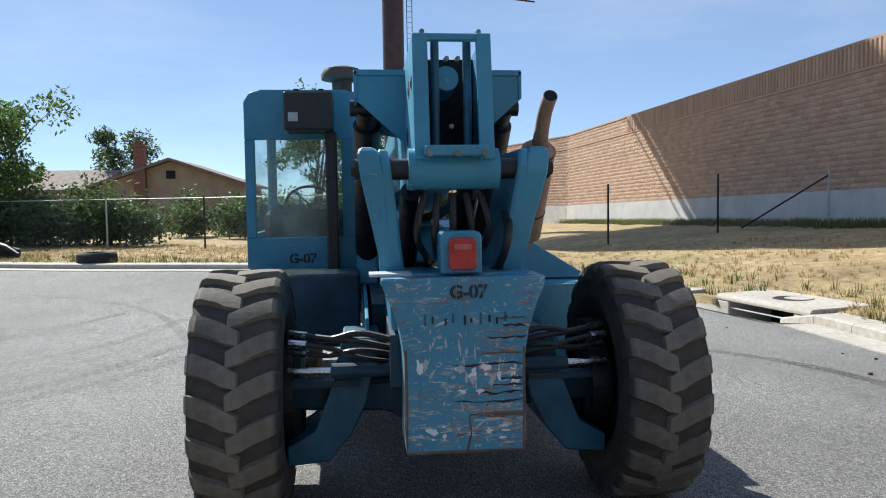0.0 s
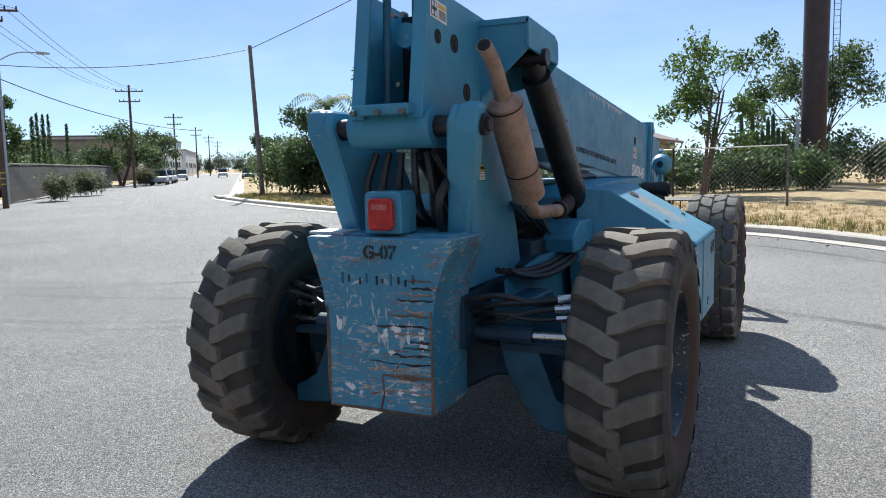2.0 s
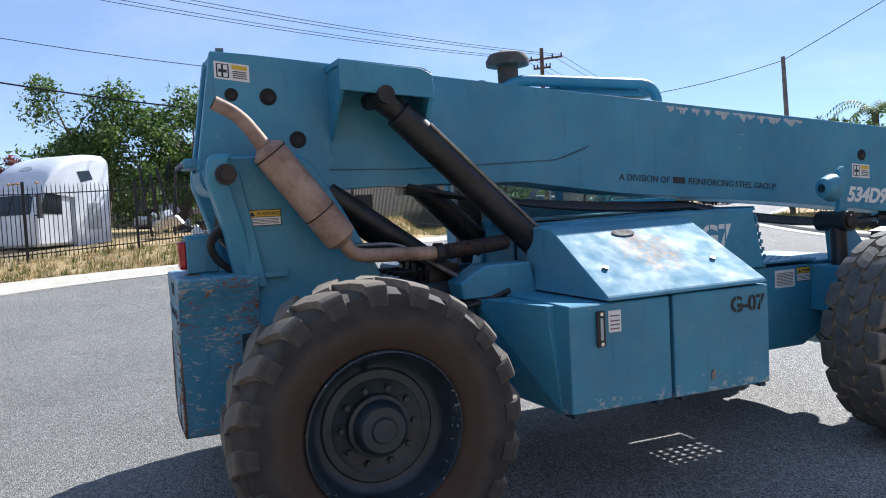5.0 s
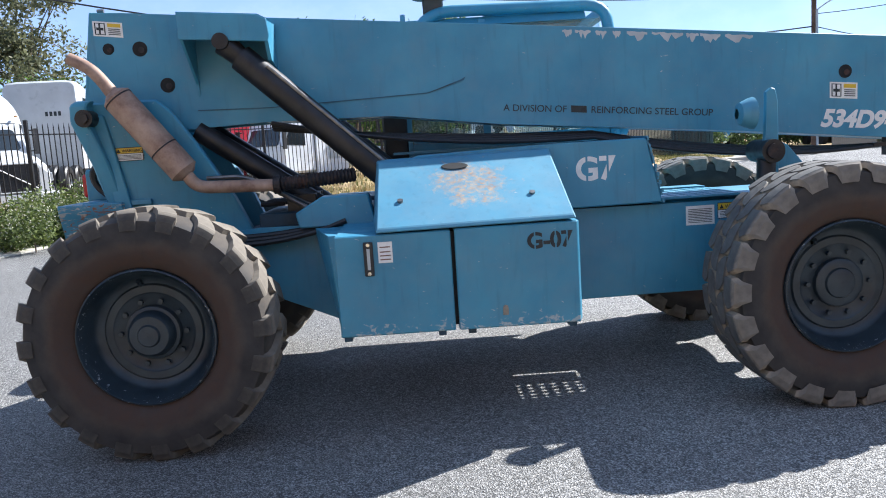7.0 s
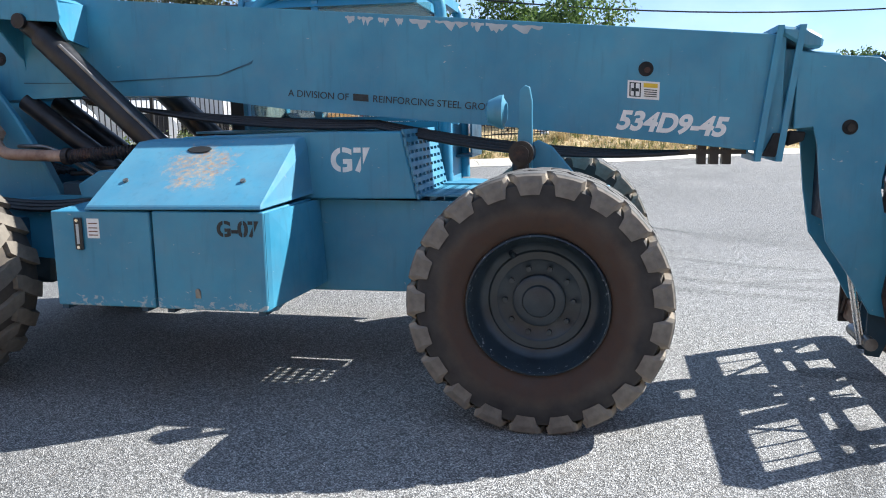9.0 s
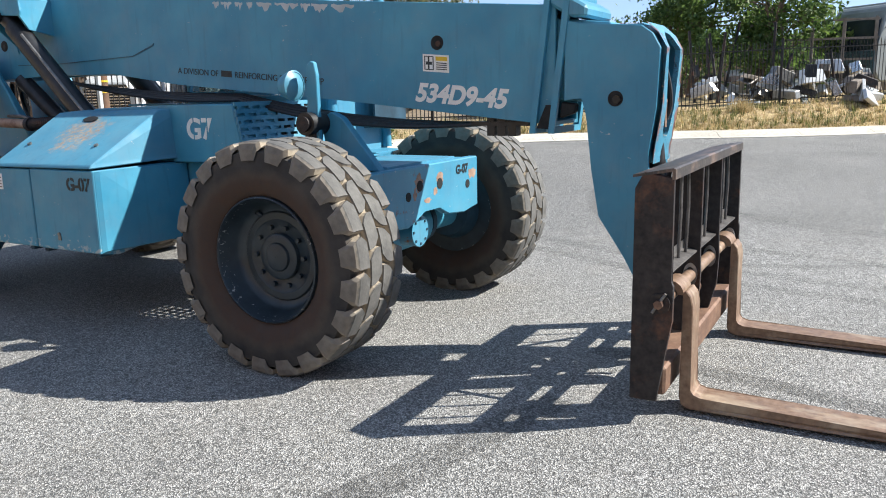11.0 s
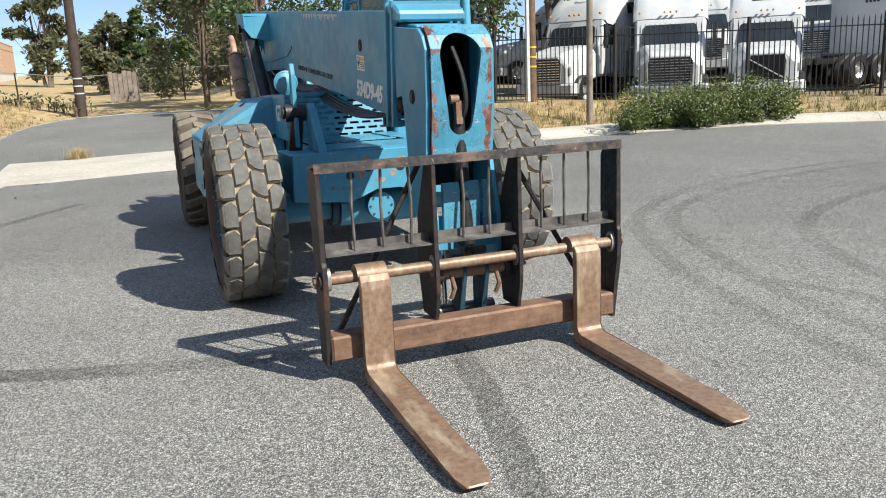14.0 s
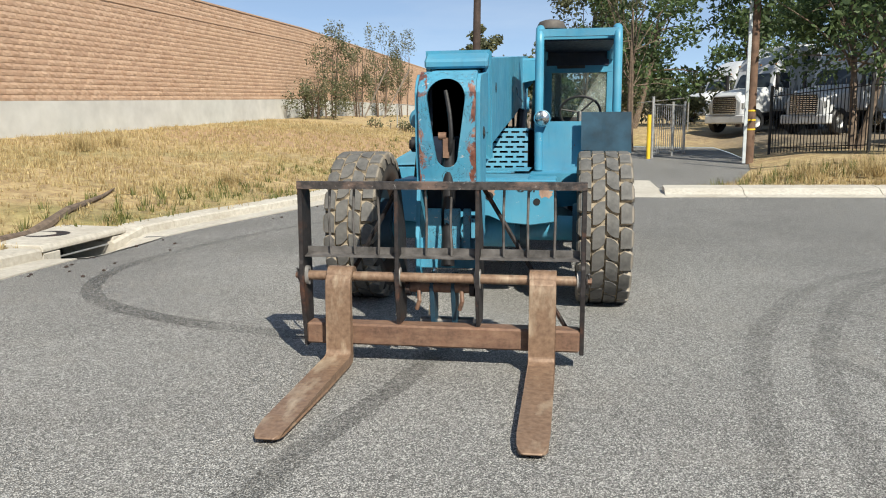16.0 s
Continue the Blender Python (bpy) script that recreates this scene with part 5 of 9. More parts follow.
loft(bm, [[(0.46, 2.27, 1.09), (1.19, 2.262, 1.09), (1.19, 2.262, 0.56), (0.46, 2.28, 0.56)], [(0.46, 2.30, 1.09), (1.16, 2.275, 1.09), (1.16, 2.275, 0.57), (0.46, 2.33, 0.57)]])
P("side_gusset", bm, PAINT)
bm = bmesh.new()
loft(bm, [[(1.06, 0.94, 1.085), (1.06, 0.985, 1.085), (0.50, 0.985, 1.085), (0.50, 0.80, 1.085)], [(1.10, 0.985, 0.54), (1.10, 0.99, 0.54), (0.50, 0.99, 0.54), (0.50, 0.95, 0.54)]])
P("rear_gusset", bm, PAINT, bevel=0.004)
bm = bmesh.new()
loft(bm, [[(1.215, 1.205, 1.098), (1.215, 2.255, 1.108), (0.45, 2.29, 1.13), (0.45, 1.15, 1.11)], [(1.20, 1.21, 1.12), (1.20, 2.25, 1.13), (0.45, 2.28, 1.15), (0.45, 1.16, 1.13)], [(0.66, 1.22, 1.45), (0.60, 2.23, 1.465), (0.40, 2.26, 1.475), (0.44, 1.20, 1.465)]])
P("lid", bm, PAINT_STAINED, "faded blue sloping lid with an ochre rust stain", bevel=0.006)
for y in (1.34, 2.06):
    bm = bmesh.new()
    rod(bm, (1.0, y, 1.238), (1.006, y, 1.250), 0.016, seg=12)
    P("latch", bm, STEEL)
# thin black disc drawn as a shaded opening
bm = bmesh.new()
lathe(bm, [(0.001, 0.062), (0.003, 0.058), (0.003, 0.001)], 24, "z")
bm.transform(Matrix.Translation((0.725, 1.66, 1.4055)) @ Matrix.Rotation(radians(31.4), 4, "Y") @ Matrix.Diagonal((0.55, 1.25, 1, 1)))
P("filler_hole", bm, HOLE)
bm = bmesh.new()
prism(bm, [(1.135, 0.875), (1.185, 0.875), (1.185, 1.055), (1.135, 1.055)], 1.20, 1.216)
P("sight_gauge", bm, PLASTIC, bevel=0.005)
bm = bmesh.new()
box(bm, 1.214, 1.2185, 1.152, 1.168, 0.91, 1.02)
P("gauge_glass", bm, GREY_PAINT)
for z in (0.89, 1.04):
    bm = bmesh.new()
    rod(bm, (1.215, 1.16, z), (1.221, 1.16, z), 0.01, seg=8)
    P("gauge_screw", bm, CHROME)
bm = bmesh.new()
box(bm, 1.2005, 1.2025, 1.21, 1.285, 0.94, 1.05)
P("sticker", bm, WHITE)
for z in (0.955, 0.975, 0.995, 1.02):
    bm = bmesh.new()
    box(bm, 1.2025, 1.2035, 1.22, 1.275, z, z + 0.006)
    P("sticker_print", bm, BRICK_RED)
write("G-07", 0.115, BLACK_INK, machine, facing_right(1.99, 0.965, 1.2065), bold=0.004, stencil=0.008)
bm = bmesh.new()
rod(bm, (1.2, 1.86, 0.66), (1.214, 1.86, 0.66), 0.014, seg=8)
box(bm, 1.2, 1.21, 1.845, 1.875, 0.62, 0.655)
P("box_lock", bm, STEEL)
for y in (1.0, 1.5, 1.66, 2.2):
    bm = bmesh.new()
    box(bm, 1.10, 1.19, y, y + 0.04, 0.53, 0.56)
    P("hinge", bm, PAINT_DARK)

# engine hood with louvred front
bm = bmesh.new()
prism(bm, [(1.30, 1.09), (1.30, 1.40), (1.45, 1.475), (2.25, 1.495), (2.84, 1.495), (2.93, 1.10)], 0.10, 0.525)
P("hood_right", bm, PAINT, bevel=0.008)
# solid near-black block gives the shade behind the louvres
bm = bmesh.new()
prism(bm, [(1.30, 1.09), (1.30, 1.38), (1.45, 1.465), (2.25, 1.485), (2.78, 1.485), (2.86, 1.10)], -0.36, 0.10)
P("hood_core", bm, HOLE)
bm = bmesh.new()
box(bm, -0.36, 0.10, 1.30, 2.80, 1.485, 1.50)
P("hood_top", bm, PAINT)
bm = bmesh.new()
prism(bm, [(1.284, 1.19), (1.296, 1.19), (1.296, 1.39), (1.445, 1.473), (1.44, 1.482), (1.284, 1.398)], -0.36, 0.095)
P("hood_rear", bm, PAINT)
bm = bmesh.new()
def on_front(x, z):
    return (x, 2.845 + (1.495 - z) * 0.22, z)
rows, z = 8, 1.125
zs = [1.11 + 0.048 * i for i in range(rows + 1)]
for i, z in enumerate(zs):
    z0, z1 = z - 0.014, z + 0.014
    a, b, c, d_ = on_front(-0.36, z0), on_front(0.52, z0), on_front(0.52, z1), on_front(-0.36, z1)
    loft(bm, [[a, b, c, d_], [(q[0], q[1] + 0.012, q[2]) for q in (a, b, c, d_)]])
    if i < rows:
        off = 0.055 if i % 2 else 0.0
        x = -0.36 + off
        while x < 0.52:
            x1 = min(x + 0.03, 0.52)
            a, b, c, d_ = on_front(x, z1), on_front(x1, z1), on_front(x1, z1 + 0.02), on_front(x, z1 + 0.02)
            loft(bm, [[a, b, c, d_], [(q[0], q[1] + 0.012, q[2]) for q in (a, b, c, d_)]])
            x += 0.11
P("louvre_grille", bm, PAINT_LID, "light blue slotted radiator grille")
write("G7", 0.195, WHITE, machine, facing_right(2.40, 1.265, 0.5265), bold=0.006, stencil=0.013)
decal(3.10, 3.28, 0.935, 1.055, 0.441, False, 0.0, False)
decal(3.30, 3.47, 0.965, 1.065, 0.441, False)
# front deck: a plate with rows of round-ended openings over the open frame
def perforated(bm, x0, x1, y0, y1, z0, z1, nx, ny, open_part=0.6):
    """One plate with nx times ny square openings, all of a piece."""
    def cuts(a, b, n):
        p = (b - a) / n
        out = [a]
        for i in range(n):
            out += [a + p * (i + (1 - open_part) / 2), a + p * (i + (1 + open_part) / 2)]
        return out + [b]
    xs, ys = cuts(x0, x1, nx), cuts(y0, y1, ny)
    v = {}
    at = lambda i, j, k_: v.setdefault((i, j, k_), bm.verts.new((xs[i], ys[j], (z0, z1)[k_]))) if (i, j, k_) not in v else v[(i, j, k_)]
    solid = lambda i, j: 0 <= i < len(xs) - 1 and 0 <= j < len(ys) - 1 and not (i % 2 and j % 2)
    for i in range(len(xs) - 1):
        for j in range(len(ys) - 1):
            if not solid(i, j):
                continue
            for k_ in (0, 1):
                bm.faces.new((at(i, j, k_), at(i + 1, j, k_), at(i + 1, j + 1, k_), at(i, j + 1, k_)))
            for di, dj, a, b in ((-1, 0, (0, 0), (0, 1)), (1, 0, (1, 0), (1, 1)), (0, -1, (0, 0), (1, 0)), (0, 1, (0, 1), (1, 1))):
                if not solid(i + di, j + dj):
                    bm.faces.new((at(i + a[0], j + a[1], 0), at(i + b[0], j + b[1], 0), at(i + b[0], j + b[1], 1), at(i + a[0], j + a[1], 1)))


bm = bmesh.new()
perforated(bm, -0.27, 0.455, 2.86, 3.47, 1.108, 1.120, 12, 8, 0.52)
P("perforated_step", bm, PAINT_WORN)
bm = bmesh.new()
box(bm, -0.40, -0.22, 2.93, 3.47, 1.1225, 1.130)
P("step_plate", bm, PAINT_LID)
bm = bmesh.new()
box(bm, -0.42, 0.44, 3.46, 4.0, 1.082, 1.10)
P("front_deck", bm, PAINT_LID)
for i in range(6):
    bm = bmesh.new()
    box(bm, 0.515, 0.53, 2.86 + i * 0.013, 2.872 + i * 0.013, 1.16 + 0.05 * (5 - i), 1.185 + 0.05 * (5 - i))
    P("step_cleat", bm, PAINT_LID)

# front bumper, axle, levelling cylinder
bm = bmesh.new()
prism(bm, [(-0.66, 1.085), (0.72, 1.085), (0.74, 0.735), (0.30, 0.70), (0.20, 0.74), (0.10, 0.79), (-0.10, 0.79), (-0.22, 0.72), (-0.45, 0.70), (-0.66, 0.73)], 3.99, 4.06, "y")
P("front_bumper", bm, PAINT_WORN, "blue front bumper plate with rust patches", bevel=0.008)
bm = bmesh.new()
box(bm, 0.44, 0.715, 3.42, 3.99, 0.76, 1.075)
P("bumper_bracket", bm, PAINT, bevel=0.008)
bm = bmesh.new()
box(bm, -0.655, -0.40, 3.42, 3.99, 0.76, 1.075)
P("bumper_bracket", bm, PAINT, bevel=0.008)
# near-black discs on the plate imitate the shade of holes
for x, z, r in ((0.16, 0.955, 0.036), (0.30, 0.90, 0.03), (-0.10, 0.945, 0.036), (-0.50, 0.90, 0.03)):
    bm = bmesh.new()
    rod(bm, (x, 4.055, z), (x, 4.0635, z), r, seg=20)
    P("bumper_hole", bm, HOLE)
write("G-07", 0.085, BLACK_INK, machine, facing_front(-0.33, 0.985, 4.0625), bold=0.003, stencil=0.006)
rng = random.Random(31)
for x, z, w_, h_ in ((-0.57, 0.97, 0.15, 0.085), (0.17, 0.975, 0.11, 0.13), (-0.10, 0.975, 0.12, 0.09), (0.06, 0.85, 0.10, 0.04), (0.22, 0.90, 0.05, 0.10), (-0.04, 0.90, 0.06, 0.06)):
    bm = bmesh.new()
    ragged = []
    for i in range(22):
        a, g = 2 * math.pi * i / 22, rng.uniform(0.62, 1.08)
        ragged.append((x + w_ / 2 * g * math.cos(a), min(1.077, z + h_ / 2 * g * math.sin(a))))
    prism(bm, ragged, 4.059, 4.0608, "y")
    P("rust_patch", bm, MUFFLER)
bm = bmesh.new()
rod(bm, (-0.80, 3.70, 0.635), (0.80, 3.70, 0.635), 0.11, seg=24)
rod(bm, (-0.30, 3.72, 0.63), (0.34, 3.72, 0.63), 0.165, seg=28)
P("front_axle", bm, PAINT, smooth=True)
bm = bmesh.new()
rod(bm, (0.05, 3.70, 0.64), (0.05, 3.99, 0.64), 0.105, seg=28)
P("axle_cover", bm, PAINT_LID, smooth=True)
for i in range(8):
    a = i * math.pi / 4
    bm = bmesh.new()
    rod(bm, (0.05 + 0.085 * math.cos(a), 3.985, 0.64 + 0.085 * math.sin(a)), (0.05 + 0.085 * math.cos(a), 3.997, 0.64 + 0.085 * math.sin(a)), 0.009, seg=6)
    P("bolt", bm, PAINT_DARK)
for s in (-1, 1):
    bm = bmesh.new()
    rod(bm, (s * 0.35, 3.71, 0.63), (s * 0.40, 3.71, 0.63), 0.155, seg=24)
    P("axle_flange", bm, PAINT_DARK, smooth=True)
    bm = bmesh.new()
    rod(bm, (s * 0.80, 3.70, 0.648), (s * 0.93, 3.70, 0.648), 0.2, 0.25, 24)
    P("brake_housing", bm, PAINT_DARK, smooth=True)
bm = bmesh.new()
prism(bm, [(3.60, 1.08), (3.56, 1.40), (3.64, 1.44), (3.72, 1.40), (3.99, 1.08)], 0.44, 0.50)
P("levelling_bracket", bm, PAINT, bevel=0.005)
bm = bmesh.new()
rod(bm, (0.42, 3.56, 1.37), (0.66, 3.56, 1.37), 0.07, seg=20)
rod(bm, (0.56, 3.56, 1.37), (0.62, 3.52, 0.86), 0.055, seg=18)
P("levelling_cylinder", bm, GREASE, smooth=True)
bm = bmesh.new()
rod(bm, (0.62, 3.52, 0.86), (0.64, 3.505, 0.66), 0.028)
P("piston_rod", bm, CHROME, smooth=True)
bm = bmesh.new()
rod(bm, (0.66, 3.56, 1.37), (0.68, 3.56, 1.37), 0.045, seg=16)
P("pin_cap", bm, RUSTY_DARK)
# lamp post with lamp on the right front
bm = bmesh.new()
prism(bm, [(3.50, 1.10), (3.62, 1.10), (3.615, 1.66), (3.60, 1.735), (3.575, 1.745), (3.545, 1.72), (3.54, 1.50)], 0.565, 0.60)
P("lamp_post", bm, PAINT, bevel=0.004)
lamp = new("work_lamp")
lamp.parent = machine
bm = bmesh.new()
lathe(bm, [(3.36, 0.03), (3.375, 0.065), (3.43, 0.090), (3.455, 0.095), (3.46, 0.085)], 24, "y")
bm.transform(Matrix.Translation((0.61, 0, 1.60)))
part("housing", bm, PAINT_LID, smooth=True).parent = lamp
bm = bmesh.new()
lathe(bm, [(3.455, 0.084), (3.475, 0.05), (3.48, 0.001)], 24, "y")
bm.transform(Matrix.Translation((0.61, 0, 1.60)))
part("lens", bm, PAINT_LID, smooth=True).parent = lamp

# hoses under the boom
rng = random.Random(8)
for i in range(4):
    bm = bmesh.new()
    x = 0.16 + 0.02 * i
    tube(bm, sag((x, 0.55, 1.70 + 0.012 * i), (x - 0.02, 2.6, 1.55 - 0.01 * i), 0.03 + 0.012 * i) + sag((x - 0.02, 2.62, 1.545 - 0.01 * i), (x - 0.06, 4.5, 1.35), 0.05 + 0.01 * i), 0.014)
    P("hose", bm, HOSE)
for i in range(5):
    bm = bmesh.new()
    tube(bm, bend([(CX - 0.14 + 0.07 * i, -0.45, 1.70), (CX - 0.2 + 0.1 * i, -0.50, 1.48), (CX - 0.1 + 0.05 * i, -0.30, 1.36), (CX - 0.12 + 0.06 * i, 0.2, 1.22)], 0.15), 0.019)
    P("hose", bm, HOSE)
for i in range(3):
    bm = bmesh.new()
    tube(bm, bend([(0.30, -0.45 + 0.04 * i, 1.60), (0.28, -0.60, 1.50), (0.25, -0.52, 1.34), (0.20, -0.2, 1.25)], 0.12), 0.02)
    P("hose", bm, HOSE)
    bm = bmesh.new()
    tube(bm, sag((0.42 + 0.03 * i, -0.2, 1.10), (0.50 + 0.03 * i, 1.0, 1.12), 0.06 + 0.02 * i), 0.017)
    P("hose", bm, HOSE)
for i in range(4):
    x = 0.40 - 0.035 * i
    bm = bmesh.new()
    tube(bm, bend([(x, 0.16, 1.42), (x, 0.40, 1.42 - 0.012 * i), (x, 0.86 + 0.03 * i, 1.14), (x, 1.05, 1.13)], 0.09), 0.013)
    P("hydraulic_line", bm, PAINT_DARK if i % 2 else STEEL, smooth=True)
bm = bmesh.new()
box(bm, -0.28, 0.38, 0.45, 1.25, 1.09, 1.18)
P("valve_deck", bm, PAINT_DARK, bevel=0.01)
bm = bmesh.new()
prism(bm, [(0.72, 1.09), (0.70, 1.18), (0.86, 1.27), (1.14, 1.27), (1.18, 1.09)], 0.36, 0.56)
P("valve_cover", bm, PAINT, bevel=0.008)
for i in range(5):
    bm = bmesh.new()
    box(bm, -0.20 + 0.11 * i, -0.13 + 0.11 * i, 0.62, 0.80, 1.18, 1.28)
    rod(bm, (-0.165 + 0.11 * i, 0.6, 1.23), (-0.165 + 0.11 * i, 0.45, 1.23), 0.015, seg=8)
    P("valve", bm, GREASE)
# extra chain and bracket under the boom's front
bm = bmesh.new()
for i in range(3):
    box(bm, 0.10, 0.17, 4.55 + 0.07 * i, 4.60 + 0.07 * i, 1.28, 1.40)
box(bm, 0.09, 0.18, 4.45, 4.82, 1.34, 1.365)
P("hose_guide", bm, GREASE)

# boom nose collars and inner boom
for a, b in ((4.90, 4.935), (5.015, 5.05)):
    bm = bmesh.new()
    rows = []
    for y, w in ((a, 0.225), (b, 0.225), (b, 0.19), (a, 0.19), (a, 0.225)):
        t = 0.225 - w
        lean = 0.045
        rows.append([(CX - w, y - lean, 1.30 + t), (CX + w, y - lean, 1.30 + t), (CX + w, y + lean, 2.055 - t), (CX - w, y + lean, 2.055 - t)])
    loft(bm, rows, False)
    bmesh.ops.remove_doubles(bm, verts=bm.verts, dist=1e-5)
    P("boom_collar", bm, PAINT)
bm = bmesh.new()
prism(bm, [(4.90, 1.33), (4.955, 1.46), (5.00, 1.46), (4.985, 1.36), (4.965, 1.325)], CX + 0.19, CX + 0.222)
P("wear_pad", bm, HOLE)
bm = bmesh.new()
prism(bm, [(5.03, 1.385), (5.04, 1.475), (5.13, 1.465), (5.12, 1.415)], CX + 0.15, CX + 0.205)
P("wear_pad", bm, HOLE, bevel=0.008)
bm = bmesh.new()
prism(bm, [(4.97, 2.005), (4.97, 2.05), (5.105, 2.035), (5.19, 1.985), (5.185, 1.925), (5.09, 1.93)], CX - 0.22, CX + 0.22)
P("boom_cap", bm, PAINT_LID, bevel=0.015)
bm = bmesh.new()
prism(bm, [(4.85, 1.95), (5.30, 1.90), (5.30, 1.46), (4.85, 1.50)], CX - 0.15, CX + 0.15)
P("inner_boom", bm, PAINT, bevel=0.006)

# gooseneck head
head = [(5.06, 1.915), (5.16, 1.895), (5.485, 1.868), (5.545, 1.825), (5.588, 1.75), (5.575, 1.44), (5.54, 1.20), (5.535, 1.14), (5.575, 0.95), (5.63, 0.80), (5.62, 0.40), (5.53, 0.42), (5.42, 0.62), (5.27, 0.84), (5.225, 1.10), (5.19, 1.40), (5.165, 1.50), (5.06, 1.48)]
for s in (-1, 1):
    bm = bmesh.new()
    prism(bm, head, CX + s * 0.185, CX + s * 0.212)
    P("head_plate", bm, PAINT, bevel=0.004)
    bm = bmesh.new()
    rod(bm, (CX + s * 0.20, 5.354, 1.49), (CX + s * 0.2155, 5.354, 1.49), 0.042, seg=24)
    P("head_pin", bm, HOLE)
    bm = bmesh.new()
    rod(bm, (CX + s * 0.21, 5.36, 1.486), (CX + s * 0.222, 5.36, 1.486), 0.024, seg=6)
    P("bolt", bm, GREASE)
# face plate with a pear-shaped opening
def face_y(z):
    return interp(z, ((0.95, 5.60), (1.14, 5.557), (1.20, 5.56), (1.44, 5.597), (1.75, 5.612), (1.825, 5.568), (1.885, 5.50)))


inner, outerp = [], []
TILT_A, DROP = math.asin((0.125 - 0.072) / 0.375), 0.375
for i in range(25):
    a = -TILT_A + (math.pi + 2 * TILT_A) * i / 24
    inner.append((0.125 * math.cos(a), 0.122 * math.sin(a)))
for i in range(25):
    a = math.pi + TILT_A + (math.pi - 2 * TILT_A) * i / 24
    inner.append((0.072 * math.cos(a), -DROP + 0.072 * math.sin(a)))
N = len(inner)
for x, z in inner:
    dx, dz = x, z + 0.17
    up, dn, wd = 0.34, 0.405, 0.185
    sc = min(wd / abs(dx) if abs(dx) > 1e-6 else 99, (up / dz if dz > 0 else dn / -dz) if abs(dz) > 1e-6 else 99)
    outerp.append((CX + dx * sc, 1.545 + dz * sc))
for cx_, cz_ in ((-0.185, 0.34), (0.185, 0.34), (0.185, -0.405), (-0.185, -0.405)):
    near_i = min(range(N), key=lambda i: math.hypot(outerp[i][0] - CX - cx_, outerp[i][1] - 1.545 - cz_))
    outerp[near_i] = (CX + cx_, 1.545 + cz_)
inner = [(CX + 0.005 + x, 1.715 + z) for x, z in inner]
bm = bmesh.new()
rows = []
for pts, dy in ((outerp, 0.0), (inner, 0.0), (inner, -0.03), (outerp, -0.03)):
    rows.append([bm.verts.new((x, dy + 0.003, z)) for x, z in pts])
for a, b in ((0, 1), (1, 2), (2, 3)):
    for i in range(N):
        bm.faces.new((rows[a][i], rows[a][(i + 1) % N], rows[b][(i + 1) % N], rows[b][i]))
for level in (1.14, 1.20, 1.44, 1.75, 1.825):
    bmesh.ops.bisect_plane(bm, geom=bm.verts[:] + bm.edges[:] + bm.faces[:], plane_co=(0, 0, level), plane_no=(0, 0, 1))
for v in bm.verts:
    v.co.y += face_y(v.co.z)
P("face_plate", bm, PAINT_FACE, "scraped blue face plate with a pear-shaped opening")
bm = bmesh.new()
prism(bm, [(5.20, 1.862), (5.20, 1.885), (5.49, 1.878), (5.495, 1.855)], CX - 0.185, CX + 0.185)
P("head_top", bm, PAINT_WORN)
# back plate is navy for the shade seen through the opening
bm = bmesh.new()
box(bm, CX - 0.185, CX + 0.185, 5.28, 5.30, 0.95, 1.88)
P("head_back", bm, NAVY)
bm = bmesh.new()
tube(bm, bend([(CX + 0.02, 5.50, 1.30), (CX - 0.03, 5.60, 1.40), (CX - 0.02, 5.58, 1.60), (CX + 0.02, 5.52, 1.76)], 0.1), 0.015)
P("hose", bm, HOSE)
bm = bmesh.new()
rod(bm, (CX + 0.06, 5.56, 1.47), (CX + 0.01, 5.56, 1.47), 0.026, seg=14)
box(bm, CX - 0.01, CX + 0.03, 5.53, 5.58, 1.33, 1.46)
P("valve_block", bm, RUSTY)
bm = bmesh.new()
rod(bm, (CX, 5.50, 1.44), (CX, 5.60, 0.62), 0.045, seg=18)
P("tilt_cylinder", bm, GREASE, smooth=True)
for x0, x1 in ((-0.155, -0.105), (-0.085, 0.02), (0.04, 0.145)):
    bm = bmesh.new()
    prism(bm, [(5.575, 0.70), (5.60, 0.70), (5.612, 0.96), (5.60, 1.0), (5.575, 1.0)], CX + x0, CX + x1)
    P("lower_link", bm, PAINT_FACE, bevel=0.004)
bm = bmesh.new()
box(bm, CX - 0.186, CX + 0.186, 5.53, 5.56, 0.60, 0.80)
P("head_web", bm, PAINT_WORN)

# fork carriage
carriage = new("carriage")
carriage.parent = machine
tagged(carriage, label="rusty black fork carriage with load backrest")
C = lambda name, bm, mat=RUSTY_DARK, **kw: setattr(part(name, bm, mat, **kw), "parent", carriage)
SHAFT_Y = 5.805
side_prof = [(5.675, 0.10), (5.80, 0.10), (5.845, 0.40), (5.862, 0.50), (5.862, 0.66), (5.85, 0.68), (5.85, 1.15), (5.715, 1.175), (5.675, 1.10)]
for x in (0.94, -0.86):
    bm = bmesh.new()
    prism(bm, side_prof, x - 0.014, x + 0.014)
    C("end_plate", bm, bevel=0.003)
for x in (0.31, -0.205):
    bm = bmesh.new()
    prism(bm, [(5.73, 0.265), (5.81, 0.265), (5.85, 0.42), (5.856, 0.58), (5.85, 0.70), (5.85, 1.15), (5.735, 1.15), (5.60, 0.85), (5.56, 0.55), (5.62, 0.265)], x - 0.012, x + 0.012)
    C("middle_plate", bm, RUSTY_DARK, bevel=0.003)
bm = bmesh.new()
prism(bm, [(5.665, 1.150), (5.665, 1.162), (5.845, 1.196), (5.855, 1.19), (5.855, 1.145), (5.84, 1.145), (5.84, 1.18)], -0.875, 0.955)
C("top_rail", bm, TOP_STEEL)
bm = bmesh.new()
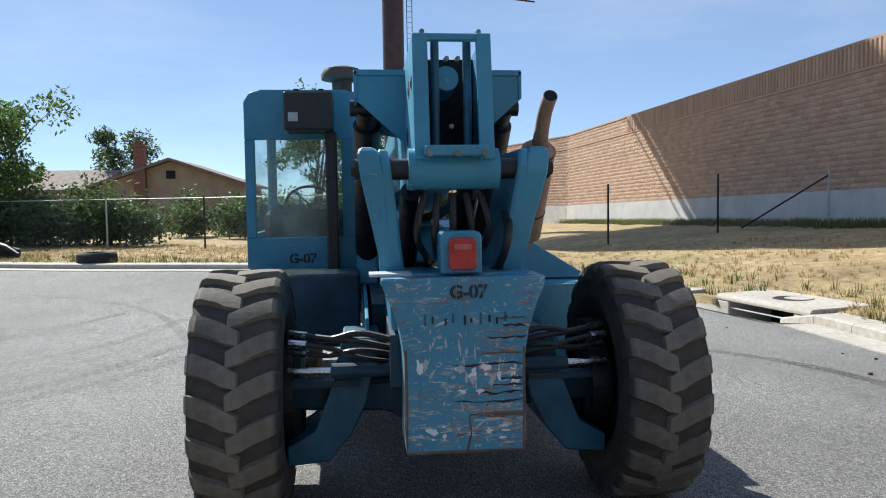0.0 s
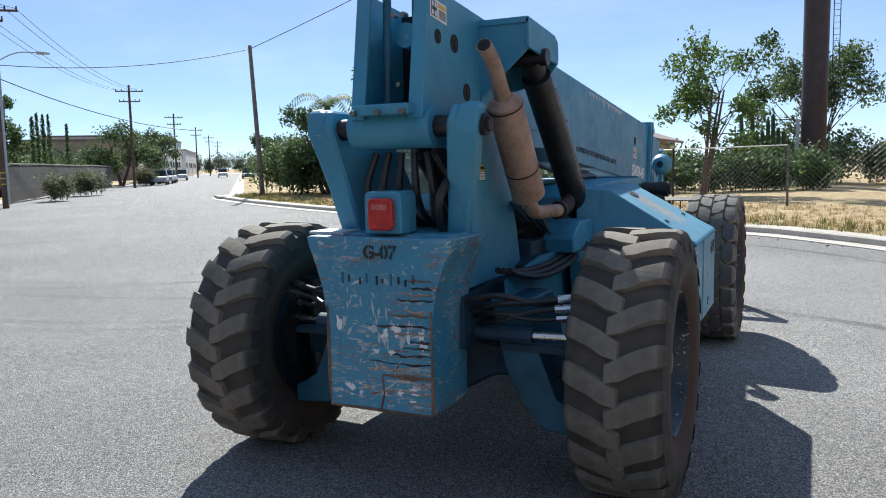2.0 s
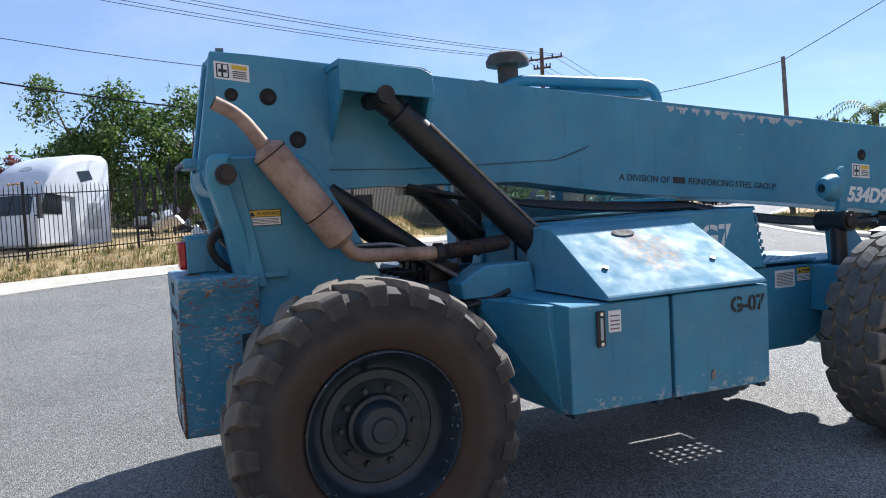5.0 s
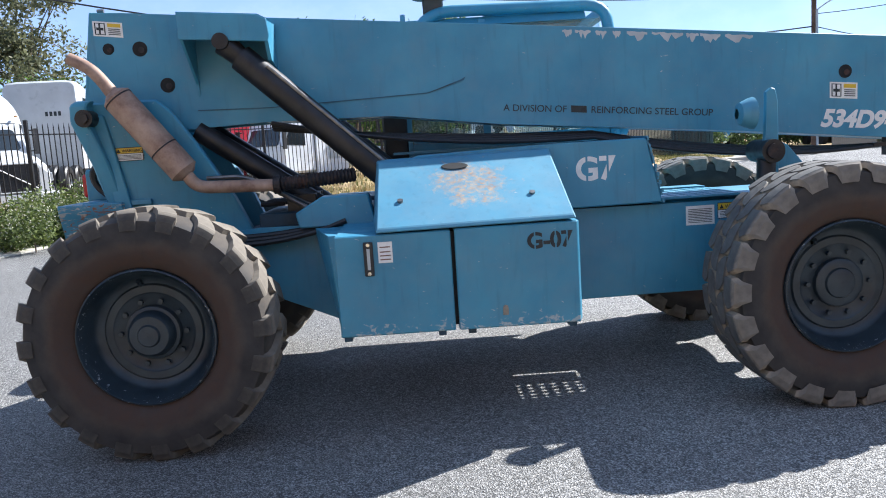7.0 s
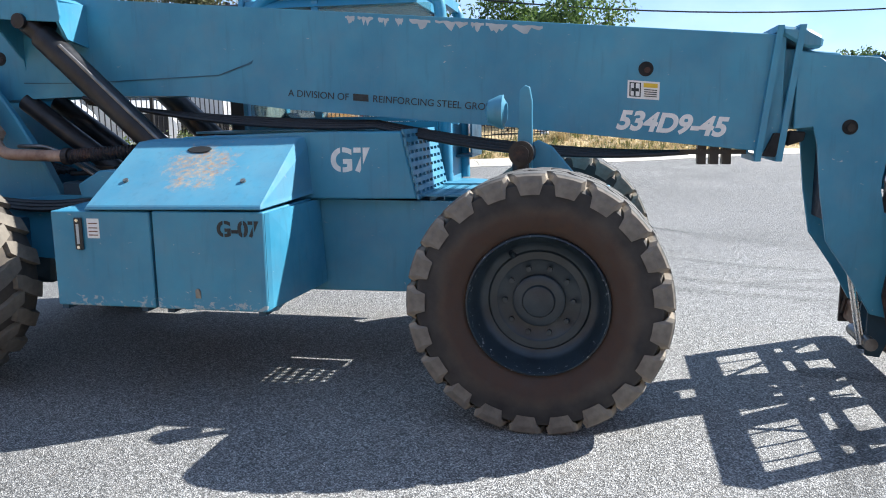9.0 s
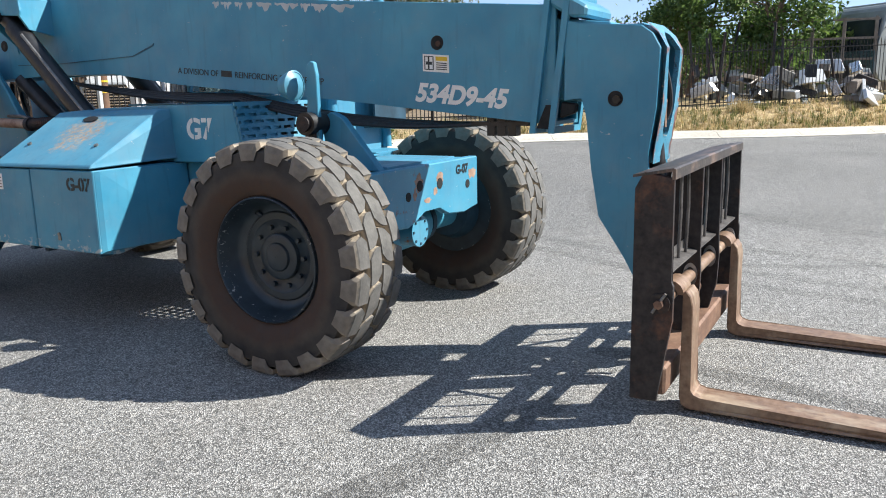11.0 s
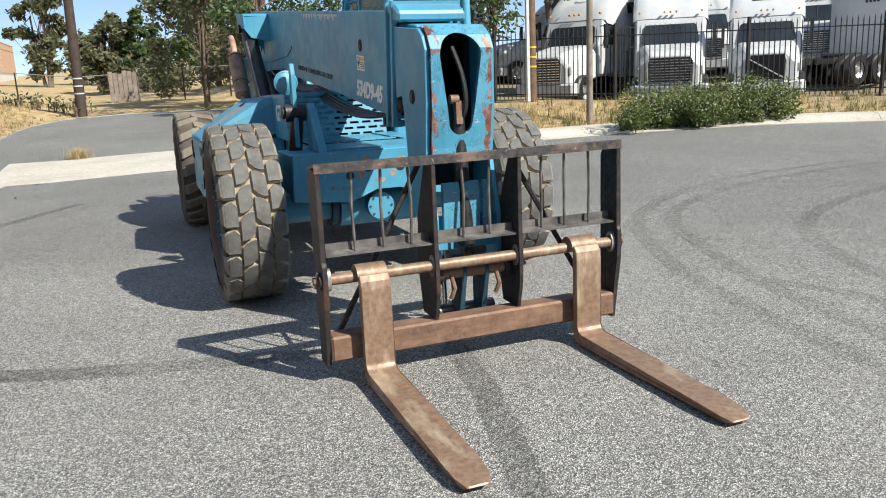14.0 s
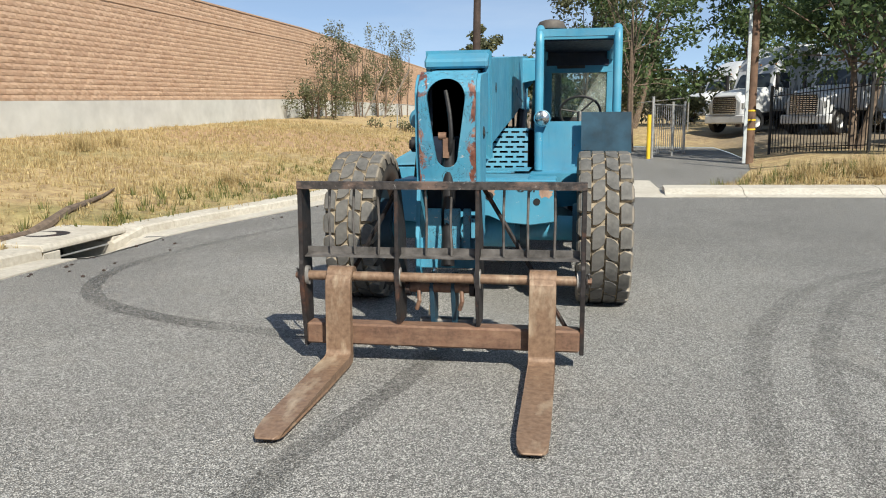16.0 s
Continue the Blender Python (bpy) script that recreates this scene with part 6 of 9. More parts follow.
box(bm, -0.846, 0.926, 5.70, 5.835, 0.125, 0.265)
C("bottom_beam", bm, RUSTY, bevel=0.012)
for x0, x1 in ((-0.84, -0.22), (-0.19, 0.295), (0.325, 0.92)):
    bm = bmesh.new()
    prism(bm, [(5.765, 0.715), (5.765, 0.765), (5.772, 0.765), (5.772, 0.724), (5.835, 0.712), (5.835, 0.704)], x0, x1)
    C("angle_rail", bm, RAIL_STEEL)
bm = bmesh.new()
rod(bm, (-0.85, SHAFT_Y, 0.578), (0.93, SHAFT_Y, 0.578), 0.031, seg=20)
C("fork_shaft", bm, FORK_STEEL, smooth=True)
for x, s in ((-0.876, -1), (0.956, 1)):
    bm = bmesh.new()
    rod(bm, (x - 0.004, SHAFT_Y, 0.578), (x + 0.008 * s + 0.004 * s, SHAFT_Y, 0.578), 0.048, seg=18)
    C("shaft_washer", bm, RUSTY_DARK, smooth=True)
    bm = bmesh.new()
    rod(bm, (x, SHAFT_Y, 0.578), (x + 0.038 * s, SHAFT_Y, 0.578), 0.022, seg=6)
    C("shaft_nut", bm, RUSTY)
    bm = bmesh.new()
    rod(bm, (x + 0.02 * s, SHAFT_Y - 0.03, 0.535), (x + 0.02 * s, SHAFT_Y + 0.03, 0.63), 0.007, seg=6)
    C("cotter_pin", bm, STEEL)
for x in (0.922, 0.31, -0.205, -0.842):
    bm = bmesh.new()
    lathe(bm, [(x - 0.019, 0.033), (x - 0.019, 0.05), (x + 0.019, 0.05), (x + 0.019, 0.033)], 20)
    bm.transform(Matrix.Translation((0, SHAFT_Y, 0.578)) @ Matrix.Diagonal((1, 0.72, 1.25, 1)))
    C("shaft_ring", bm, WORN_STEEL, smooth=True)
rng = random.Random(2)
for x in (0.75, 0.59, 0.44, 0.13, -0.04, -0.37, -0.52, -0.68):
    bm = bmesh.new()
    b_ = rng.uniform(-0.012, 0.012)
    tube(bm, [(x, 5.80, 1.16), (x + b_, 5.805, 0.95), (x + b_ * 0.3, 5.80, 0.72)], 0.0085, 7)
    C("backrest_rod", bm, RAIL_STEEL)
for a, b in (((0.88, 5.68, 0.18), (0.33, 5.68, 1.14)), ((-0.80, 5.68, 0.18), (-0.23, 5.68, 1.14))):
    bm = bmesh.new()
    tube(bm, [a, Vector(a).lerp(Vector(b), 0.5), b], 0.016, 6)
    C("brace", bm)
bm = bmesh.new()
rod(bm, (-0.16, 5.72, 0.50), (0.27, 5.72, 0.50), 0.034, seg=18)
C("mounting_pin", bm, RUSTY, smooth=True)
for x in (-0.16, 0.26):
    bm = bmesh.new()
    rod(bm, (x - 0.015, 5.72, 0.50), (x + 0.015, 5.72, 0.50), 0.055, seg=18)
    C("pin_washer", bm, RUSTY_DARK)
for x in (-0.055, 0.085):
    bm = bmesh.new()
    prism(bm, [(5.56, 0.14), (5.64, 0.13), (5.70, 0.30), (5.76, 0.50), (5.70, 0.60), (5.60, 0.58), (5.56, 0.40)], CX + x - 0.014, CX + x + 0.014)
    C("coupler_lug", bm, PAINT_DARK, bevel=0.004)
for x in (-0.11, 0.17):
    bm = bmesh.new()
    tube(bm, [(CX + x, 5.74, 0.50), (CX + x - 0.01, 5.77, 0.42), (CX + x + 0.01, 5.76, 0.36)], 0.014, 8)
    C("shackle", bm, RUSTY)
bm = bmesh.new()
rod(bm, (CX - 0.17, 5.56, 0.23), (CX + 0.19, 5.56, 0.23), 0.038, seg=16)
C("coupler_pin", bm, STEEL, smooth=True)
bm = bmesh.new()
rod(bm, (CX + 0.10, 5.42, 0.78), (CX + 0.13, 5.52, 0.22), 0.022, seg=12)
C("piston_rod", bm, CHROME, smooth=True)


def fork(xc):
    f = new("fork")
    f.parent = machine
    bm = bmesh.new()
    w = 0.083
    prof = [(5.866, 0.59), (5.882, 0.60), (5.905, 0.57), (5.915, 0.52), (5.915, 0.11), (5.93, 0.085), (5.965, 0.073), (6.5, 0.068), (7.0, 0.058), (7.12, 0.048), (7.165, 0.042), (7.19, 0.036), (7.19, 0.026), (7.165, 0.022), (7.12, 0.021), (6.4, 0.014), (5.91, 0.012), (5.875, 0.03), (5.865, 0.07)]
    prism(bm, prof, xc - w, xc + w)
    for v in bm.verts:
        if v.co.y > 7.0:
            v.co.x = xc + (v.co.x - xc) * (0.55 if v.co.y > 7.18 else 0.82 if v.co.y > 7.15 else 0.97)
    part("blade", bm, FORK_STEEL, bevel=0.006).parent = f
    bm = bmesh.new()
    loft(bm, [[(x, SHAFT_Y + r * math.cos(a), 0.578 + r * math.sin(a)) for a, r in [(math.pi * (1.15 * i / 10), 0.066) for i in range(11)] + [(math.pi * (1.15 * i / 10), 0.034) for i in range(10, -1, -1)]] for x in (xc - w, xc + w)])
    part("hook", bm, FORK_STEEL, smooth=True).parent = f
    return f


fork(0.685)
fork(-0.615)

# cab
cab = new("cab")
cab.parent = machine
tagged(cab, label="blue operator cab with tubular frame and worn windows")
K = lambda name, bm, mat=PAINT, **kw: setattr(part(name, bm, mat, **kw), "parent", cab)
X0, X1, Y0, Y1 = -1.235, -0.43, 1.40, 2.90
bm = bmesh.new()
box(bm, X0, X1, Y0, Y0 + 0.03, 0.86, 1.42)
K("rear_panel", bm, bevel=0.006)
bm = bmesh.new()
prism(bm, [(X0, 2.12), (X1, 2.12), (X1, 2.40), (X1 - 0.03, 2.455), (X1 - 0.09, 2.475), (X0 + 0.12, 2.475), (X0 + 0.04, 2.45), (X0, 2.39)], Y0, Y0 + 0.035, "y")
K("rear_header", bm, bevel=0.005)
for a, b in ((X0, X0 + 0.07), (X1 - 0.12, X1)):
    bm = bmesh.new()
    box(bm, a, b, Y0, Y0 + 0.035, 1.42, 2.12)
    K("rear_post", bm, bevel=0.005)
bm = bmesh.new()
box(bm, X0 + 0.06, X1 - 0.11, Y0 + 0.012, Y0 + 0.018, 1.41, 2.13)
K("rear_window", bm, GLASS)
bm = bmesh.new()
box(bm, X0 + 0.002, X0 + 0.03, Y0 + 0.034, Y1 - 0.034, 0.70, 1.44)
K("side_panel", bm)
bm = bmesh.new()
box(bm, X1 - 0.03, X1 - 0.002, Y0 + 0.037, Y1 - 0.034, 0.90, 1.548)
K("inner_side_panel", bm)
bm = bmesh.new()
box(bm, X0, X1, Y1 - 0.03, Y1, 1.02, 1.57)
K("front_panel", bm, PAINT_LID)
bm = bmesh.new()
box(bm, X0 + 0.034, X1 - 0.034, Y0 + 0.034, Y1 - 0.034, 0.84, 0.88)
K("cab_floor", bm, PAINT_DARK)
bm = bmesh.new()
prism(bm, [(X0 + 0.002, 2.36), (X0 + 0.05, 2.42), (X1 - 0.05, 2.42), (X1 - 0.002, 2.36)], Y0 + 0.04, 2.72, "y")
K("roof", bm)
# added navy panels put the shade under the roof into colour
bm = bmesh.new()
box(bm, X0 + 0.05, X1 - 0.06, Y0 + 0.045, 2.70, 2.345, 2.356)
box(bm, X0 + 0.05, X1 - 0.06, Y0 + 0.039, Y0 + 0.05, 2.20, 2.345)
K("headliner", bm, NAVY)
for x in (X0 + 0.035, X1 - 0.035):
    bm = bmesh.new()
    tube(bm, bend([(x, Y1 + 0.02, 1.10), (x, Y1 - 0.02, 2.455), (x, Y0 + 0.22, 2.47), (x, Y0 + 0.06, 2.28)], 0.16), 0.042, 14)
    K("frame_tube", bm, smooth=True)
bm = bmesh.new()
box(bm, X0 + 0.03, X1 - 0.03, Y1 - 0.075, Y1 - 0.015, 2.37, 2.44)
K("front_header", bm, PAINT_LID)
bm = bmesh.new()
for i in range(6):
    x = X0 + 0.14 + i * 0.10
    box(bm, x, x + 0.06, 2.05, 2.65, 2.425, 2.435)
box(bm, X0 + 0.05, X1 - 0.05, 2.0, 2.05, 2.42, 2.44)
K("roof_guard", bm)
bm = bmesh.new()
box(bm, X1 - 0.055, X1 - 0.015, 1.95, 2.0, 1.55, 2.40)
box(bm, X1 - 0.04, X1 - 0.005, Y0 + 0.04, Y1 - 0.035, 1.55, 1.585)
K("side_window_post", bm)
bm = bmesh.new()
box(bm, X1 - 0.032, X1 - 0.026, Y0 + 0.05, Y1 - 0.08, 1.58, 2.36)
K("side_window", bm, GLASS)
bm = bmesh.new()
box(bm, X0 + 0.10, X1 - 0.10, 1.62, 1.72, 1.02, 1.62)
box(bm, X0 + 0.10, X1 - 0.10, 1.66, 2.12, 1.02, 1.16)
K("seat", bm, PLASTIC, bevel=0.04)
bm = bmesh.new()
tube(bm, [(-0.86 + 0.20 * math.cos(a * math.pi / 12), 2.60 + 0.07 * math.sin(a * math.pi / 12), 1.66 + 0.155 * math.sin(a * math.pi / 12)) for a in range(25)], 0.013, 8)
for a in (0.2, 2.3, 4.4):
    rod(bm, (-0.86, 2.60, 1.66), (-0.86 + 0.20 * math.cos(a), 2.60 + 0.07 * math.sin(a), 1.66 + 0.155 * math.sin(a)), 0.009, seg=6)
rod(bm, (-0.86, 2.60, 1.66), (-0.86, 2.75, 1.2), 0.03, seg=10)
K("steering_wheel", bm, PLASTIC)
bm = bmesh.new()
box(bm, X0 + 0.05, X1 - 0.05, 2.72, 2.88, 1.30, 1.56)
K("dashboard", bm, PLASTIC, bevel=0.02)
bm = bmesh.new()
box(bm, -0.93, -0.60, 1.10, 1.44, 2.16, 2.425)
K("heater_box", bm, PLASTIC, bevel=0.012)
for x in (-0.85, -0.68):
    bm = bmesh.new()
    rod(bm, (x, 1.2, 2.42), (x, 1.2, 2.45), 0.02, seg=8)
    K("bolt", bm, PLASTIC)
bm = bmesh.new()
box(bm, -0.90, -0.835, 1.098, 1.10, 2.22, 2.28)
K("label_plate", bm, GREY_PAINT)
bm = bmesh.new()
box(bm, -0.66, -0.58, 1.22, 1.40, 0.95, 2.16)
K("duct", bm, PLASTIC, bevel=0.01)
hl = new("headlamp")
hl.parent = cab
bm = bmesh.new()
lathe(bm, [(2.92, 0.03), (2.95, 0.07), (3.0, 0.08), (3.005, 0.07)], 24, "y")
bm.transform(Matrix.Translation((-0.50, 0, 1.60)))
part("housing", bm, PAINT_LID, smooth=True).parent = cab
bm = bmesh.new()
lathe(bm, [(3.0, 0.07), (3.02, 0.04), (3.023, 0.001)], 24, "y")
bm.transform(Matrix.Translation((-0.50, 0, 1.60)))
part("lens", bm, CHROME, smooth=True).parent = cab
bpy.data.objects.remove(hl)
bm = bmesh.new()
prism(bm, [(-0.87, 1.655), (-1.33, 1.655), (-1.34, 1.27), (-0.87, 1.30)], 3.02, 3.035, "y")
K("fender_plate", bm, PAINT_DARK)
bm = bmesh.new()
box(bm, -1.30, -0.90, 2.88, 3.03, 1.27, 1.29)
K("fender_shelf", bm, PAINT_DARK)
write("G-07", 0.095, BLACK_INK, cab, facing_back(-0.94, 1.235, Y0 - 0.002), bold=0.003, stencil=0.006)
bm = bmesh.new()
loft(bm, [[(-0.40, 2.86, 1.09), (-0.40, 3.40, 1.09), (-1.1, 3.10, 1.09), (-1.2, 2.86, 1.09)], [(-0.40, 2.86, 0.76), (-0.40, 3.40, 0.76), (-1.1, 3.05, 0.80), (-1.2, 2.86, 0.80)]])
K("front_step", bm, PAINT)
# air intake mushroom
bm = bmesh.new()
lathe(bm, [(2.38, 0.07), (2.575, 0.075), (2.58, 0.152), (2.615, 0.156), (2.66, 0.13), (2.68, 0.07), (2.685, 0.001)], 28, "z")
bm.transform(Matrix.Translation((-0.54, 1.64, 0)))
P("air_intake", bm, CAP_GREY, "dusty grey-brown air pre-cleaner", smooth=True)
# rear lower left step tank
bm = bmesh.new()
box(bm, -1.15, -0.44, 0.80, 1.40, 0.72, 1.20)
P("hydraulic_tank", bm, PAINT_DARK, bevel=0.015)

# ---- tyre marks ----
skid([(0.58, 9.6), (0.55, 7.7), (0.42, 7.0), (0.22, 6.2), (0.08, 5.2)], 0.16)
skid([(0.9, 5.3), (1.4, 5.16), (2.29, 4.85), (3.3, 4.27), (3.97, 3.6), (4.4, 2.55), (4.4, 1.09), (3.7, -1.3), (2.6, -3.0)], 0.20)
for shift in (0.0, 0.42):
    skid([(-1.5 - shift, 8.6), (-1.72 - shift, 7.0), (-2.0 - shift, 5.4), (-2.35 - shift, 4.3 + shift * 0.3), (-3.1 - shift * 0.6, 2.9 + shift * 0.6), (-4.3, 1.9 + shift), (-6.0, 1.2 + shift), (-8.5, 1.0 + shift)], 0.17, mat=SKID_FAINT)
    skid([(-4.0, 8.0), (-5.0 - shift * 0.5, 5.5), (-7.5, 3.8 - shift), (-11.0, 3.5 - shift), (-13.6 - shift, 5.2), (-13.0, 8.2 + shift), (-9.5, 10.2 + shift), (-5.6, 10.6 + shift)], 0.15, mat=SKID_FAINT)
skid([(-2.9, 7.6), (-3.3, 5.6), (-4.2, 4.1), (-5.9, 3.2), (-8.7, 2.7), (-12.0, 3.2)], 0.17, mat=SKID_FAINT)
skid([(-2.5, 5.4), (-3.8, 8.4), (-6.4, 11.0), (-10.0, 12.6)], 0.14, mat=SKID_FAINT)
skid([(4.6, 7.2), (4.0, 8.6), (2.4, 10.8), (0.0, 12.6)], 0.16)

# scraps on the road near the kerb
bm = bmesh.new()
rng = random.Random(31)
for i in range(80):
    t = rng.choice(east[:60])
    x, y = t[0] - rng.uniform(0.2, 1.2) - 0.3, t[1] + rng.uniform(-0.4, 0.4)
    s = rng.uniform(0.008, 0.03)
    if inside(x, y, OUTLINE):
        bmesh.ops.create_icosphere(bm, subdivisions=1, radius=s, matrix=Matrix.Translation((x, y, road_z(x, y) + s * 0.4)) @ Matrix.Diagonal((1, rng.uniform(0.6, 1.6), 0.6, 1)))
tagged(part("gravel", bm, WOOD_DARK), label="dark grit and dry bits along the gutter", category="gravel", kind="stuff")


# ---- boundary wall ----
wall = tagged(new("wall_east"), kind="structure", label="tall brown split-face block wall on a pale concrete base")
WALL_YS = [-140, -120, -98, -75, -58, -42, -27, -12, 3, 18, 33, 48, 59, 70]
for y0, y1 in zip(WALL_YS, WALL_YS[1:]):
    for name, z0, z1, out, mat in (("wall_base", -0.6, 1.2, 0.05, WALL_BASE), ("wall_core", 1.2, 5.9, -0.02, MORTAR), ("string_course", 5.0, 5.09, 0.045, BLOCK), ("coping", 5.9, 5.98, 0.05, BLOCK)):
        bm = bmesh.new()
        rows = []
        for y in (y0, y1):
            f, x = wall_foot(y), wall_x(y)
            rows.append([(x - out, y, f + z0), (x + 0.3, y, f + z0), (x + 0.3, y, f + z1), (x - out, y, f + z1)])
        loft(bm, rows)
        part(name, bm, mat, wall)


# ---- plants ----
def leaf_cloud(bm, centre, radius, count, size, rng, squash=1.0, droop=0.0):
    """Loose leaves through a lumpy volume, denser towards the shell."""
    c = Vector(centre)
    for _ in range(count):
        d = Vector((rng.gauss(0, 1), rng.gauss(0, 1), rng.gauss(0, 1))).normalized()
        lump = 0.72 + 0.45 * noise.noise(d * 1.9 + c * 0.7)
        r = radius * lump * (rng.random() ** 0.45)
        p = c + Vector((d.x * r, d.y * r, d.z * r * squash - droop * rng.random()))
        n = Vector((rng.gauss(0, 1), rng.gauss(0, 1), rng.gauss(0, 1) + 0.5)).normalized()
        u = n.orthogonal().normalized()
        u.rotate(Matrix.Rotation(rng.uniform(0, 6.28), 3, n))
        w = n.cross(u)
        s = size * rng.uniform(0.6, 1.4)
        q = [p - u * s * 0.9, p - w * s * 0.42, p + u * s * 0.9, p + w * s * 0.42]
        bm.faces.new([bm.verts.new(v) for v in q])


def tree(at, height, spread, leaf, label, seed, clumps=16, density=130, size=0.14, trunk=0.16, low=0.35, stems=1, squash=0.8, droop=0.0):
    rng = random.Random(seed)
    z0 = verge_z(at[0], at[1])
    t = thing("tree", label, "tree", (at[0], at[1], z0))
    m = t.matrix_basis
    tips = []
    bm = bmesh.new()
    for s in range(stems):
        a = rng.uniform(0, 6.28)
        lean = 0.12 * spread if stems == 1 else 0.4 * spread
        top = Vector((math.cos(a) * lean, math.sin(a) * lean, height * 0.62))
        foot = Vector((math.cos(a) * 0.12 * (stems - 1), math.sin(a) * 0.12 * (stems - 1), -0.15))
        tube(bm, [foot, foot.lerp(top, 0.35) + Vector((rng.uniform(-0.1, 0.1), rng.uniform(-0.1, 0.1), 0)), top], [trunk, trunk * 0.75, trunk * 0.35], 9)
        per = max(3, clumps // stems)
        for i in range(per):
            f = rng.uniform(0.12 if low < 0.2 else 0.42, 1.0)
            b = foot.lerp(top, f)
            ang = rng.uniform(0, 6.28)
            r = spread * rng.uniform(0.35, 1.0) * (1.15 - 0.45 * f)
            zt = height * (low + (1 - low) * rng.random() ** 0.8) - 0.1 * height
            e = Vector((b.x + math.cos(ang) * r, b.y + math.sin(ang) * r, max(zt, b.z * (0.7 if low < 0.2 else 0.9))))
            tube(bm, [b, b.lerp(e, 0.5) + Vector((0, 0, 0.15)), e], [trunk * 0.3, trunk * 0.18, trunk * 0.08], 6)
            tips.append(e)
    bm.transform(m)
    part("trunk", bm, BARK, t, smooth=True)
    bm = bmesh.new()
    for e in tips:
        leaf_cloud(bm, e, spread * rng.uniform(0.30, 0.48), density, size, rng, squash, droop)
    bm.transform(m)
    part("crown", bm, leaf, t)
    return t


def bush_row(name, line, height, wide, leaf, label, seed, per=70, size=0.16, flowers=0, category="hedge"):
    """A row of leafy clumps on short stems along a line."""
    rng = random.Random(seed)
    t = thing(name, label, category, (line[0][0], line[0][1], verge_z(*line[0])))
    bm, fl, st = bmesh.new(), bmesh.new(), bmesh.new()
    pts = smooth_line(line, wide * 0.45)
    for x, y in pts:
        for _ in range(6 if flowers else 3):
            px, py = x + rng.uniform(-0.5, 0.5) * wide, y + rng.uniform(-0.5, 0.5) * wide
            z = verge_z(px, py)
            h = height * rng.uniform(0.6, 1.1)
            leaf_cloud(bm, (px, py, z + h * 0.50), h * 0.56, per, size, rng, 1.15)
            tube(st, [(px, py, z - 0.1), (px, py, z + h * (0.2 if flowers else 0.5))], 0.015 if flowers else 0.03, 5)
            if flowers:
                # leaves reach down to the ground, blossoms sit on the outside
                leaf_cloud(bm, (px, py, z + h * 0.22), h * 0.50, per, size, rng, 0.6)
                leaf_cloud(fl, (px, py, z + h * 0.45), h * 0.66, flowers, size * 0.5, rng, 1.0)
    part("foliage", bm, leaf, t)
    tagged(part("woody_base", st, BARK, t), kind="stuff")
    if flowers:
        part("blossom", fl, FLOWER, t)
    else:
        fl.free()
    return t


def tufts(name, label, mat, seed, count, where, h0, h1, blades=9):
    """Grass blades in tufts; where(rng) gives x and y."""
    rng = random.Random(seed)
    bm = bmesh.new()
    for _ in range(count):
        x, y = where(rng)
        if inside(x, y, OUTLINE):
            continue
        z = verge_z(x, y) - 0.01
        for _ in range(blades):
            a, l = rng.uniform(0, 6.28), rng.uniform(h0, h1)
            dx, dy = math.cos(a), math.sin(a)
            r = rng.uniform(0, 0.10)
            bx, by = x + dx * r, y + dy * r
            w = 0.006 + 0.010 * rng.random()
            k1 = rng.uniform(0.1, 0.6) * l
            v = [bm.verts.new(p) for p in ((bx - dy * w, by + dx * w, z), (bx + dy * w, by - dx * w, z), (bx + dx * k1 + dy * w * 0.4, by + dy * k1 - dx * w * 0.4, z + l))]
            bm.faces.new(v)
    return tagged(part(name, bm, mat), label=label, category="grass", kind="stuff")


def along(line, near, far):
    def pick(rng):
        i = rng.randrange(len(line) - 1)
        a, b = Vector(line[i]), Vector(line[i + 1])
        t = (b - a).normalized()
        d = near + (far - near) * rng.random() ** 1.6
        p = a.lerp(b, rng.random())
        return p.x + t.y * d, p.y - t.x * d
    return pick


east_near = [p for p in east if p[0] > -32 and p[1] < 40]
west_near = [p for p in west if p[0] > -34]
tufts("dry_grass", "dry straw-coloured grass on the bank", STRAW, 11, 9000, along(east_near, 0.4, 9.0), 0.03, 0.12)
tufts("dry_grass", "dry straw-coloured grass at the fence", STRAW, 12, 4200, along(west_near, 0.95, 4.2), 0.05, 0.2)
tufts("weeds", "green weeds along the kerb", WEED, 13, 900, along(east_near, 0.35, 2.2), 0.06, 0.25, 12)
tufts("weeds", "low green weeds at the fence", WEED, 14, 900, along(west_near, 1.0, 4.5), 0.08, 0.35, 12)
tufts("weeds", "green weeds at the foot of the block wall", WEED, 19, 1500, lambda r: (lambda y: (wall_x(y) - 0.25 - 1.5 * r.random() ** 2, y))(r.uniform(16, 46)), 0.08, 0.35, 12)
tufts("weeds", "weeds beside the driveway", WEED, 15, 170, lambda r: (r.uniform(5.0, 7.4), r.uniform(-26, -8)), 0.05, 0.2, 14)
tufts("dry_grass", "tall dry grass on the slope below the wall", STRAW, 16, 5200, lambda r: (r.uniform(5.5, 16.5), r.uniform(-34, -3)), 0.05, 0.2)
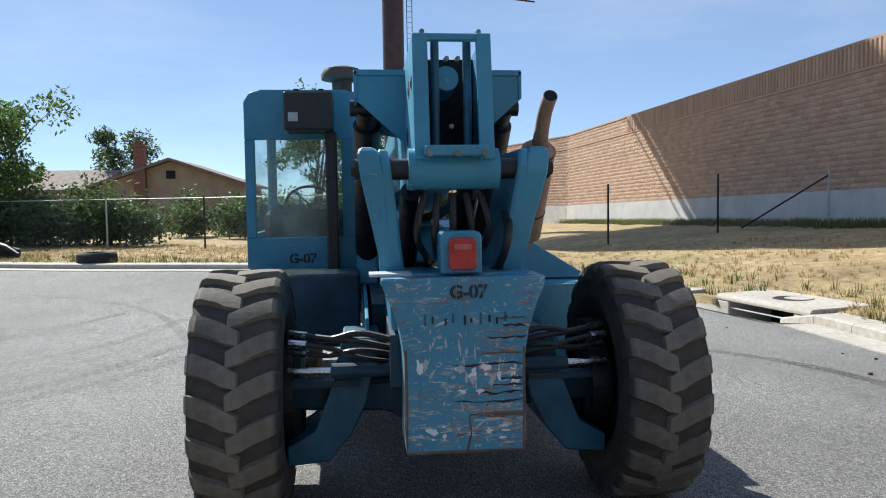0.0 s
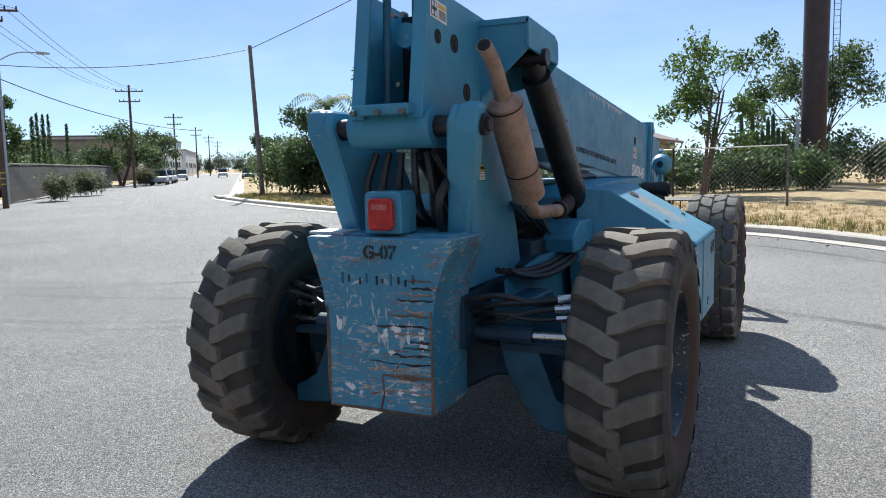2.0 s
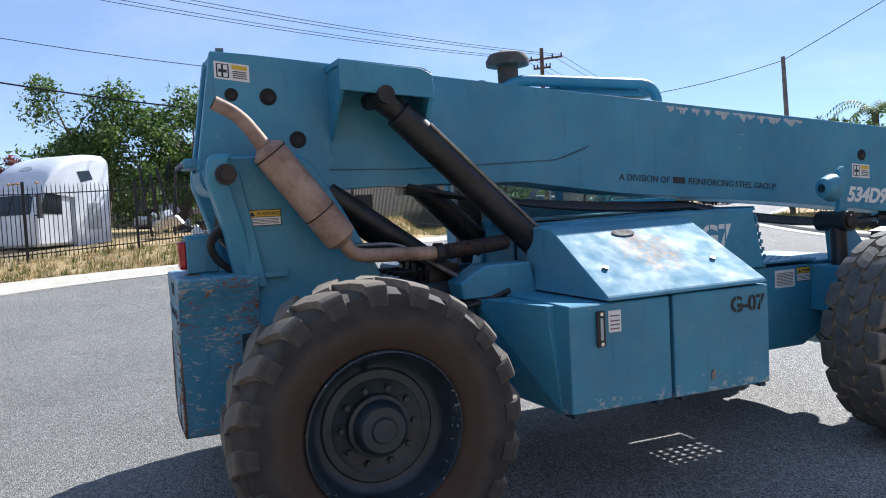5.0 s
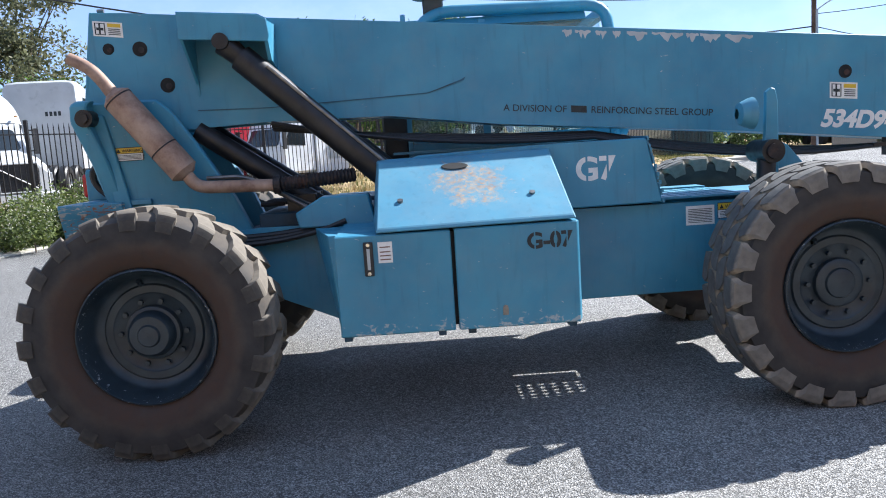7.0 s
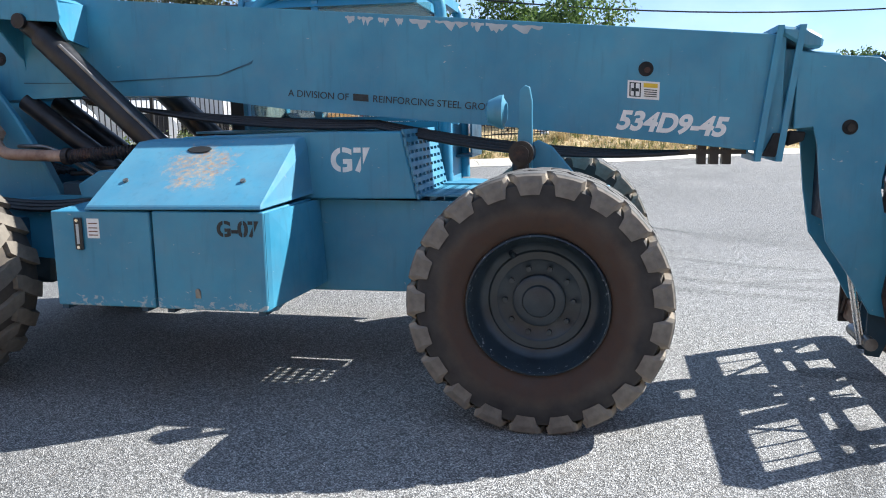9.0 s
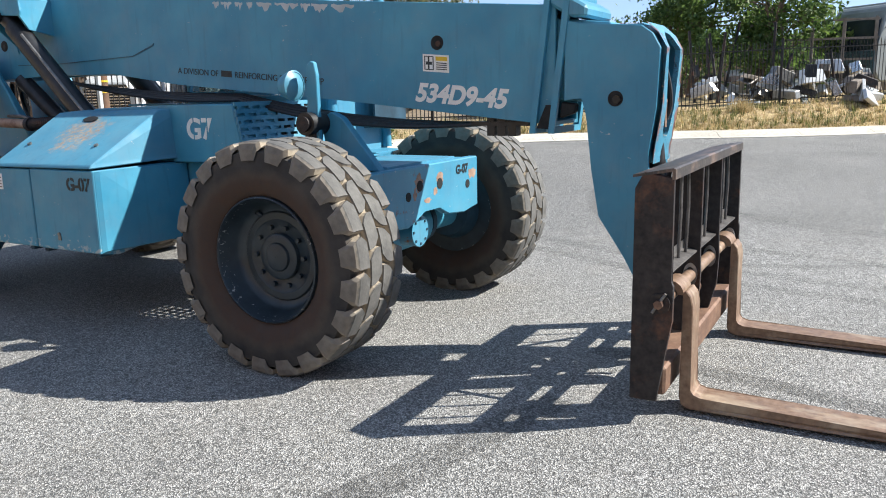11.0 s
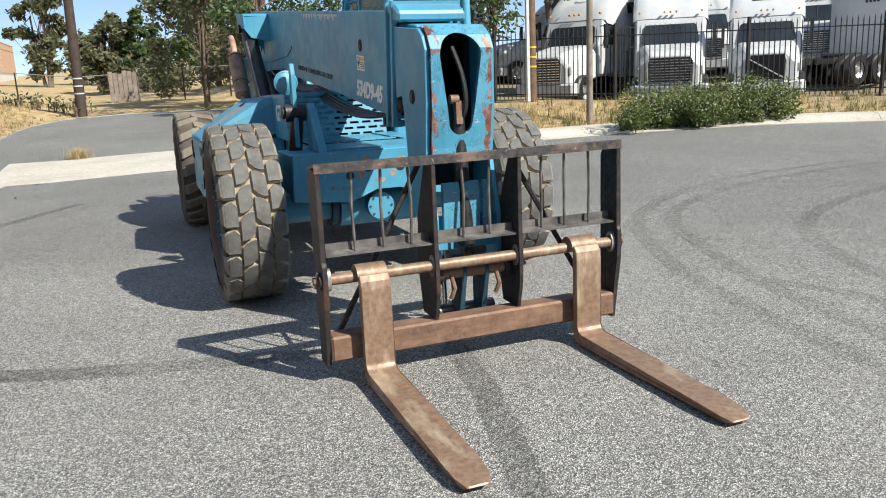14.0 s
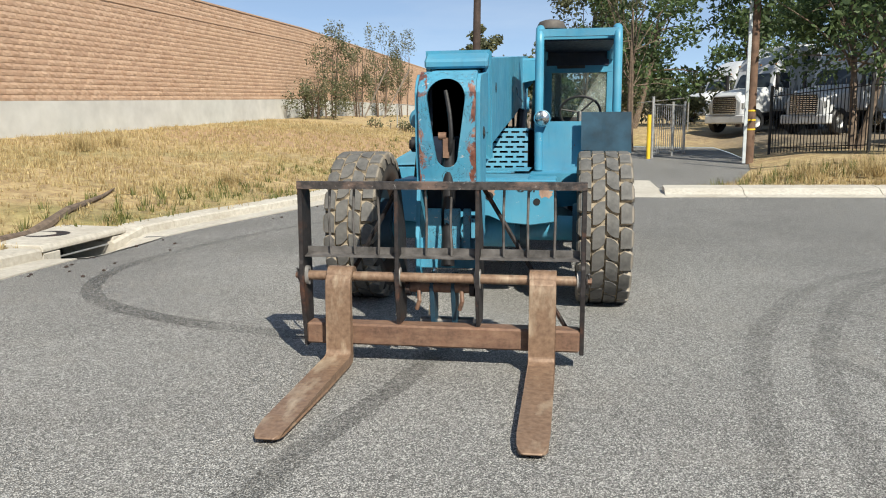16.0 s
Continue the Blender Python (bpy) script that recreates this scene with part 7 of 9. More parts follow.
for x, y, s in ((-7.6, -8.4, 0.62), (-10.6, -8.0, 0.55), (-6.2, -8.6, 0.5), (-11.8, -7.6, 0.6), (6.9, -6.2, 0.35), (-19.2, -4.2, 0.5), (-22.5, 2.5, 0.5), (12.6, -9.2, 0.55), (12.9, -11.4, 0.5), (5.2, -9.2, 0.3), (3.0, -10.4, 0.3)):
    rng = random.Random(int(x * 10))
    bm = bmesh.new()
    z = verge_z(x, y)
    for _ in range(420):
        a, e = rng.uniform(0, 6.28), rng.uniform(0.5, 1.5)
        l = s * rng.uniform(0.5, 1.25)
        d = Vector((math.cos(a) * math.cos(e), math.sin(a) * math.cos(e), math.sin(e)))
        b = Vector((x + rng.gauss(0, s * 0.35), y + rng.gauss(0, s * 0.35), z))
        sd = d.cross(Vector((0, 0, 1))).normalized() * 0.007
        bm.faces.new([bm.verts.new(q) for q in (b - sd, b + sd, b + d * l)])
    tagged(part("dry_bush", bm, STRAW), label="dry brown weed clump at the roadside", category="bush", group="dry roadside bushes")

bush_row("flowering_shrub", [(-9.75, -6.15), (-11.3, -5.85), (-13.05, -5.3)], 1.06, 1.5, LEAF_SHRUB, "leafy green shrub with many small white blossoms", 21, 420, 0.045, 150, "shrub")
bush_row("hedge", [(-19.0, 33.0), (-15.0, 31.0), (-11.0, 31.0)], 2.9, 2.2, LEAF_DARK, "dark dense hedge behind the wire fence", 22, 480, 0.12)
bush_row("hedge", [(-27.0, 34.5), (-23.5, 33.5), (-20.0, 33.0)], 3.9, 2.6, LEAF_DARK, "tall dark shrubs beside the utility pole", 23, 560, 0.13)
bush_row("hedge", [(-9.0, 36.0), (-5.0, 38.0), (-1.0, 41.0)], 2.6, 2.2, LEAF_DARK, "shaded dark hedge in front of the house", 24, 420, 0.13)
bush_row("hedge", [(-0.5, 44.0), (2.5, 46.0), (5.5, 47.0), (7.8, 52.0)], 3.0, 2.4, LEAF_DARK, "dark shrubs below the tree beside the wall", 25, 420, 0.14)
tree((-16.5, 31.5), 7.0, 3.4, LEAF, "broad green tree with an open ragged crown", 41, 34, 300, 0.12, 0.12, 0.22, 4)
tree((-23.0, 33.5), 5.2, 2.6, LEAF_DARK, "dark rounded tree beside the utility pole", 42, 24, 320, 0.12, 0.15, 0.2, 2)
tree((-2.6, 31.8), 7.2, 2.5, LEAF, "airy young tree with pale green leaves", 43, 26, 200, 0.11, 0.10, 0.30, 3)
tree((2.6, 48.0), 8.6, 3.8, LEAF_DARK, "dark leafy tree behind the steel mast", 44, 30, 420, 0.13, 0.18, 0.15, 3)
tree((-19.5, 60.0), 8.4, 3.6, LEAF_DARK, "round dark tree behind the house roof", 45, 24, 420, 0.15, 0.2, 0.3)
tree((-33.2, -1.6), 7.2, 3.2, LEAF, "green tree with a dense crown behind the parked trucks", 46, 34, 380, 0.11, 0.15, 0.2, 3)
tree((-33.6, -5.6), 4.1, 1.3, LEAF_PINK, "small tree with reddish pink blossom behind the trucks", 52, 14, 160, 0.09, 0.06, 0.3, 2)
tree((-30.5, 1.5), 6.2, 3.2, LEAF, "round green tree behind the iron fence", 47, 28, 380, 0.12, 0.15, 0.2, 2)
tree((-9.0, -14.1), 7.6, 3.0, LEAF_DARK, "dense dark green tree behind the iron fence", 48, 34, 240, 0.11, 0.13, 0.36, 2)
tree((-3.2, -21.5), 8.5, 2.8, LEAF_DARK, "tall dark tree beside the yard gate", 59, 28, 130, 0.12, 0.09, 0.3, 3)
tree((-9.5, -33.0), 11.0, 3.6, LEAF_DARK, "tall dark tree behind the gate trucks", 60, 30, 150, 0.16, 0.2, 0.3, 2)
tree((-15.6, -20.4), 10.0, 3.4, LEAF_DARK, "tall dense tree between the parked trucks", 67, 34, 240, 0.17, 0.2, 0.3, 2)
tree((-14.5, -27.0), 9.5, 4.0, LEAF_DARK, "tall dark tree behind the truck yard", 49, 26, 260, 0.2, 0.22, 0.2, 2)
tree((-4.0, -33.0), 9.0, 3.6, LEAF_DARK, "tall dark tree behind the gate", 50, 22, 150, 0.18, 0.2, 0.3, 2)
tree((-1.4, -26.5), 7.4, 2.4, LEAF_OLIVE, "slender tree with a pale trunk beside the driveway", 51, 40, 190, 0.12, 0.09, 0.14, 3)
tree((-35.8, -9.5), 5.4, 0.95, LEAF, "slim upright tree behind the trucks", 53, 34, 260, 0.08, 0.07, 0.15, 1, 1.2)
tree((-41.4, -21.6), 13.5, 4.2, LEAF_OLIVE, "tall airy gum tree behind the white truck", 54, 44, 260, 0.15, 0.2, 0.25, 3, 1.0, 0.4)
tree((-24.0, -22.0), 9.5, 4.2, LEAF_DARK, "tall dark tree beyond the trucks", 57, 26, 230, 0.22, 0.22, 0.2, 2)
for i, (x, y, h) in enumerate(((15.4, -41.5, 7.2), (15.0, -48.0, 7.6), (14.6, -53.0, 8.0), (14.0, -59.0, 8.4), (15.6, -38.5, 3.0))):
    tree((x, y), h, 1.6, LEAF_OLIVE, "thin drooping gum tree in front of the block wall", 61 + i, 34, 85, 0.09, 0.06, 0.05, 4, 1.4, 0.5)
for i, (x, y, h, s) in enumerate(((7.4, -60.0, 8.8, 2.0), (2.4, -45.0, 5.2, 1.5), (0.4, -46.0, 5.4, 1.7), (-6.0, -62.0, 8.5, 3.5), (-16.0, -58.0, 9.0, 4.0))):
    tree((x, y), h, s, LEAF_OLIVE if i < 2 else LEAF_DARK, "hazy olive tree in the distance", 71 + i, 34, 170, 0.22, 0.15, 0.08, 3)
bush_row("hedge", [(5.0, -70.0), (-4.0, -68.0), (-18.0, -66.0)], 5.0, 4.0, LEAF_OLIVE, "hazy belt of olive trees beyond the driveway", 35, 240, 0.3)
bush_row("hedge", [(-14.0, -34.0), (-6.0, -40.0), (2.0, -46.0)], 2.6, 2.6, LEAF_OLIVE, "scrubby bushes beyond the driveway", 26, 170, 0.2)
bush_row("hedge", [(3.6, -26.0), (6.0, -30.0), (10.0, -33.0)], 0.8, 1.2, LEAF_OLIVE, "sparse low scrub on the bank", 27, 14, 0.09)
# palm
t = thing("palm_tree", "drooping palm above the dark shrubs", "tree", (-24.5, 36.0, 0.1))
bm = bmesh.new()
tube(bm, [(-24.5, 36, 0), (-24.4, 36, 3.2), (-24.5, 36.1, 5.3)], [0.25, 0.2, 0.18], 10)
part("trunk", bm, BARK, t)
rng = random.Random(5)
for i in range(16):
    a, up = i * 0.41, rng.uniform(0.5, 1.4)
    bm = bmesh.new()
    pts = []
    for j in range(9):
        f = j / 8
        pts.append(Vector((-24.5 + math.cos(a) * 2.4 * f, 36.1 + math.sin(a) * 2.4 * f, 5.3 + up * 2.2 * f - 2.9 * f * f)))
    for j in range(8):
        p, d = pts[j], (pts[j + 1] - pts[j])
        sd = d.cross(Vector((0, 0, 1))).normalized()
        for s in (-1, 1):
            for q in (0.0, 0.5):
                b = p + d * q
                e = b + sd * s * 0.55 * (1 - 0.5 * j / 8) + d * 0.5 - Vector((0, 0, 0.22))
                bm.faces.new([bm.verts.new(v) for v in (b, b + d * 0.25, e)])
    part("frond", bm, LEAF, t)
# organ-pipe cactus
t = thing("cactus", "cluster of tall dark columnar cactus", "cactus", (-0.6, 41.0, 0.1))
for i in range(9):
    x, h = -1.6 + 0.26 * i, 2.6 + 1.5 * random.Random(i).random()
    bm = bmesh.new()
    tube(bm, [(x, 41 + 0.2 * (i % 3), 0), (x + 0.05, 41 + 0.2 * (i % 3), h * 0.6), (x, 41 + 0.2 * (i % 3), h), (x, 41 + 0.2 * (i % 3), h + 0.12)], [0.11, 0.12, 0.1, 0.03], 9)
    part("stem", bm, LEAF_DARK, t)
for i, (x, y, h) in enumerate(((-53, 38, 5.6), (-55, 40, 6.0), (-57.5, 42.5, 6.2), (-60, 45, 6.4), (-56, 30, 5.4), (-52, 20, 5.0), (-62, 48.5, 5.8))):
    rng = random.Random(100 + i)
    t = thing("cypress", "slim dark cypress along the street", "tree", (x, y, 0.2), group="street cypresses")
    bm = bmesh.new()
    rod(bm, (x, y, 0), (x, y, 1.2), 0.08, seg=8)
    part("trunk", bm, BARK, t)
    bm = bmesh.new()
    for j in range(22):
        leaf_cloud(bm, (x, y, 0.5 + j * h / 22), 0.46 * (1.05 - j / 22.0) ** 0.7 + 0.05, 46, 0.12, rng, 1.9)
    part("crown", bm, LEAF_DARK, t)


# ---- poles, wires, mast ----
def utility_pole(at, height, label, arms=(), lamp=None, bands=False, mat=None, lean=0.0, r=0.15):
    x, y = at
    z = verge_z(x, y)
    t = thing("utility_pole", label, "utility pole", (x, y, z))
    bm = bmesh.new()
    rod(bm, (x, y, z - 0.3), (x + lean, y, z + height), r, r * 0.72, 14)
    part("pole", bm, mat or WOOD, t, smooth=True)
    for h, half, turn in arms:
        d = Vector((math.cos(turn), math.sin(turn), 0))
        c = Vector((x + lean * h / height, y, z + h))
        bm = bmesh.new()
        rod(bm, c - d * half, c + d * half, 0.06, seg=6)
        part("crossarm", bm, WOOD, t)
        for s in (-1, -0.55, 0.55, 1):
            bm = bmesh.new()
            rod(bm, c + d * half * s * 0.95, c + d * half * s * 0.95 + Vector((0, 0, 0.22)), 0.04, seg=8)
            part("insulator", bm, PLASTIC, t)
    if lamp:
        h, dx, dy = lamp
        bm = bmesh.new()
        tube(bm, bend([(x, y, z + h), (x + dx * 0.5, y + dy * 0.5, z + h + 0.55), (x + dx, y + dy, z + h + 0.5)], 0.6), 0.03)
        part("lamp_arm", bm, GALV, t)
        bm = bmesh.new()
        rod(bm, (x + dx, y + dy, z + h + 0.5), (x + dx * 1.3, y + dy * 1.3, z + h + 0.47), 0.09, 0.05, 10)
        part("street_lamp_head", bm, GALV, t)
    if bands:
        for i in range(3):
            bm = bmesh.new()
            zz = 1.0 + 0.28 * i
            rod(bm, (x + lean * zz / height, y, z + zz), (x + lean * (zz + 0.05) / height, y, z + zz + 0.05), r * 1.02, seg=14)
            part("reflective_band", bm, YELLOW, t)
        bm = bmesh.new()
        box(bm, x + r * 0.85, x + r * 0.85 + 0.09, y + 0.02, y + 0.11, z, z + height * 0.7)
        part("cable_guard", bm, GREY_PAINT, t)
    return t


utility_pole((-27.3, 33.2), 8.6, "weathered wooden telephone pole at the kerb corner", mat=WOOD_GREY, lean=-0.45)
utility_pole((-34.2, 21.9), 10.0, "brown wooden power pole with crossarm and street lamp", ((9.4, 1.2, 0.7), (8.9, 0.5, 0.7)), (6.9, 1.5, 1.2), True)
for i in range(1, 6):
    utility_pole((-34.2 - 25.4 * i, 21.9 + 32.2 * i), 10.0, "distant wooden power pole along the street", ((9.4, 1.3, 0.7), (8.4, 1.0, 0.7)))
utility_pole((-6.2, -14.6), 9.5, "reddish wooden pole with yellow reflective bands", bands=True, r=0.14)
utility_pole((-9.6, -11.6), 9.0, "brown wooden pole with yellow reflective bands", bands=True, r=0.14)
utility_pole((-9.1, -7.6), 8.0, "grey square timber post at the kerb", mat=WOOD_GREY, r=0.085)
leaning = utility_pole((3.6, -26.0), 9.5, "dark leaning wooden pole at the driveway", bands=False, lean=-0.15, mat=WOOD_DARK, r=0.21)
for i in range(3):
    zz = verge_z(3.8, -26) + 0.9 + 0.3 * i
    bm = bmesh.new()
    rod(bm, (3.59, -26, zz), (3.59, -26, zz + 0.05), 0.213, seg=14)
    part("reflective_band", bm, GREY_PAINT, leaning)


def wire(name, pts, r=0.014):
    bm = bmesh.new()
    tube(bm, pts, r, 6)
    return tagged(part(name, bm, HOSE), label="black overhead cable against the sky", category="cable", group="overhead cables")


A, Bp = Vector((-27.75, 33.2, 8.5)), Vector((-34.2, 21.9, 9.9))
wire("cable", sag(A, Bp + Vector((0, 0, -3.0)), 0.5), 0.02)
wire("cable", sag(A, (1.5, 43.6, 24.0), 0.8), 0.02)
wire("cable", sag(Bp + Vector((0, 0, -3.6)), (-26, -14, 8.5), 1.4, 20), 0.035)
wire("cable", sag(Bp + Vector((0, 0, -1.9)), (-40, -12, 12), 0.9, 20), 0.02)
for k_ in (-1.1, -0.6, 0.6, 1.1):
    d = Vector((math.cos(0.7), math.sin(0.7), 0)) * k_
    wire("cable", sag(Bp + d - Vector((0, 0, 0.3)), Vector((-59.6, 54.1, 9.6)) + d, 0.8))
    wire("cable", sag(Bp + d - Vector((0, 0, 0.3)), Vector((-22, -24, 13.0)) + d, 1.0, 20))
wire("cable", sag(Bp + Vector((0, 0, -3.6)), (-40.5, 43, 4.6), 0.6), 0.025)
wire("cable", sag((-6.2, -14.6, 9.6), (3.0, -26, 9.0), 0.5), 0.02)
wire("cable", sag((-9.6, -11.6, 8.9), (-6.2, -14.6, 9.6), 0.3), 0.02)
wire("cable", sag((3.0, -26, 8.6), (16.6, 2, 7.4), 0.8, 20), 0.02)

mast = thing("billboard_mast", "thick brown steel billboard mast with a ladder", "billboard mast", (1.9, 41.5, 0.15))
bm = bmesh.new()
rod(bm, (1.9, 41.5, -0.2), (1.9, 41.5, 22.0), 0.62, seg=36)
part("mast", bm, POLE_STEEL, mast, smooth=True)
bm = bmesh.new()
rod(bm, (1.9, 41.5, 0.0), (1.9, 41.5, 0.5), 0.68, seg=36)
part("mast_foot", bm, POLE_STEEL, mast, smooth=True)
for x in (2.68, 2.98):
    bm = bmesh.new()
    rod(bm, (x, 41.2, 4.2), (x, 41.2, 21.0), 0.022, seg=6)
    part("ladder_rail", bm, BLACK_IRON, mast)
for i in range(54):
    bm = bmesh.new()
    rod(bm, (2.68, 41.2, 4.4 + 0.305 * i), (2.98, 41.2, 4.4 + 0.305 * i), 0.012, seg=5)
    part("ladder_rung", bm, BLACK_IRON, mast)
bm = bmesh.new()
box(bm, 1.06, 1.24, 41.2, 41.38, 0.0, 3.6)
part("meter_post", bm, GALV, mast)
sign = Matrix.Translation((0.5, 43.76, 0)) @ Matrix.Rotation(math.atan(0.386), 4, "Z")
for name, x0, x1, y0, y1, z0, z1 in (("sign_panel", -8.0, 11.5, -0.35, 0.35, 17.2, 25.6), ("sign_panel", -8.0, 11.5, -0.35, 0.35, 26.1, 32.0), ("catwalk", -8.0, 11.5, -0.9, -0.35, 15.9, 16.0), ("catwalk_rail", -8.0, 11.5, -0.92, -0.86, 14.75, 14.85), ("sign_beam", -2.0, 5.0, -2.5, -0.4, 18.5, 19.2)):
    bm = bmesh.new()
    box(bm, x0, x1, y0, y1, z0, z1)
    bm.transform(sign)
    part(name, bm, POLE_STEEL, mast)


# ---- fences ----
def chain_fence(line, height, label, rails=True):
    t = thing("wire_fence", label, "fence", (line[0][0], line[0][1], verge_z(*line[0])))
    for i, (x, y) in enumerate(line):
        z = verge_z(x, y)
        bm = bmesh.new()
        rod(bm, (x, y, z - 0.2), (x, y, z + height), 0.036, seg=8)
        part("post", bm, BLACK_IRON if i % 3 else GALV, t)
    for (x0, y0), (x1, y1) in zip(line, line[1:]):
        bm = bmesh.new()
        z0, z1 = verge_z(x0, y0), verge_z(x1, y1)
        n = max(2, int(math.hypot(x1 - x0, y1 - y0) / 0.16))
        for i in range(n):
            for s in (0, 1):
                f0, f1 = i / n, (i + height / 0.16 * 0.16 / math.hypot(x1 - x0, y1 - y0) * 1.0)
                a0, a1 = i / n, min(1, max(0, i / n + (1 if s else -1) * height / math.hypot(x1 - x0, y1 - y0)))
                frac = abs(a1 - a0) * math.hypot(x1 - x0, y1 - y0) / height
                p = Vector((x0 + (x1 - x0) * a0, y0 + (y1 - y0) * a0, z0 + (z1 - z0) * a0 + 0.05))
                q = Vector((x0 + (x1 - x0) * a1, y0 + (y1 - y0) * a1, z0 + (z1 - z0) * a1 + 0.05 + (height - 0.1) * frac))
                tube(bm, [p, q], 0.002, 3)
        part("mesh_panel", bm, GALV, t)
        if rails:
            bm = bmesh.new()
            rod(bm, (x0, y0, z0 + height - 0.03), (x1, y1, z1 + height - 0.03), 0.02, seg=6)
            part("top_rail", bm, GALV, t)
    return t


chain_fence([(15.3, 20.3), (11.9, 21.3), (7.95, 21.1), (4.4, 21.6), (1.2, 22.4)], 2.0, "sagging wire fence with dark steel posts", False)
chain_fence([(1.2, 22.4), (-2.4, 23.6), (-6.0, 25.2), (-10.0, 27.0), (-14.0, 28.2), (-18.0, 30.2)], 1.9, "old wire fence with steel posts before the hedge")
bm = bmesh.new()
rod(bm, (15.3, 20.3, verge_z(15.3, 20.3) + 1.7), (12.6, 21.0, verge_z(12.6, 21.0) + 0.1), 0.03, seg=8)
tagged(part("fence_brace", bm, BLACK_IRON), label="slanting dark steel brace of the wire fence", category="fence brace")

FENCE = [(-7.2, -16.4), (-9.0, -12.9), (-11.6, -10.2), (-14.5, -8.0), (-17.2, -5.9), (-19.6, -3.2), (-21.6, -0.3), (-24.6, 3.4), (-29.5, 9.0), (-37.0, 17.4)]
iron = thing("iron_fence", "black iron picket fence round the truck yard", "fence", (-7.2, -16.4, verge_z(-7.2, -16.4)))
picket = bmesh.new()
box(picket, -0.011, 0.011, -0.011, 0.011, 0.05, 2.02)
loft(picket, [[(-0.011, -0.011, 2.02), (0.011, -0.011, 2.02), (0.011, 0.011, 2.02), (-0.011, 0.011, 2.02)], [(-0.001, -0.001, 2.14), (0.001, -0.001, 2.14), (0.001, 0.001, 2.14), (-0.001, 0.001, 2.14)]])
picket_mesh = bpy.data.meshes.new("picket")
picket.to_mesh(picket_mesh)
picket.free()
picket_mesh.materials.append(BLACK_IRON)
made = 0
far_bm = bmesh.new()
for (x0, y0), (x1, y1) in zip(FENCE, FENCE[1:]):
    L = math.hypot(x1 - x0, y1 - y0)
    z0, z1 = verge_z(x0, y0), verge_z(x1, y1)
    bm = bmesh.new()
    box(bm, x0 - 0.04, x0 + 0.04, y0 - 0.04, y0 + 0.04, z0 - 0.2, z0 + 2.2)
    part("post", bm, BLACK_IRON, iron)
    for h in (0.2, 1.85):
        bm = bmesh.new()
        rod(bm, (x0, y0, z0 + h), (x1, y1, z1 + h), 0.022, seg=4)
        part("rail", bm, BLACK_IRON, iron)
    n = int(L / 0.135)
    for i in range(1, n):
        f = i / n
        p = (x0 + (x1 - x0) * f, y0 + (y1 - y0) * f, z0 + (z1 - z0) * f)
        if made < 290:
            ob = new("picket", picket_mesh)
            ob.parent = iron
            ob.matrix_parent_inverse = iron.matrix_basis.inverted()
            ob.matrix_basis = Matrix.Translation(p)
            made += 1
        else:
            box(far_bm, p[0] - 0.011, p[0] + 0.011, p[1] - 0.011, p[1] + 0.011, p[2] + 0.05, p[2] + 2.1)
tagged(part("picket_run", far_bm, BLACK_IRON, iron), kind="stuff")
gate = thing("yard_gate", "open galvanised pipe gate with wire mesh", "gate", (-3.6, -17.5, verge_z(-3.6, -17.5)))
for x, y, h in ((-3.6, -17.5, 2.1), (-4.4, -18.6, 1.9), (-5.0, -20.0, 1.9)):
    bm = bmesh.new()
    z = max(verge_z(x, y), road_z(x, y))
    rod(bm, (x, y, z - 0.1), (x, y, z + h), 0.05, seg=10)
    part("gate_post", bm, GALV, gate)
for h in (0.15, 1.8):
    bm = bmesh.new()
    z = road_z(-4.3, -18.5)
    tube(bm, [(-3.6, -17.5, z + h), (-4.4, -18.6, z + h), (-5.0, -20.0, z + h)], 0.025, 8)
    part("gate_rail", bm, GALV, gate)
for i in range(16):
    f = i / 15
    x, y = -3.6 - 1.4 * f, -17.5 - 2.5 * f
    z = road_z(x, y)
    bm = bmesh.new()
    rod(bm, (x, y, z + 0.1), (x, y, z + 1.8), 0.012, seg=5)
    part("gate_bar", bm, GALV, gate)
bm = bmesh.new()
rod(bm, (-3.45, -17.2, road_z(-3.5, -17.2)), (-3.45, -17.2, road_z(-3.5, -17.2) + 1.5), 0.07, seg=12)
tagged(part("bollard", bm, YELLOW), label="yellow steel bollard beside the gate", category="bollard")
slat = thing("slat_gate", "grey weathered board gate beyond the driveway", "gate", (1.8, -33, verge_z(1.8, -33)))
for i in range(6):
    x = 1.25 + 0.22 * i
    bm = bmesh.new()
    z = verge_z(x, -33)
    box(bm, x, x + 0.2, -33.02, -32.98, z, z + 1.42 + 0.06 * (i % 3))
    part("board", bm, WOOD_GREY, slat)
chain_fence([(9.4, -35.5), (6.8, -34.6), (4.1, -33.8), (1.2, -33.0)], 1.4, "low wire fence with a pale top rail on the bank")
chain_fence([(1.2, -33.0), (-0.9, -31.8), (-3.0, -30.6), (-6.4, -29.0)], 1.6, "closed wire fence behind the driveway")
# wooden guy stakes by the gum trees
for x, y, dx in ((14.7, -48.0, -1.8), (13.7, -50.0, -2.1)):
    z = verge_z(x, y)
    bm = bmesh.new()
    rod(bm, (x, y, z), (x + dx, y - 0.2, z + 3.7), 0.06, seg=8)
    tagged(part("tree_stake", bm, WOOD_GREY), label="pale slanting wooden tree stake on the bank", category="stake", group="tree stakes")


# ---- house ----
house = thing("house", "tan single-storey house with grey roof and brick chimney", "house", (-13, 52, 0.1))
bm = bmesh.new()
prism(bm, [(-18.0, 0.0), (-8.2, 0.0), (-8.2, 3.1), (-13.1, 4.75), (-18.0, 3.1)], 51.5, 62, "y")
part("wall", bm, STUCCO, house)
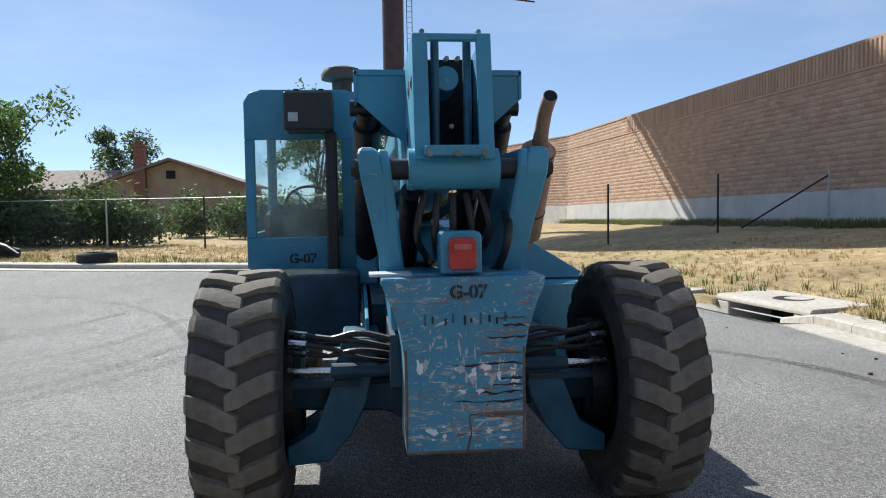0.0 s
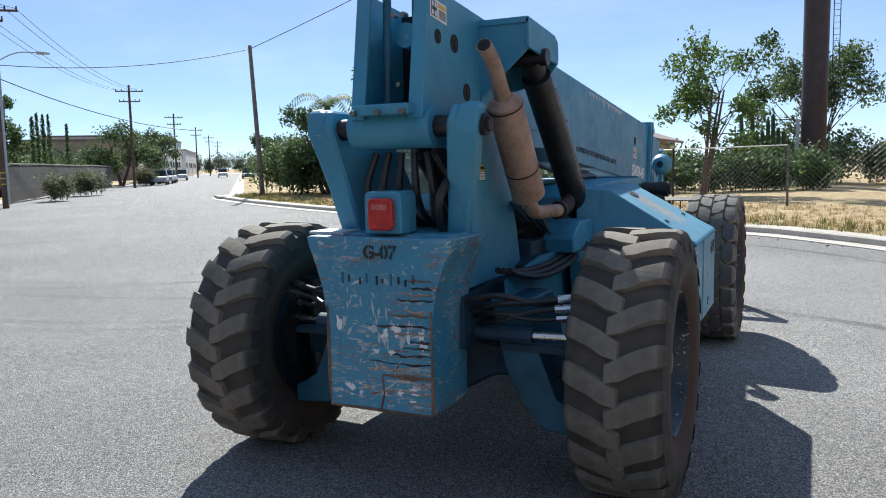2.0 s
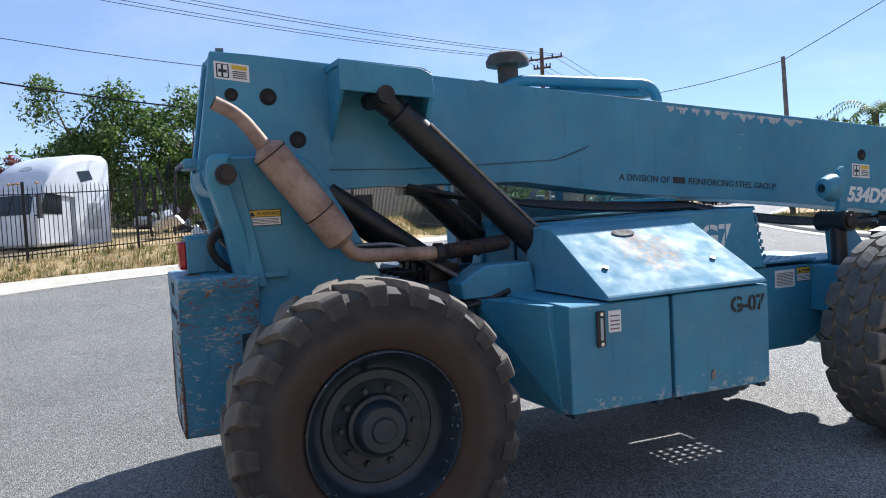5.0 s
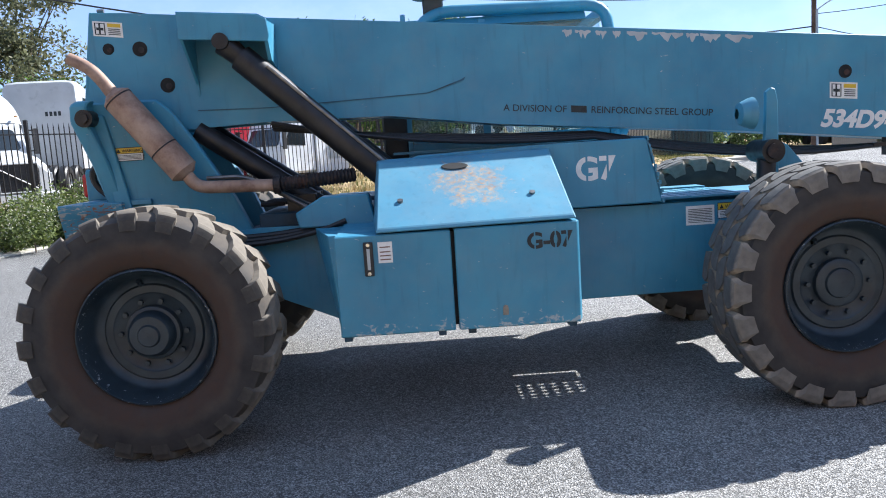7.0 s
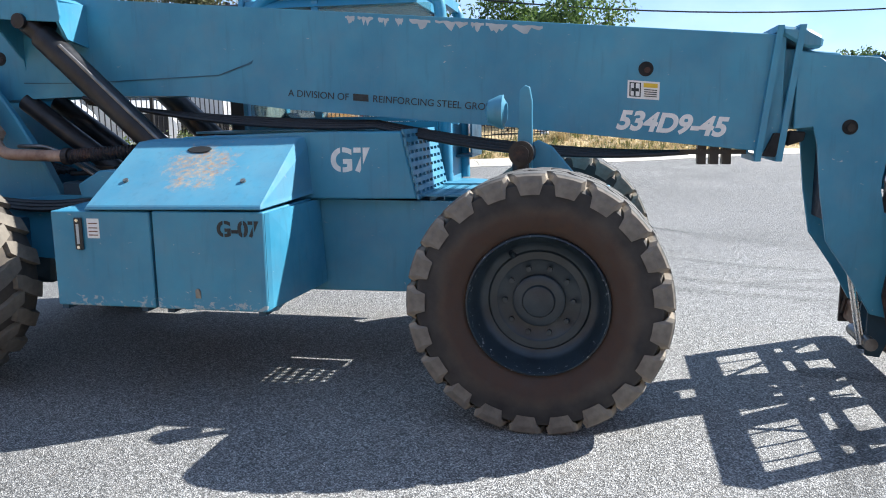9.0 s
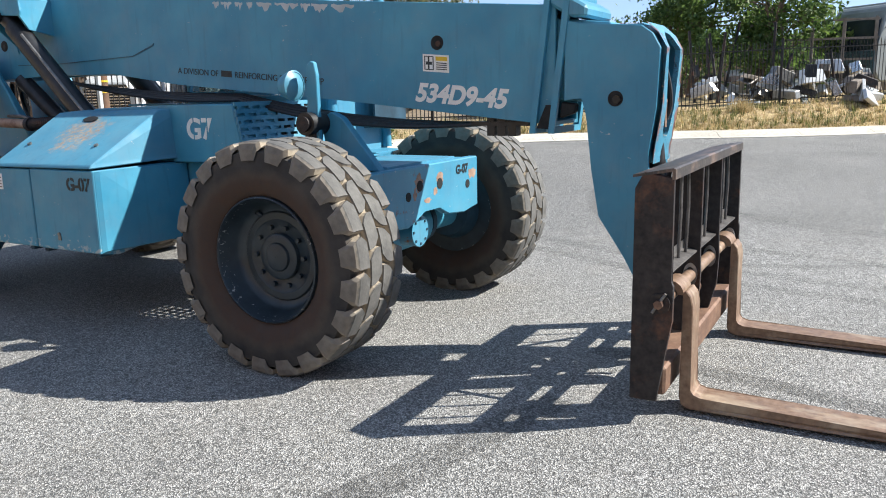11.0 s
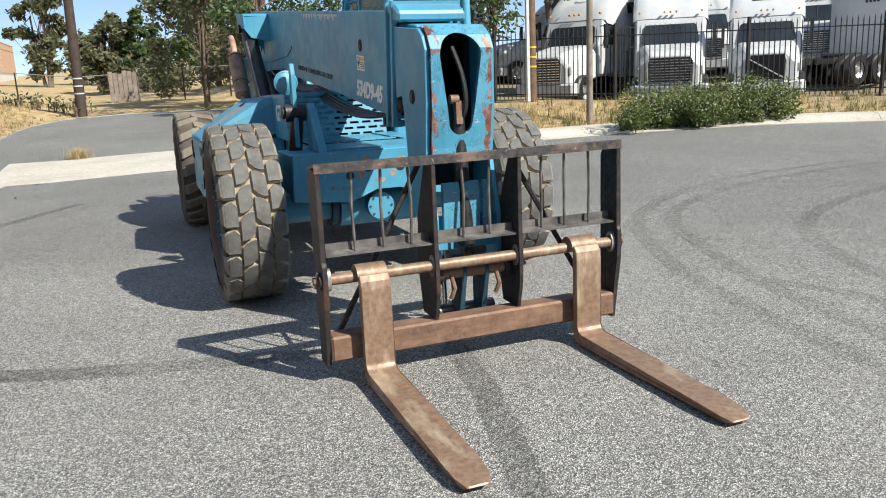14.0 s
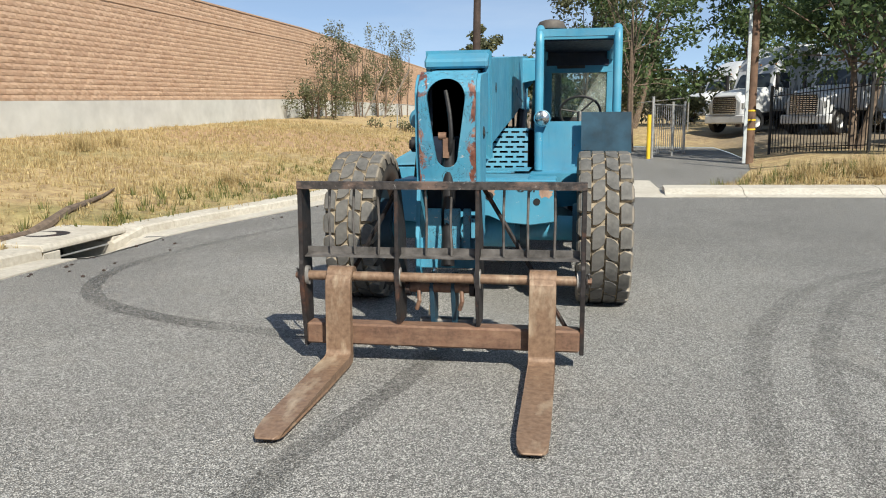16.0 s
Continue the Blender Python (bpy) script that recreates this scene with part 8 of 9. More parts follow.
for s in (-1, 1):
    bm = bmesh.new()
    prism(bm, [(-13.1, 4.80), (-13.1, 4.98), (-13.1 + s * 5.5, 3.1), (-13.1 + s * 5.5, 2.92)], 50.9, 62.4, "y")
    part("roof", bm, ROOF, house)
bm = bmesh.new()
prism(bm, [(52.5, 0), (52.5, 2.9), (56.5, 4.2), (60.5, 2.9), (60.5, 0)], -29, -18)
part("wall", bm, STUCCO, house)
for s in (-1, 1):
    bm = bmesh.new()
    prism(bm, [(56.5, 4.25), (56.5, 4.42), (56.5 + s * 4.6, 2.9), (56.5 + s * 4.6, 2.72)], -29.6, -17.9)
    part("roof", bm, ROOF, house)
bm = bmesh.new()
box(bm, -15.45, -14.7, 51.0, 51.6, 0, 5.9)
box(bm, -15.55, -14.6, 50.9, 51.7, 5.7, 5.85)
box(bm, -15.3, -14.85, 51.1, 51.5, 5.9, 6.15)
part("chimney", bm, BRICK_RED, house, bevel=0.02)
bm = bmesh.new()
box(bm, -13.4, -12.8, 51.42, 51.5, 3.55, 4.1)
part("gable_vent", bm, HOLE, house)
for x in (-12.0, -24.0):
    w = new("window")
    w.parent = house
    w.matrix_parent_inverse = house.matrix_basis.inverted()
    y = 51.5 if x > -18 else 52.5
    bm = bmesh.new()
    for a, b, c, d in ((x - 0.8, x + 0.8, 1.0, 1.08), (x - 0.8, x + 0.8, 2.12, 2.2), (x - 0.8, x - 0.72, 1.0, 2.2), (x + 0.72, x + 0.8, 1.0, 2.2)):
        box(bm, a, b, y - 0.08, y + 0.02, c, d)
    part("frame", bm, TRUCK_WHITE).parent = w
    bm = bmesh.new()
    box(bm, x - 0.72, x + 0.72, y - 0.03, y + 0.01, 1.08, 2.12)
    part("pane", bm, DARK_GLASS).parent = w


# ---- tyres and debris ----
def loose_tyre(at, r, wide, tilt=(0, 0), label="worn black tyre lying on the verge"):
    t = bmesh.new()
    lathe(t, [(-wide / 2 * 0.7, r * 0.58), (-wide / 2, r * 0.68), (-wide / 2, r * 0.9), (-wide / 2 * 0.7, r), (wide / 2 * 0.7, r), (wide / 2, r * 0.9), (wide / 2, r * 0.68), (wide / 2 * 0.7, r * 0.58), (-wide / 2 * 0.7, r * 0.58)], 32, "z")
    t.transform(Matrix.Translation(at) @ Matrix.Rotation(radians(tilt[0]), 4, "X") @ Matrix.Rotation(radians(tilt[1]), 4, "Y"))
    return tagged(part("loose_tyre", t, TYRE_OLD, smooth=True), label=label, category="tyre", group="dumped tyres")


zv = lambda x, y, h: (x, y, verge_z(x, y) + h)
loose_tyre(zv(-7.9, 19.1, 0.16), 0.55, 0.34)
for i, (dx, dy, h, tx, ty, r) in enumerate(((0, 0, 0.16, 0, 0, 0.52), (0.95, 0.2, 0.16, 5, 0, 0.5), (1.9, 0.0, 0.15, 0, 8, 0.5), (0.4, 0.5, 0.45, 12, 6, 0.5), (1.2, 0.4, 0.5, 40, 20, 0.5), (2.6, 0.3, 0.18, 0, 10, 0.42), (-0.2, 0.4, 0.46, 4, 3, 0.5))):
    loose_tyre(zv(-14.2 + dx, 22.6 + dy - 0.35 * dx, h), r, 0.3, (tx, ty), "worn black tyre in a dumped pile")
bm = bmesh.new()
tube(bm, [zv(-12.0, 21.7, 0.5), zv(-11.4, 21.5, 0.35), zv(-10.9, 21.2, 0.12)], [0.12, 0.09, 0.05], 8)
tagged(part("rubber_scrap", bm, HOSE), label="strip of torn black tyre rubber", category="rubber scrap")
bm = bmesh.new()
tube(bm, [zv(6.75, 1.6, 0.02), zv(6.95, 0.5, 0.03), zv(7.3, -0.9, 0.03), zv(7.75, -2.6, 0.03), zv(8.0, -3.4, 0.03)], [0.05, 0.10, 0.07, 0.035, 0.015], 9)
tagged(part("fallen_log", bm, BARK), label="dark fallen log on the dry grass", category="log")


# ---- trucks in the yard ----
def semi(at, heading, paint_mat, label, sleeper=True, bare=False, hood=True, number=False, cut=False, sunk=0.0, dark=False):
    """A long-nosed highway tractor; local +y is ahead."""
    z = verge_z(at[0], at[1]) - 0.05 - sunk
    t = thing("semi_truck", label, "truck", (at[0], at[1], z), heading, "trucks in the yard")
    m = t.matrix_basis
    gw = 0.52 if dark else 0.64

    def put(name, bm, mat, parent=None, **kw):
        bm.transform(m)
        return part(name, bm, mat, parent or t, **kw)

    bm = bmesh.new()
    for s in (-0.45, 0.45):
        box(bm, s - 0.05, s + 0.05, -2.4 if cut else -4.6, 0.9 if cut else 2.4, 0.72, 0.95)
    for y in (-2.3, -1.6, 0.5) if cut else (-4.4, -3.0, -1.6, 0.5):
        box(bm, -0.45, 0.45, y, y + 0.12, 0.75, 0.92)
    put("chassis", bm, PLASTIC)
    bm = bmesh.new()
    prof = [(0.75, 0.95), (0.75, 1.92), (0.39, 2.84), (-0.6, 3.0), (-0.85, 3.0), (-0.85, 0.95)]
    prism(bm, prof, -1.1, 1.1)
    put("cab", bm, paint_mat, bevel=0.09)
    if sleeper:
        bm = bmesh.new()
        # a rounded fairing that climbs from the windscreen to the high roof
        ridge = [(0.42, 2.80), (0.28, 3.08), (0.05, 3.34), (-0.28, 3.58), (-0.70, 3.78), (-1.2, 3.91), (-1.8, 3.97), (-2.35, 3.95), (-2.45, 3.88)]
        rings = []
        for x, drop in ((-1.15, 0.24), (-1.12, 0.12), (-1.02, 0.03), (-0.7, 0.0), (0.7, 0.0), (1.02, 0.03), (1.12, 0.12), (1.15, 0.24)):
            rings.append([(x, y_ - drop * 0.25, z_ - drop * (0.6 + 0.4 * (z_ - 2.8))) for y_, z_ in ridge] + [(x, -2.45, 0.9), (x, -0.85, 0.9), (x, -0.85, 2.5)])
        loft(bm, rings)
        put("sleeper", bm, paint_mat, smooth=True)
        for s in (-1, 1):
            bm = bmesh.new()
            prism(bm, [(-1.2, 3.0), (-1.05, 3.35), (-1.6, 3.4), (-1.75, 3.1)], s * 1.152, s * 1.158)
            put("sleeper_window", bm, DARK_GLASS)
            bm = bmesh.new()
            box(bm, min(s * 1.152, s * 1.158), max(s * 1.152, s * 1.158), -2.0, -1.4, 1.4, 2.3)
            put("locker_door", bm, GREY_PAINT)
        # roof badge, or the dark skylight of the other make
        slope = math.atan2(0.24, 0.33)
        bm = bmesh.new()
        if dark:
            prism(bm, [(-0.52, -0.22), (0.52, -0.22), (0.44, 0.24), (-0.44, 0.24)], -0.012, 0.012, "z")
        else:
            rod(bm, (0, 0, -0.01), (0, 0, 0.012), 0.12, seg=24)
            bm.transform(Matrix.Diagonal((2.0, 1.0, 1.0, 1)))
        bm.transform(Matrix.Translation((0, -0.115, 3.475)) @ Matrix.Rotation(-slope, 4, "X"))
        put("skylight" if dark else "roof_badge", bm, DARK_GLASS if dark else GREY_PAINT)
    bm = bmesh.new()
    prism(bm, [(-0.88, 2.04), (-0.8, 1.98), (0.8, 1.98), (0.88, 2.04), (0.80, 2.58), (0.72, 2.64), (-0.72, 2.64), (-0.80, 2.58)], 0, 0.03, "y")
    bm.transform(Matrix.Translation((0, 0.755, 0)) @ Matrix.Translation((0, 0, 1.95)) @ Matrix.Rotation(radians(22), 4, "X") @ Matrix.Translation((0, 0, -1.95)))
    put("windshield", bm, DARK_GLASS)
    bm = bmesh.new()
    box(bm, -0.022, 0.022, 0.02, 0.045, 1.98, 2.64)
    bm.transform(Matrix.Translation((0, 0.755, 0)) @ Matrix.Translation((0, 0, 1.95)) @ Matrix.Rotation(radians(22), 4, "X") @ Matrix.Translation((0, 0, -1.95)))
    put("windshield_bar", bm, PLASTIC)
    for s in (-1, 1):
        bm = bmesh.new()
        prism(bm, [(0.58, 2.0), (0.32, 2.62), (-0.35, 2.66), (-0.35, 1.95)], s * 1.102, s * 1.11)
        put("door_window", bm, DARK_GLASS)
        bm = bmesh.new()
        box(bm, s * 1.32 - 0.05, s * 1.32 + 0.05, 0.72, 0.85, 1.85, 2.6)
        rod(bm, (s * 1.1, 0.75, 2.55), (s * 1.32, 0.78, 2.55), 0.02, seg=6)
        rod(bm, (s * 1.1, 0.75, 1.95), (s * 1.32, 0.78, 1.95), 0.02, seg=6)
        put("mirror", bm, PLASTIC)
        bm = bmesh.new()
        rod(bm, (s * 0.9, -2.0, 0.62), (s * 0.9, -0.9, 0.62), 0.3, seg=20)
        put("fuel_tank", bm, CHROME, smooth=True)
    if hood:
        bm = bmesh.new()
        loft(bm, [[(-1.0, 0.7, 0.9), (1.0, 0.7, 0.9), (1.0, 0.7, 1.75), (0.8, 0.7, 2.0), (-0.8, 0.7, 2.0), (-1.0, 0.7, 1.75)], [(-0.92, 2.3, 0.75), (0.92, 2.3, 0.75), (0.92, 2.3, 1.45), (0.62, 2.3, 1.75), (-0.62, 2.3, 1.75), (-0.92, 2.3, 1.45)], [(-0.85, 2.5, 0.75), (0.85, 2.5, 0.75), (0.85, 2.5, 1.3), (0.55, 2.5, 1.6), (-0.55, 2.5, 1.6), (-0.85, 2.5, 1.3)]])
        put("hood", bm, paint_mat, bevel=0.05)
        bm = bmesh.new()
        prism(bm, [(-gw, 0.80), (gw, 0.80), (gw * 1.04, 1.40), (gw * 0.9, 1.57), (-gw * 0.9, 1.57), (-gw * 1.04, 1.40)], 2.49, 2.53, "y")
        grille = put("grille", bm, PLASTIC)
        for i in range(9):
            bm = bmesh.new()
            w_ = gw * (1.0 if i < 7 else 0.92)
            box(bm, -w_, w_, 2.53, 2.555, 0.83 + 0.08 * i, 0.858 + 0.08 * i)
            put("grille_bar", bm, GREASE if dark else CHROME, grille)
        for a, b in (((-gw, 0.80), (-gw * 1.04, 1.40)), ((gw, 0.80), (gw * 1.04, 1.40)), ((-gw * 1.04, 1.40), (-gw * 0.9, 1.57)), ((gw * 1.04, 1.40), (gw * 0.9, 1.57)), ((-gw * 0.9, 1.57), (gw * 0.9, 1.57)), ((-gw, 0.80), (gw, 0.80))):
            bm = bmesh.new()
            rod(bm, (a[0], 2.545, a[1]), (b[0], 2.545, b[1]), 0.022, seg=6)
            put("grille_trim", bm, GALV, grille)
        if dark:
            bm = bmesh.new()
            rod(bm, (-gw, 2.565, 0.84), (gw, 2.565, 1.45), 0.02, seg=6)
            put("grille_stripe", bm, GALV, grille)
        for s in (-1, 1):
            bm = bmesh.new()
            prism(bm, [(s * 0.66, 1.0), (s * 0.95, 1.05), (s * 0.93, 1.3), (s * 0.68, 1.25)], 2.36, 2.46, "y")
            put("headlight", bm, GALV, bevel=0.02)
        bm = bmesh.new()
        prism(bm, [(-1.15, 2.2), (-1.05, 2.55), (1.05, 2.55), (1.15, 2.2)], 0.40, 0.78, "z")
        put("bumper", bm, paint_mat, bevel=0.05)
    for s in (-0.95, -0.18, 0.0, 0.18, 0.95):
        bm = bmesh.new()
        rod(bm, (s, 0.42, 2.98), (s, 0.5, 2.98), 0.035, seg=8)
        put("marker_light", bm, ORANGE)
    for y in ((1.75, -2.9, -4.1) if hood or bare else () if cut else (-2.9, -4.1)):
        for s in (-1, 1):
            w = new("truck_wheel")
            w.parent = t
            w.matrix_parent_inverse = m.inverted()
            for x in ((s * 0.98,) if y > 0 else (s * 0.98, s * 0.66)):
                bm = bmesh.new()
                lathe(bm, [(x - 0.14, 0.28), (x - 0.14, 0.47), (x - 0.09, 0.515), (x + 0.09, 0.515), (x + 0.14, 0.47), (x + 0.14, 0.28)], 28)
                bm.transform(Matrix.Translation((0, y, 0.515)))
                bm.transform(m)
                part("tyre", bm, HOSE, smooth=True).parent = w
            bm = bmesh.new()
            lathe(bm, [(s * 1.08, 0.29), (s * 1.04, 0.24), (s * 1.0, 0.12), (s * 1.08, 0.10), (s * 1.09, 0.001)], 24)
            bm.transform(m @ Matrix.Translation((0, y, 0.515)))
            part("rim", bm, GALV, smooth=True).parent = w
    if not cut:
        bm = bmesh.new()
        box(bm, -0.5, 0.5, -3.9, -3.1, 0.98, 1.08)
        put("fifth_wheel", bm, GREASE, bevel=0.03)
    else:
        bm = bmesh.new()
        prism(bm, [(-2.5, 0.5), (-2.5, 2.1), (-3.1, 1.7), (-3.15, 0.7)], 0.9, 0.94)
        put("side_fairing", bm, PLASTIC)
    if number:
        bm = bmesh.new()
        for i in range(4):
            box(bm, 0.10 + 0.14 * i, 0.19 + 0.14 * i, -2.462, -2.456, 2.75, 2.90)
        put("number_bar", bm, BLACK_INK)
    return t


semi((-14.75, -11.8), -37, TRUCK_WHITE, "white highway truck facing the fence, high roof")
semi((-18.1, -11.15), -42, TRUCK_WHITE, "white highway truck with black grille facing the fence", dark=True)
semi((-12.85, -14.1), -60, TRUCK_WHITE, "white highway truck half hidden by a tree")
semi((-24.3, -15.0), -42, TRUCK_WHITE, "white truck parked behind the front row")
semi((-21.6, -18.3), -40, TRUCK_WHITE, "white truck in the second row of the yard")
semi((-18.6, -19.6), -38, TRUCK_WHITE, "white truck in the second row beside a tree")
semi((-24.8, -11.5), 98, TRUCK_WHITE, "white tractor unit seen from its bare chassis side", number=True, sunk=0.3)
semi((-24.2, -3.54), 229, TRUCK_SILVER, "silver sleeper truck with a stripped nose", hood=False, cut=True, sunk=0.85)
semi((-27.06, -5.5), 70, TRUCK_RED, "dark red sleeper truck behind the fence", hood=False, cut=True, sunk=1.15)
semi((-35.0, -12.6), 215, TRUCK_WHITE, "white truck behind the red truck", sunk=0.55)
semi((-9.4, -27.4), -50, TRUCK_WHITE, "white truck behind the gate facing the road")
semi((-12.0, -24.6), -52, TRUCK_WHITE, "white truck parked behind the wooden pole")
semi((-16.2, -22.5), -100, TRUCK_WHITE, "white truck seen from its side behind the fence")
semi((-10.6, -43.0), -55, TRUCK_WHITE, "white truck far behind the yard gate")
# wrecked bonnet
w = thing("wrecked_hood", "white wrecked truck bonnet showing its orange inner side", "truck part", (-21.4, -5.1, verge_z(-21.4, -5.1)), -30)
bm = bmesh.new()
loft(bm, [[(-0.85, -1.2, 0.2), (0.85, -1.2, 0.2), (0.85, -1.2, 1.1), (0.5, -1.2, 1.4), (-0.5, -1.2, 1.4), (-0.85, -1.2, 1.1)], [(-1.0, 0.3, 0.25), (1.0, 0.3, 0.25), (1.0, 0.3, 1.3), (0.8, 0.3, 1.6), (-0.8, 0.3, 1.6), (-1.0, 0.3, 1.3)]])
bm.transform(w.matrix_basis @ Matrix.Rotation(radians(5), 4, "Y") @ Matrix.Diagonal((0.92, 1, 0.82, 1)))
part("shell", bm, TRUCK_WHITE, w, bevel=0.07)
bm = bmesh.new()
prism(bm, [(-0.82, 0.78), (0.78, 0.86), (0.72, 1.42), (-0.74, 1.40)], 0.29, 0.36, "y")
bm.transform(w.matrix_basis @ Matrix.Rotation(radians(5), 4, "Y") @ Matrix.Diagonal((0.92, 1, 0.82, 1)))
part("inner_panel", bm, ORANGE, w, bevel=0.02)
bm = bmesh.new()
prism(bm, [(-0.85, 0.28), (0.85, 0.28), (0.78, 0.80), (-0.82, 0.74)], 0.29, 0.34, "y")
bm.transform(w.matrix_basis @ Matrix.Rotation(radians(5), 4, "Y") @ Matrix.Diagonal((0.92, 1, 0.82, 1)))
part("engine_opening", bm, GREASE, w)

# scrap heap behind the fence
rng = random.Random(77)
for i in range(64):
    x, y = -24.9 + rng.uniform(-3.0, 2.2), 1.6 + rng.uniform(-1.6, 4.6)
    z = verge_z(x, y)
    bm = bmesh.new()
    a, b, c = rng.uniform(0.3, 1.2), rng.uniform(0.1, 0.5), rng.uniform(0.08, 0.5)
    prism(bm, [(-a / 2, 0), (a / 2, 0), (a / 2 * rng.uniform(0.5, 1), c), (-a / 2 * rng.uniform(0.4, 1), c * rng.uniform(0.6, 1.2))], -b / 2, b / 2)
    bm.transform(Matrix.Translation((x - 2.0, y, z + rng.uniform(0, 1.0))) @ Euler((rng.uniform(-0.5, 0.5), rng.uniform(-0.5, 0.5), rng.uniform(0, 3)), "XYZ").to_matrix().to_4x4())
    tagged(part("scrap_part", bm, rng.choice([GALV, GALV, PLASTIC, STEEL, CHROME, RUSTY_DARK, WOOD_GREY, TRUCK_SILVER, TRUCK_WHITE]), bevel=0.02), label="loose metal vehicle scrap piled behind the fence", category="scrap", group="scrap heap")
for i in range(9):
    x, y = -24.8 - rng.uniform(1, 6), 3.0 + rng.uniform(-3, 4)
    z = verge_z(x, y)
    bm = bmesh.new()
    rod(bm, (x, y, z), (x + rng.uniform(-0.5, 0.5), y + rng.uniform(-0.5, 0.5), z + rng.uniform(1.6, 3.0)), 0.05, seg=6)
    tagged(part("rusty_pole", bm, RUSTY_DARK), label="rusty upright pipe in the scrap heap", category="pipe", group="scrap heap")
rack = thing("timber_rack", "weathered timber rack behind the fence", "rack", (-31, 3.5, verge_z(-31, 3.5)))
for i in range(5):
    x, y = -30.0 - 0.25 * i, 1.6 + 1.1 * i
    z = verge_z(x, y)
    bm = bmesh.new()
    box(bm, x - 0.06, x + 0.06, y - 0.06, y + 0.06, z, z + 3.0)
    part("upright", bm, WOOD_GREY, rack)
for h in (1.4, 2.2, 2.9):
    bm = bmesh.new()
    z = verge_z(-30.5, 3.5)
    rod(bm, (-30.0, 1.5, z + h), (-31.0, 6.1, z + h), 0.06, seg=4)
    part("beam", bm, WOOD_GREY, rack)

# motorhome
rv = thing("motorhome", "dark-fronted motorhome parked behind the iron fence", "motorhome", (-34.65, 7.6, verge_z(-34.65, 7.6)), 230)
m = rv.matrix_basis


def rvp(name, bm, mat, bevel=0.0):
    bm.transform(m)
    return part(name, bm, mat, rv, bevel=bevel)


bm = bmesh.new()
prism(bm, [(3.6, 0.5), (3.9, 0.9), (3.8, 2.0), (3.45, 3.3), (3.2, 3.5), (-3.0, 3.5), (-3.0, 0.5)], -1.25, 1.25)
rvp("body", bm, RV_GREY, 0.08)
bm = bmesh.new()
prism(bm, [(-1.2, 0.75), (1.2, 0.75), (1.18, 1.72), (-1.18, 1.72)], 3.86, 3.92, "y")
rvp("front_mask", bm, TEAL_DARK, 0.02)
bm = bmesh.new()
prism(bm, [(-1.15, 1.75), (1.15, 1.75), (1.1, 2.95), (-1.1, 2.95)], 0, 0.04, "y")
bm.transform(Matrix.Translation((0, 3.86, 1.75)) @ Matrix.Rotation(radians(14), 4, "X") @ Matrix.Translation((0, 0, -1.75)))
rvp("windshield", bm, DARK_GLASS)
for s in (-1, 1):
    bm = bmesh.new()
    box(bm, min(s * 1.252, s * 1.262), max(s * 1.252, s * 1.262), 2.0, 3.1, 1.7, 2.7)
    rvp("side_window", bm, DARK_GLASS)
    bm = bmesh.new()
    box(bm, s * 1.5 - 0.06, s * 1.5 + 0.06, 3.5, 3.65, 1.9, 2.5)
    rod(bm, (s * 1.2, 3.5, 2.6), (s * 1.5, 3.58, 2.5), 0.02, seg=6)
    rvp("mirror", bm, PLASTIC)
    bm = bmesh.new()
    rod(bm, (s * 0.95, 2.4, 0.45), (s * 1.27, 2.4, 0.45), 0.45, seg=24)
    rvp("wheel", bm, HOSE)
bm = bmesh.new()
box(bm, -0.9, 0.9, 3.88, 3.93, 0.7, 1.2)
rvp("grille", bm, PLASTIC, 0.02)
bm = bmesh.new()
lathe(bm, [(3.5, 0.45), (3.7, 0.4), (3.8, 0.2), (3.82, 0.001)], 20, "z")
bm.transform(Matrix.Translation((0, 1.0, 0)))
rvp("roof_dome", bm, TRUCK_WHITE)
bm = bmesh.new()
box(bm, -1.2, 1.2, -2.9, 3.1, 3.5, 3.56)
rvp("roof", bm, TRUCK_WHITE)

# trailer house and yard buildings along the street
t = thing("mobile_home", "beige trailer home with flat roof behind the fence", "trailer", (-42, 12.5, 0.5))
bm = bmesh.new()
box(bm, -49, -40.5, 8.0, 15.0, 0.3, 3.5)
part("body", bm, BEIGE, t, bevel=0.03)
bm = bmesh.new()
box(bm, -49.3, -40.0, 7.6, 15.4, 3.5, 3.72)
part("roof", bm, TRUCK_WHITE, t)
bm = bmesh.new()
prism(bm, [(-40.5, 2.9), (-39.3, 2.3), (-39.3, 2.24), (-40.5, 2.8)], 9.0, 12.0, "y")
part("awning", bm, BEIGE, t)
for y in (9.6, 12.4):
    bm = bmesh.new()
    box(bm, -40.52, -40.46, y, y + 1.1, 1.4, 2.4)
    part("window", bm, DARK_GLASS, t)
shed = thing("warehouse", "brown-roofed low building behind the yard", "building", (-60, 8, 0.5))
bm = bmesh.new()
prism(bm, [(-8, 0), (26, 0), (26, 3.6), (9, 5.6), (-8, 3.6)], -66, -54)
part("wall", bm, STUCCO, shed)
for s in (-1, 1):
    bm = bmesh.new()
    prism(bm, [(9, 5.65), (9, 5.85), (9 + s * 18, 3.7), (9 + s * 18, 3.5)], -66.5, -53.4)
    part("roof", bm, ROOF, shed)
t = thing("container", "dark blue container behind the street fence", "container", (-42, 17.2, 0.4))
bm = bmesh.new()
box(bm, -45.5, -38.6, 16.0, 18.4, 0.2, 2.3)
part("body", bm, TEAL_DARK, t, bevel=0.02)
for i in range(14):
    bm = bmesh.new()
    box(bm, -38.59, -38.55, 16.05 + 0.165 * i, 16.14 + 0.165 * i, 0.25, 2.25)
    part("rib", bm, TEAL_DARK, t)
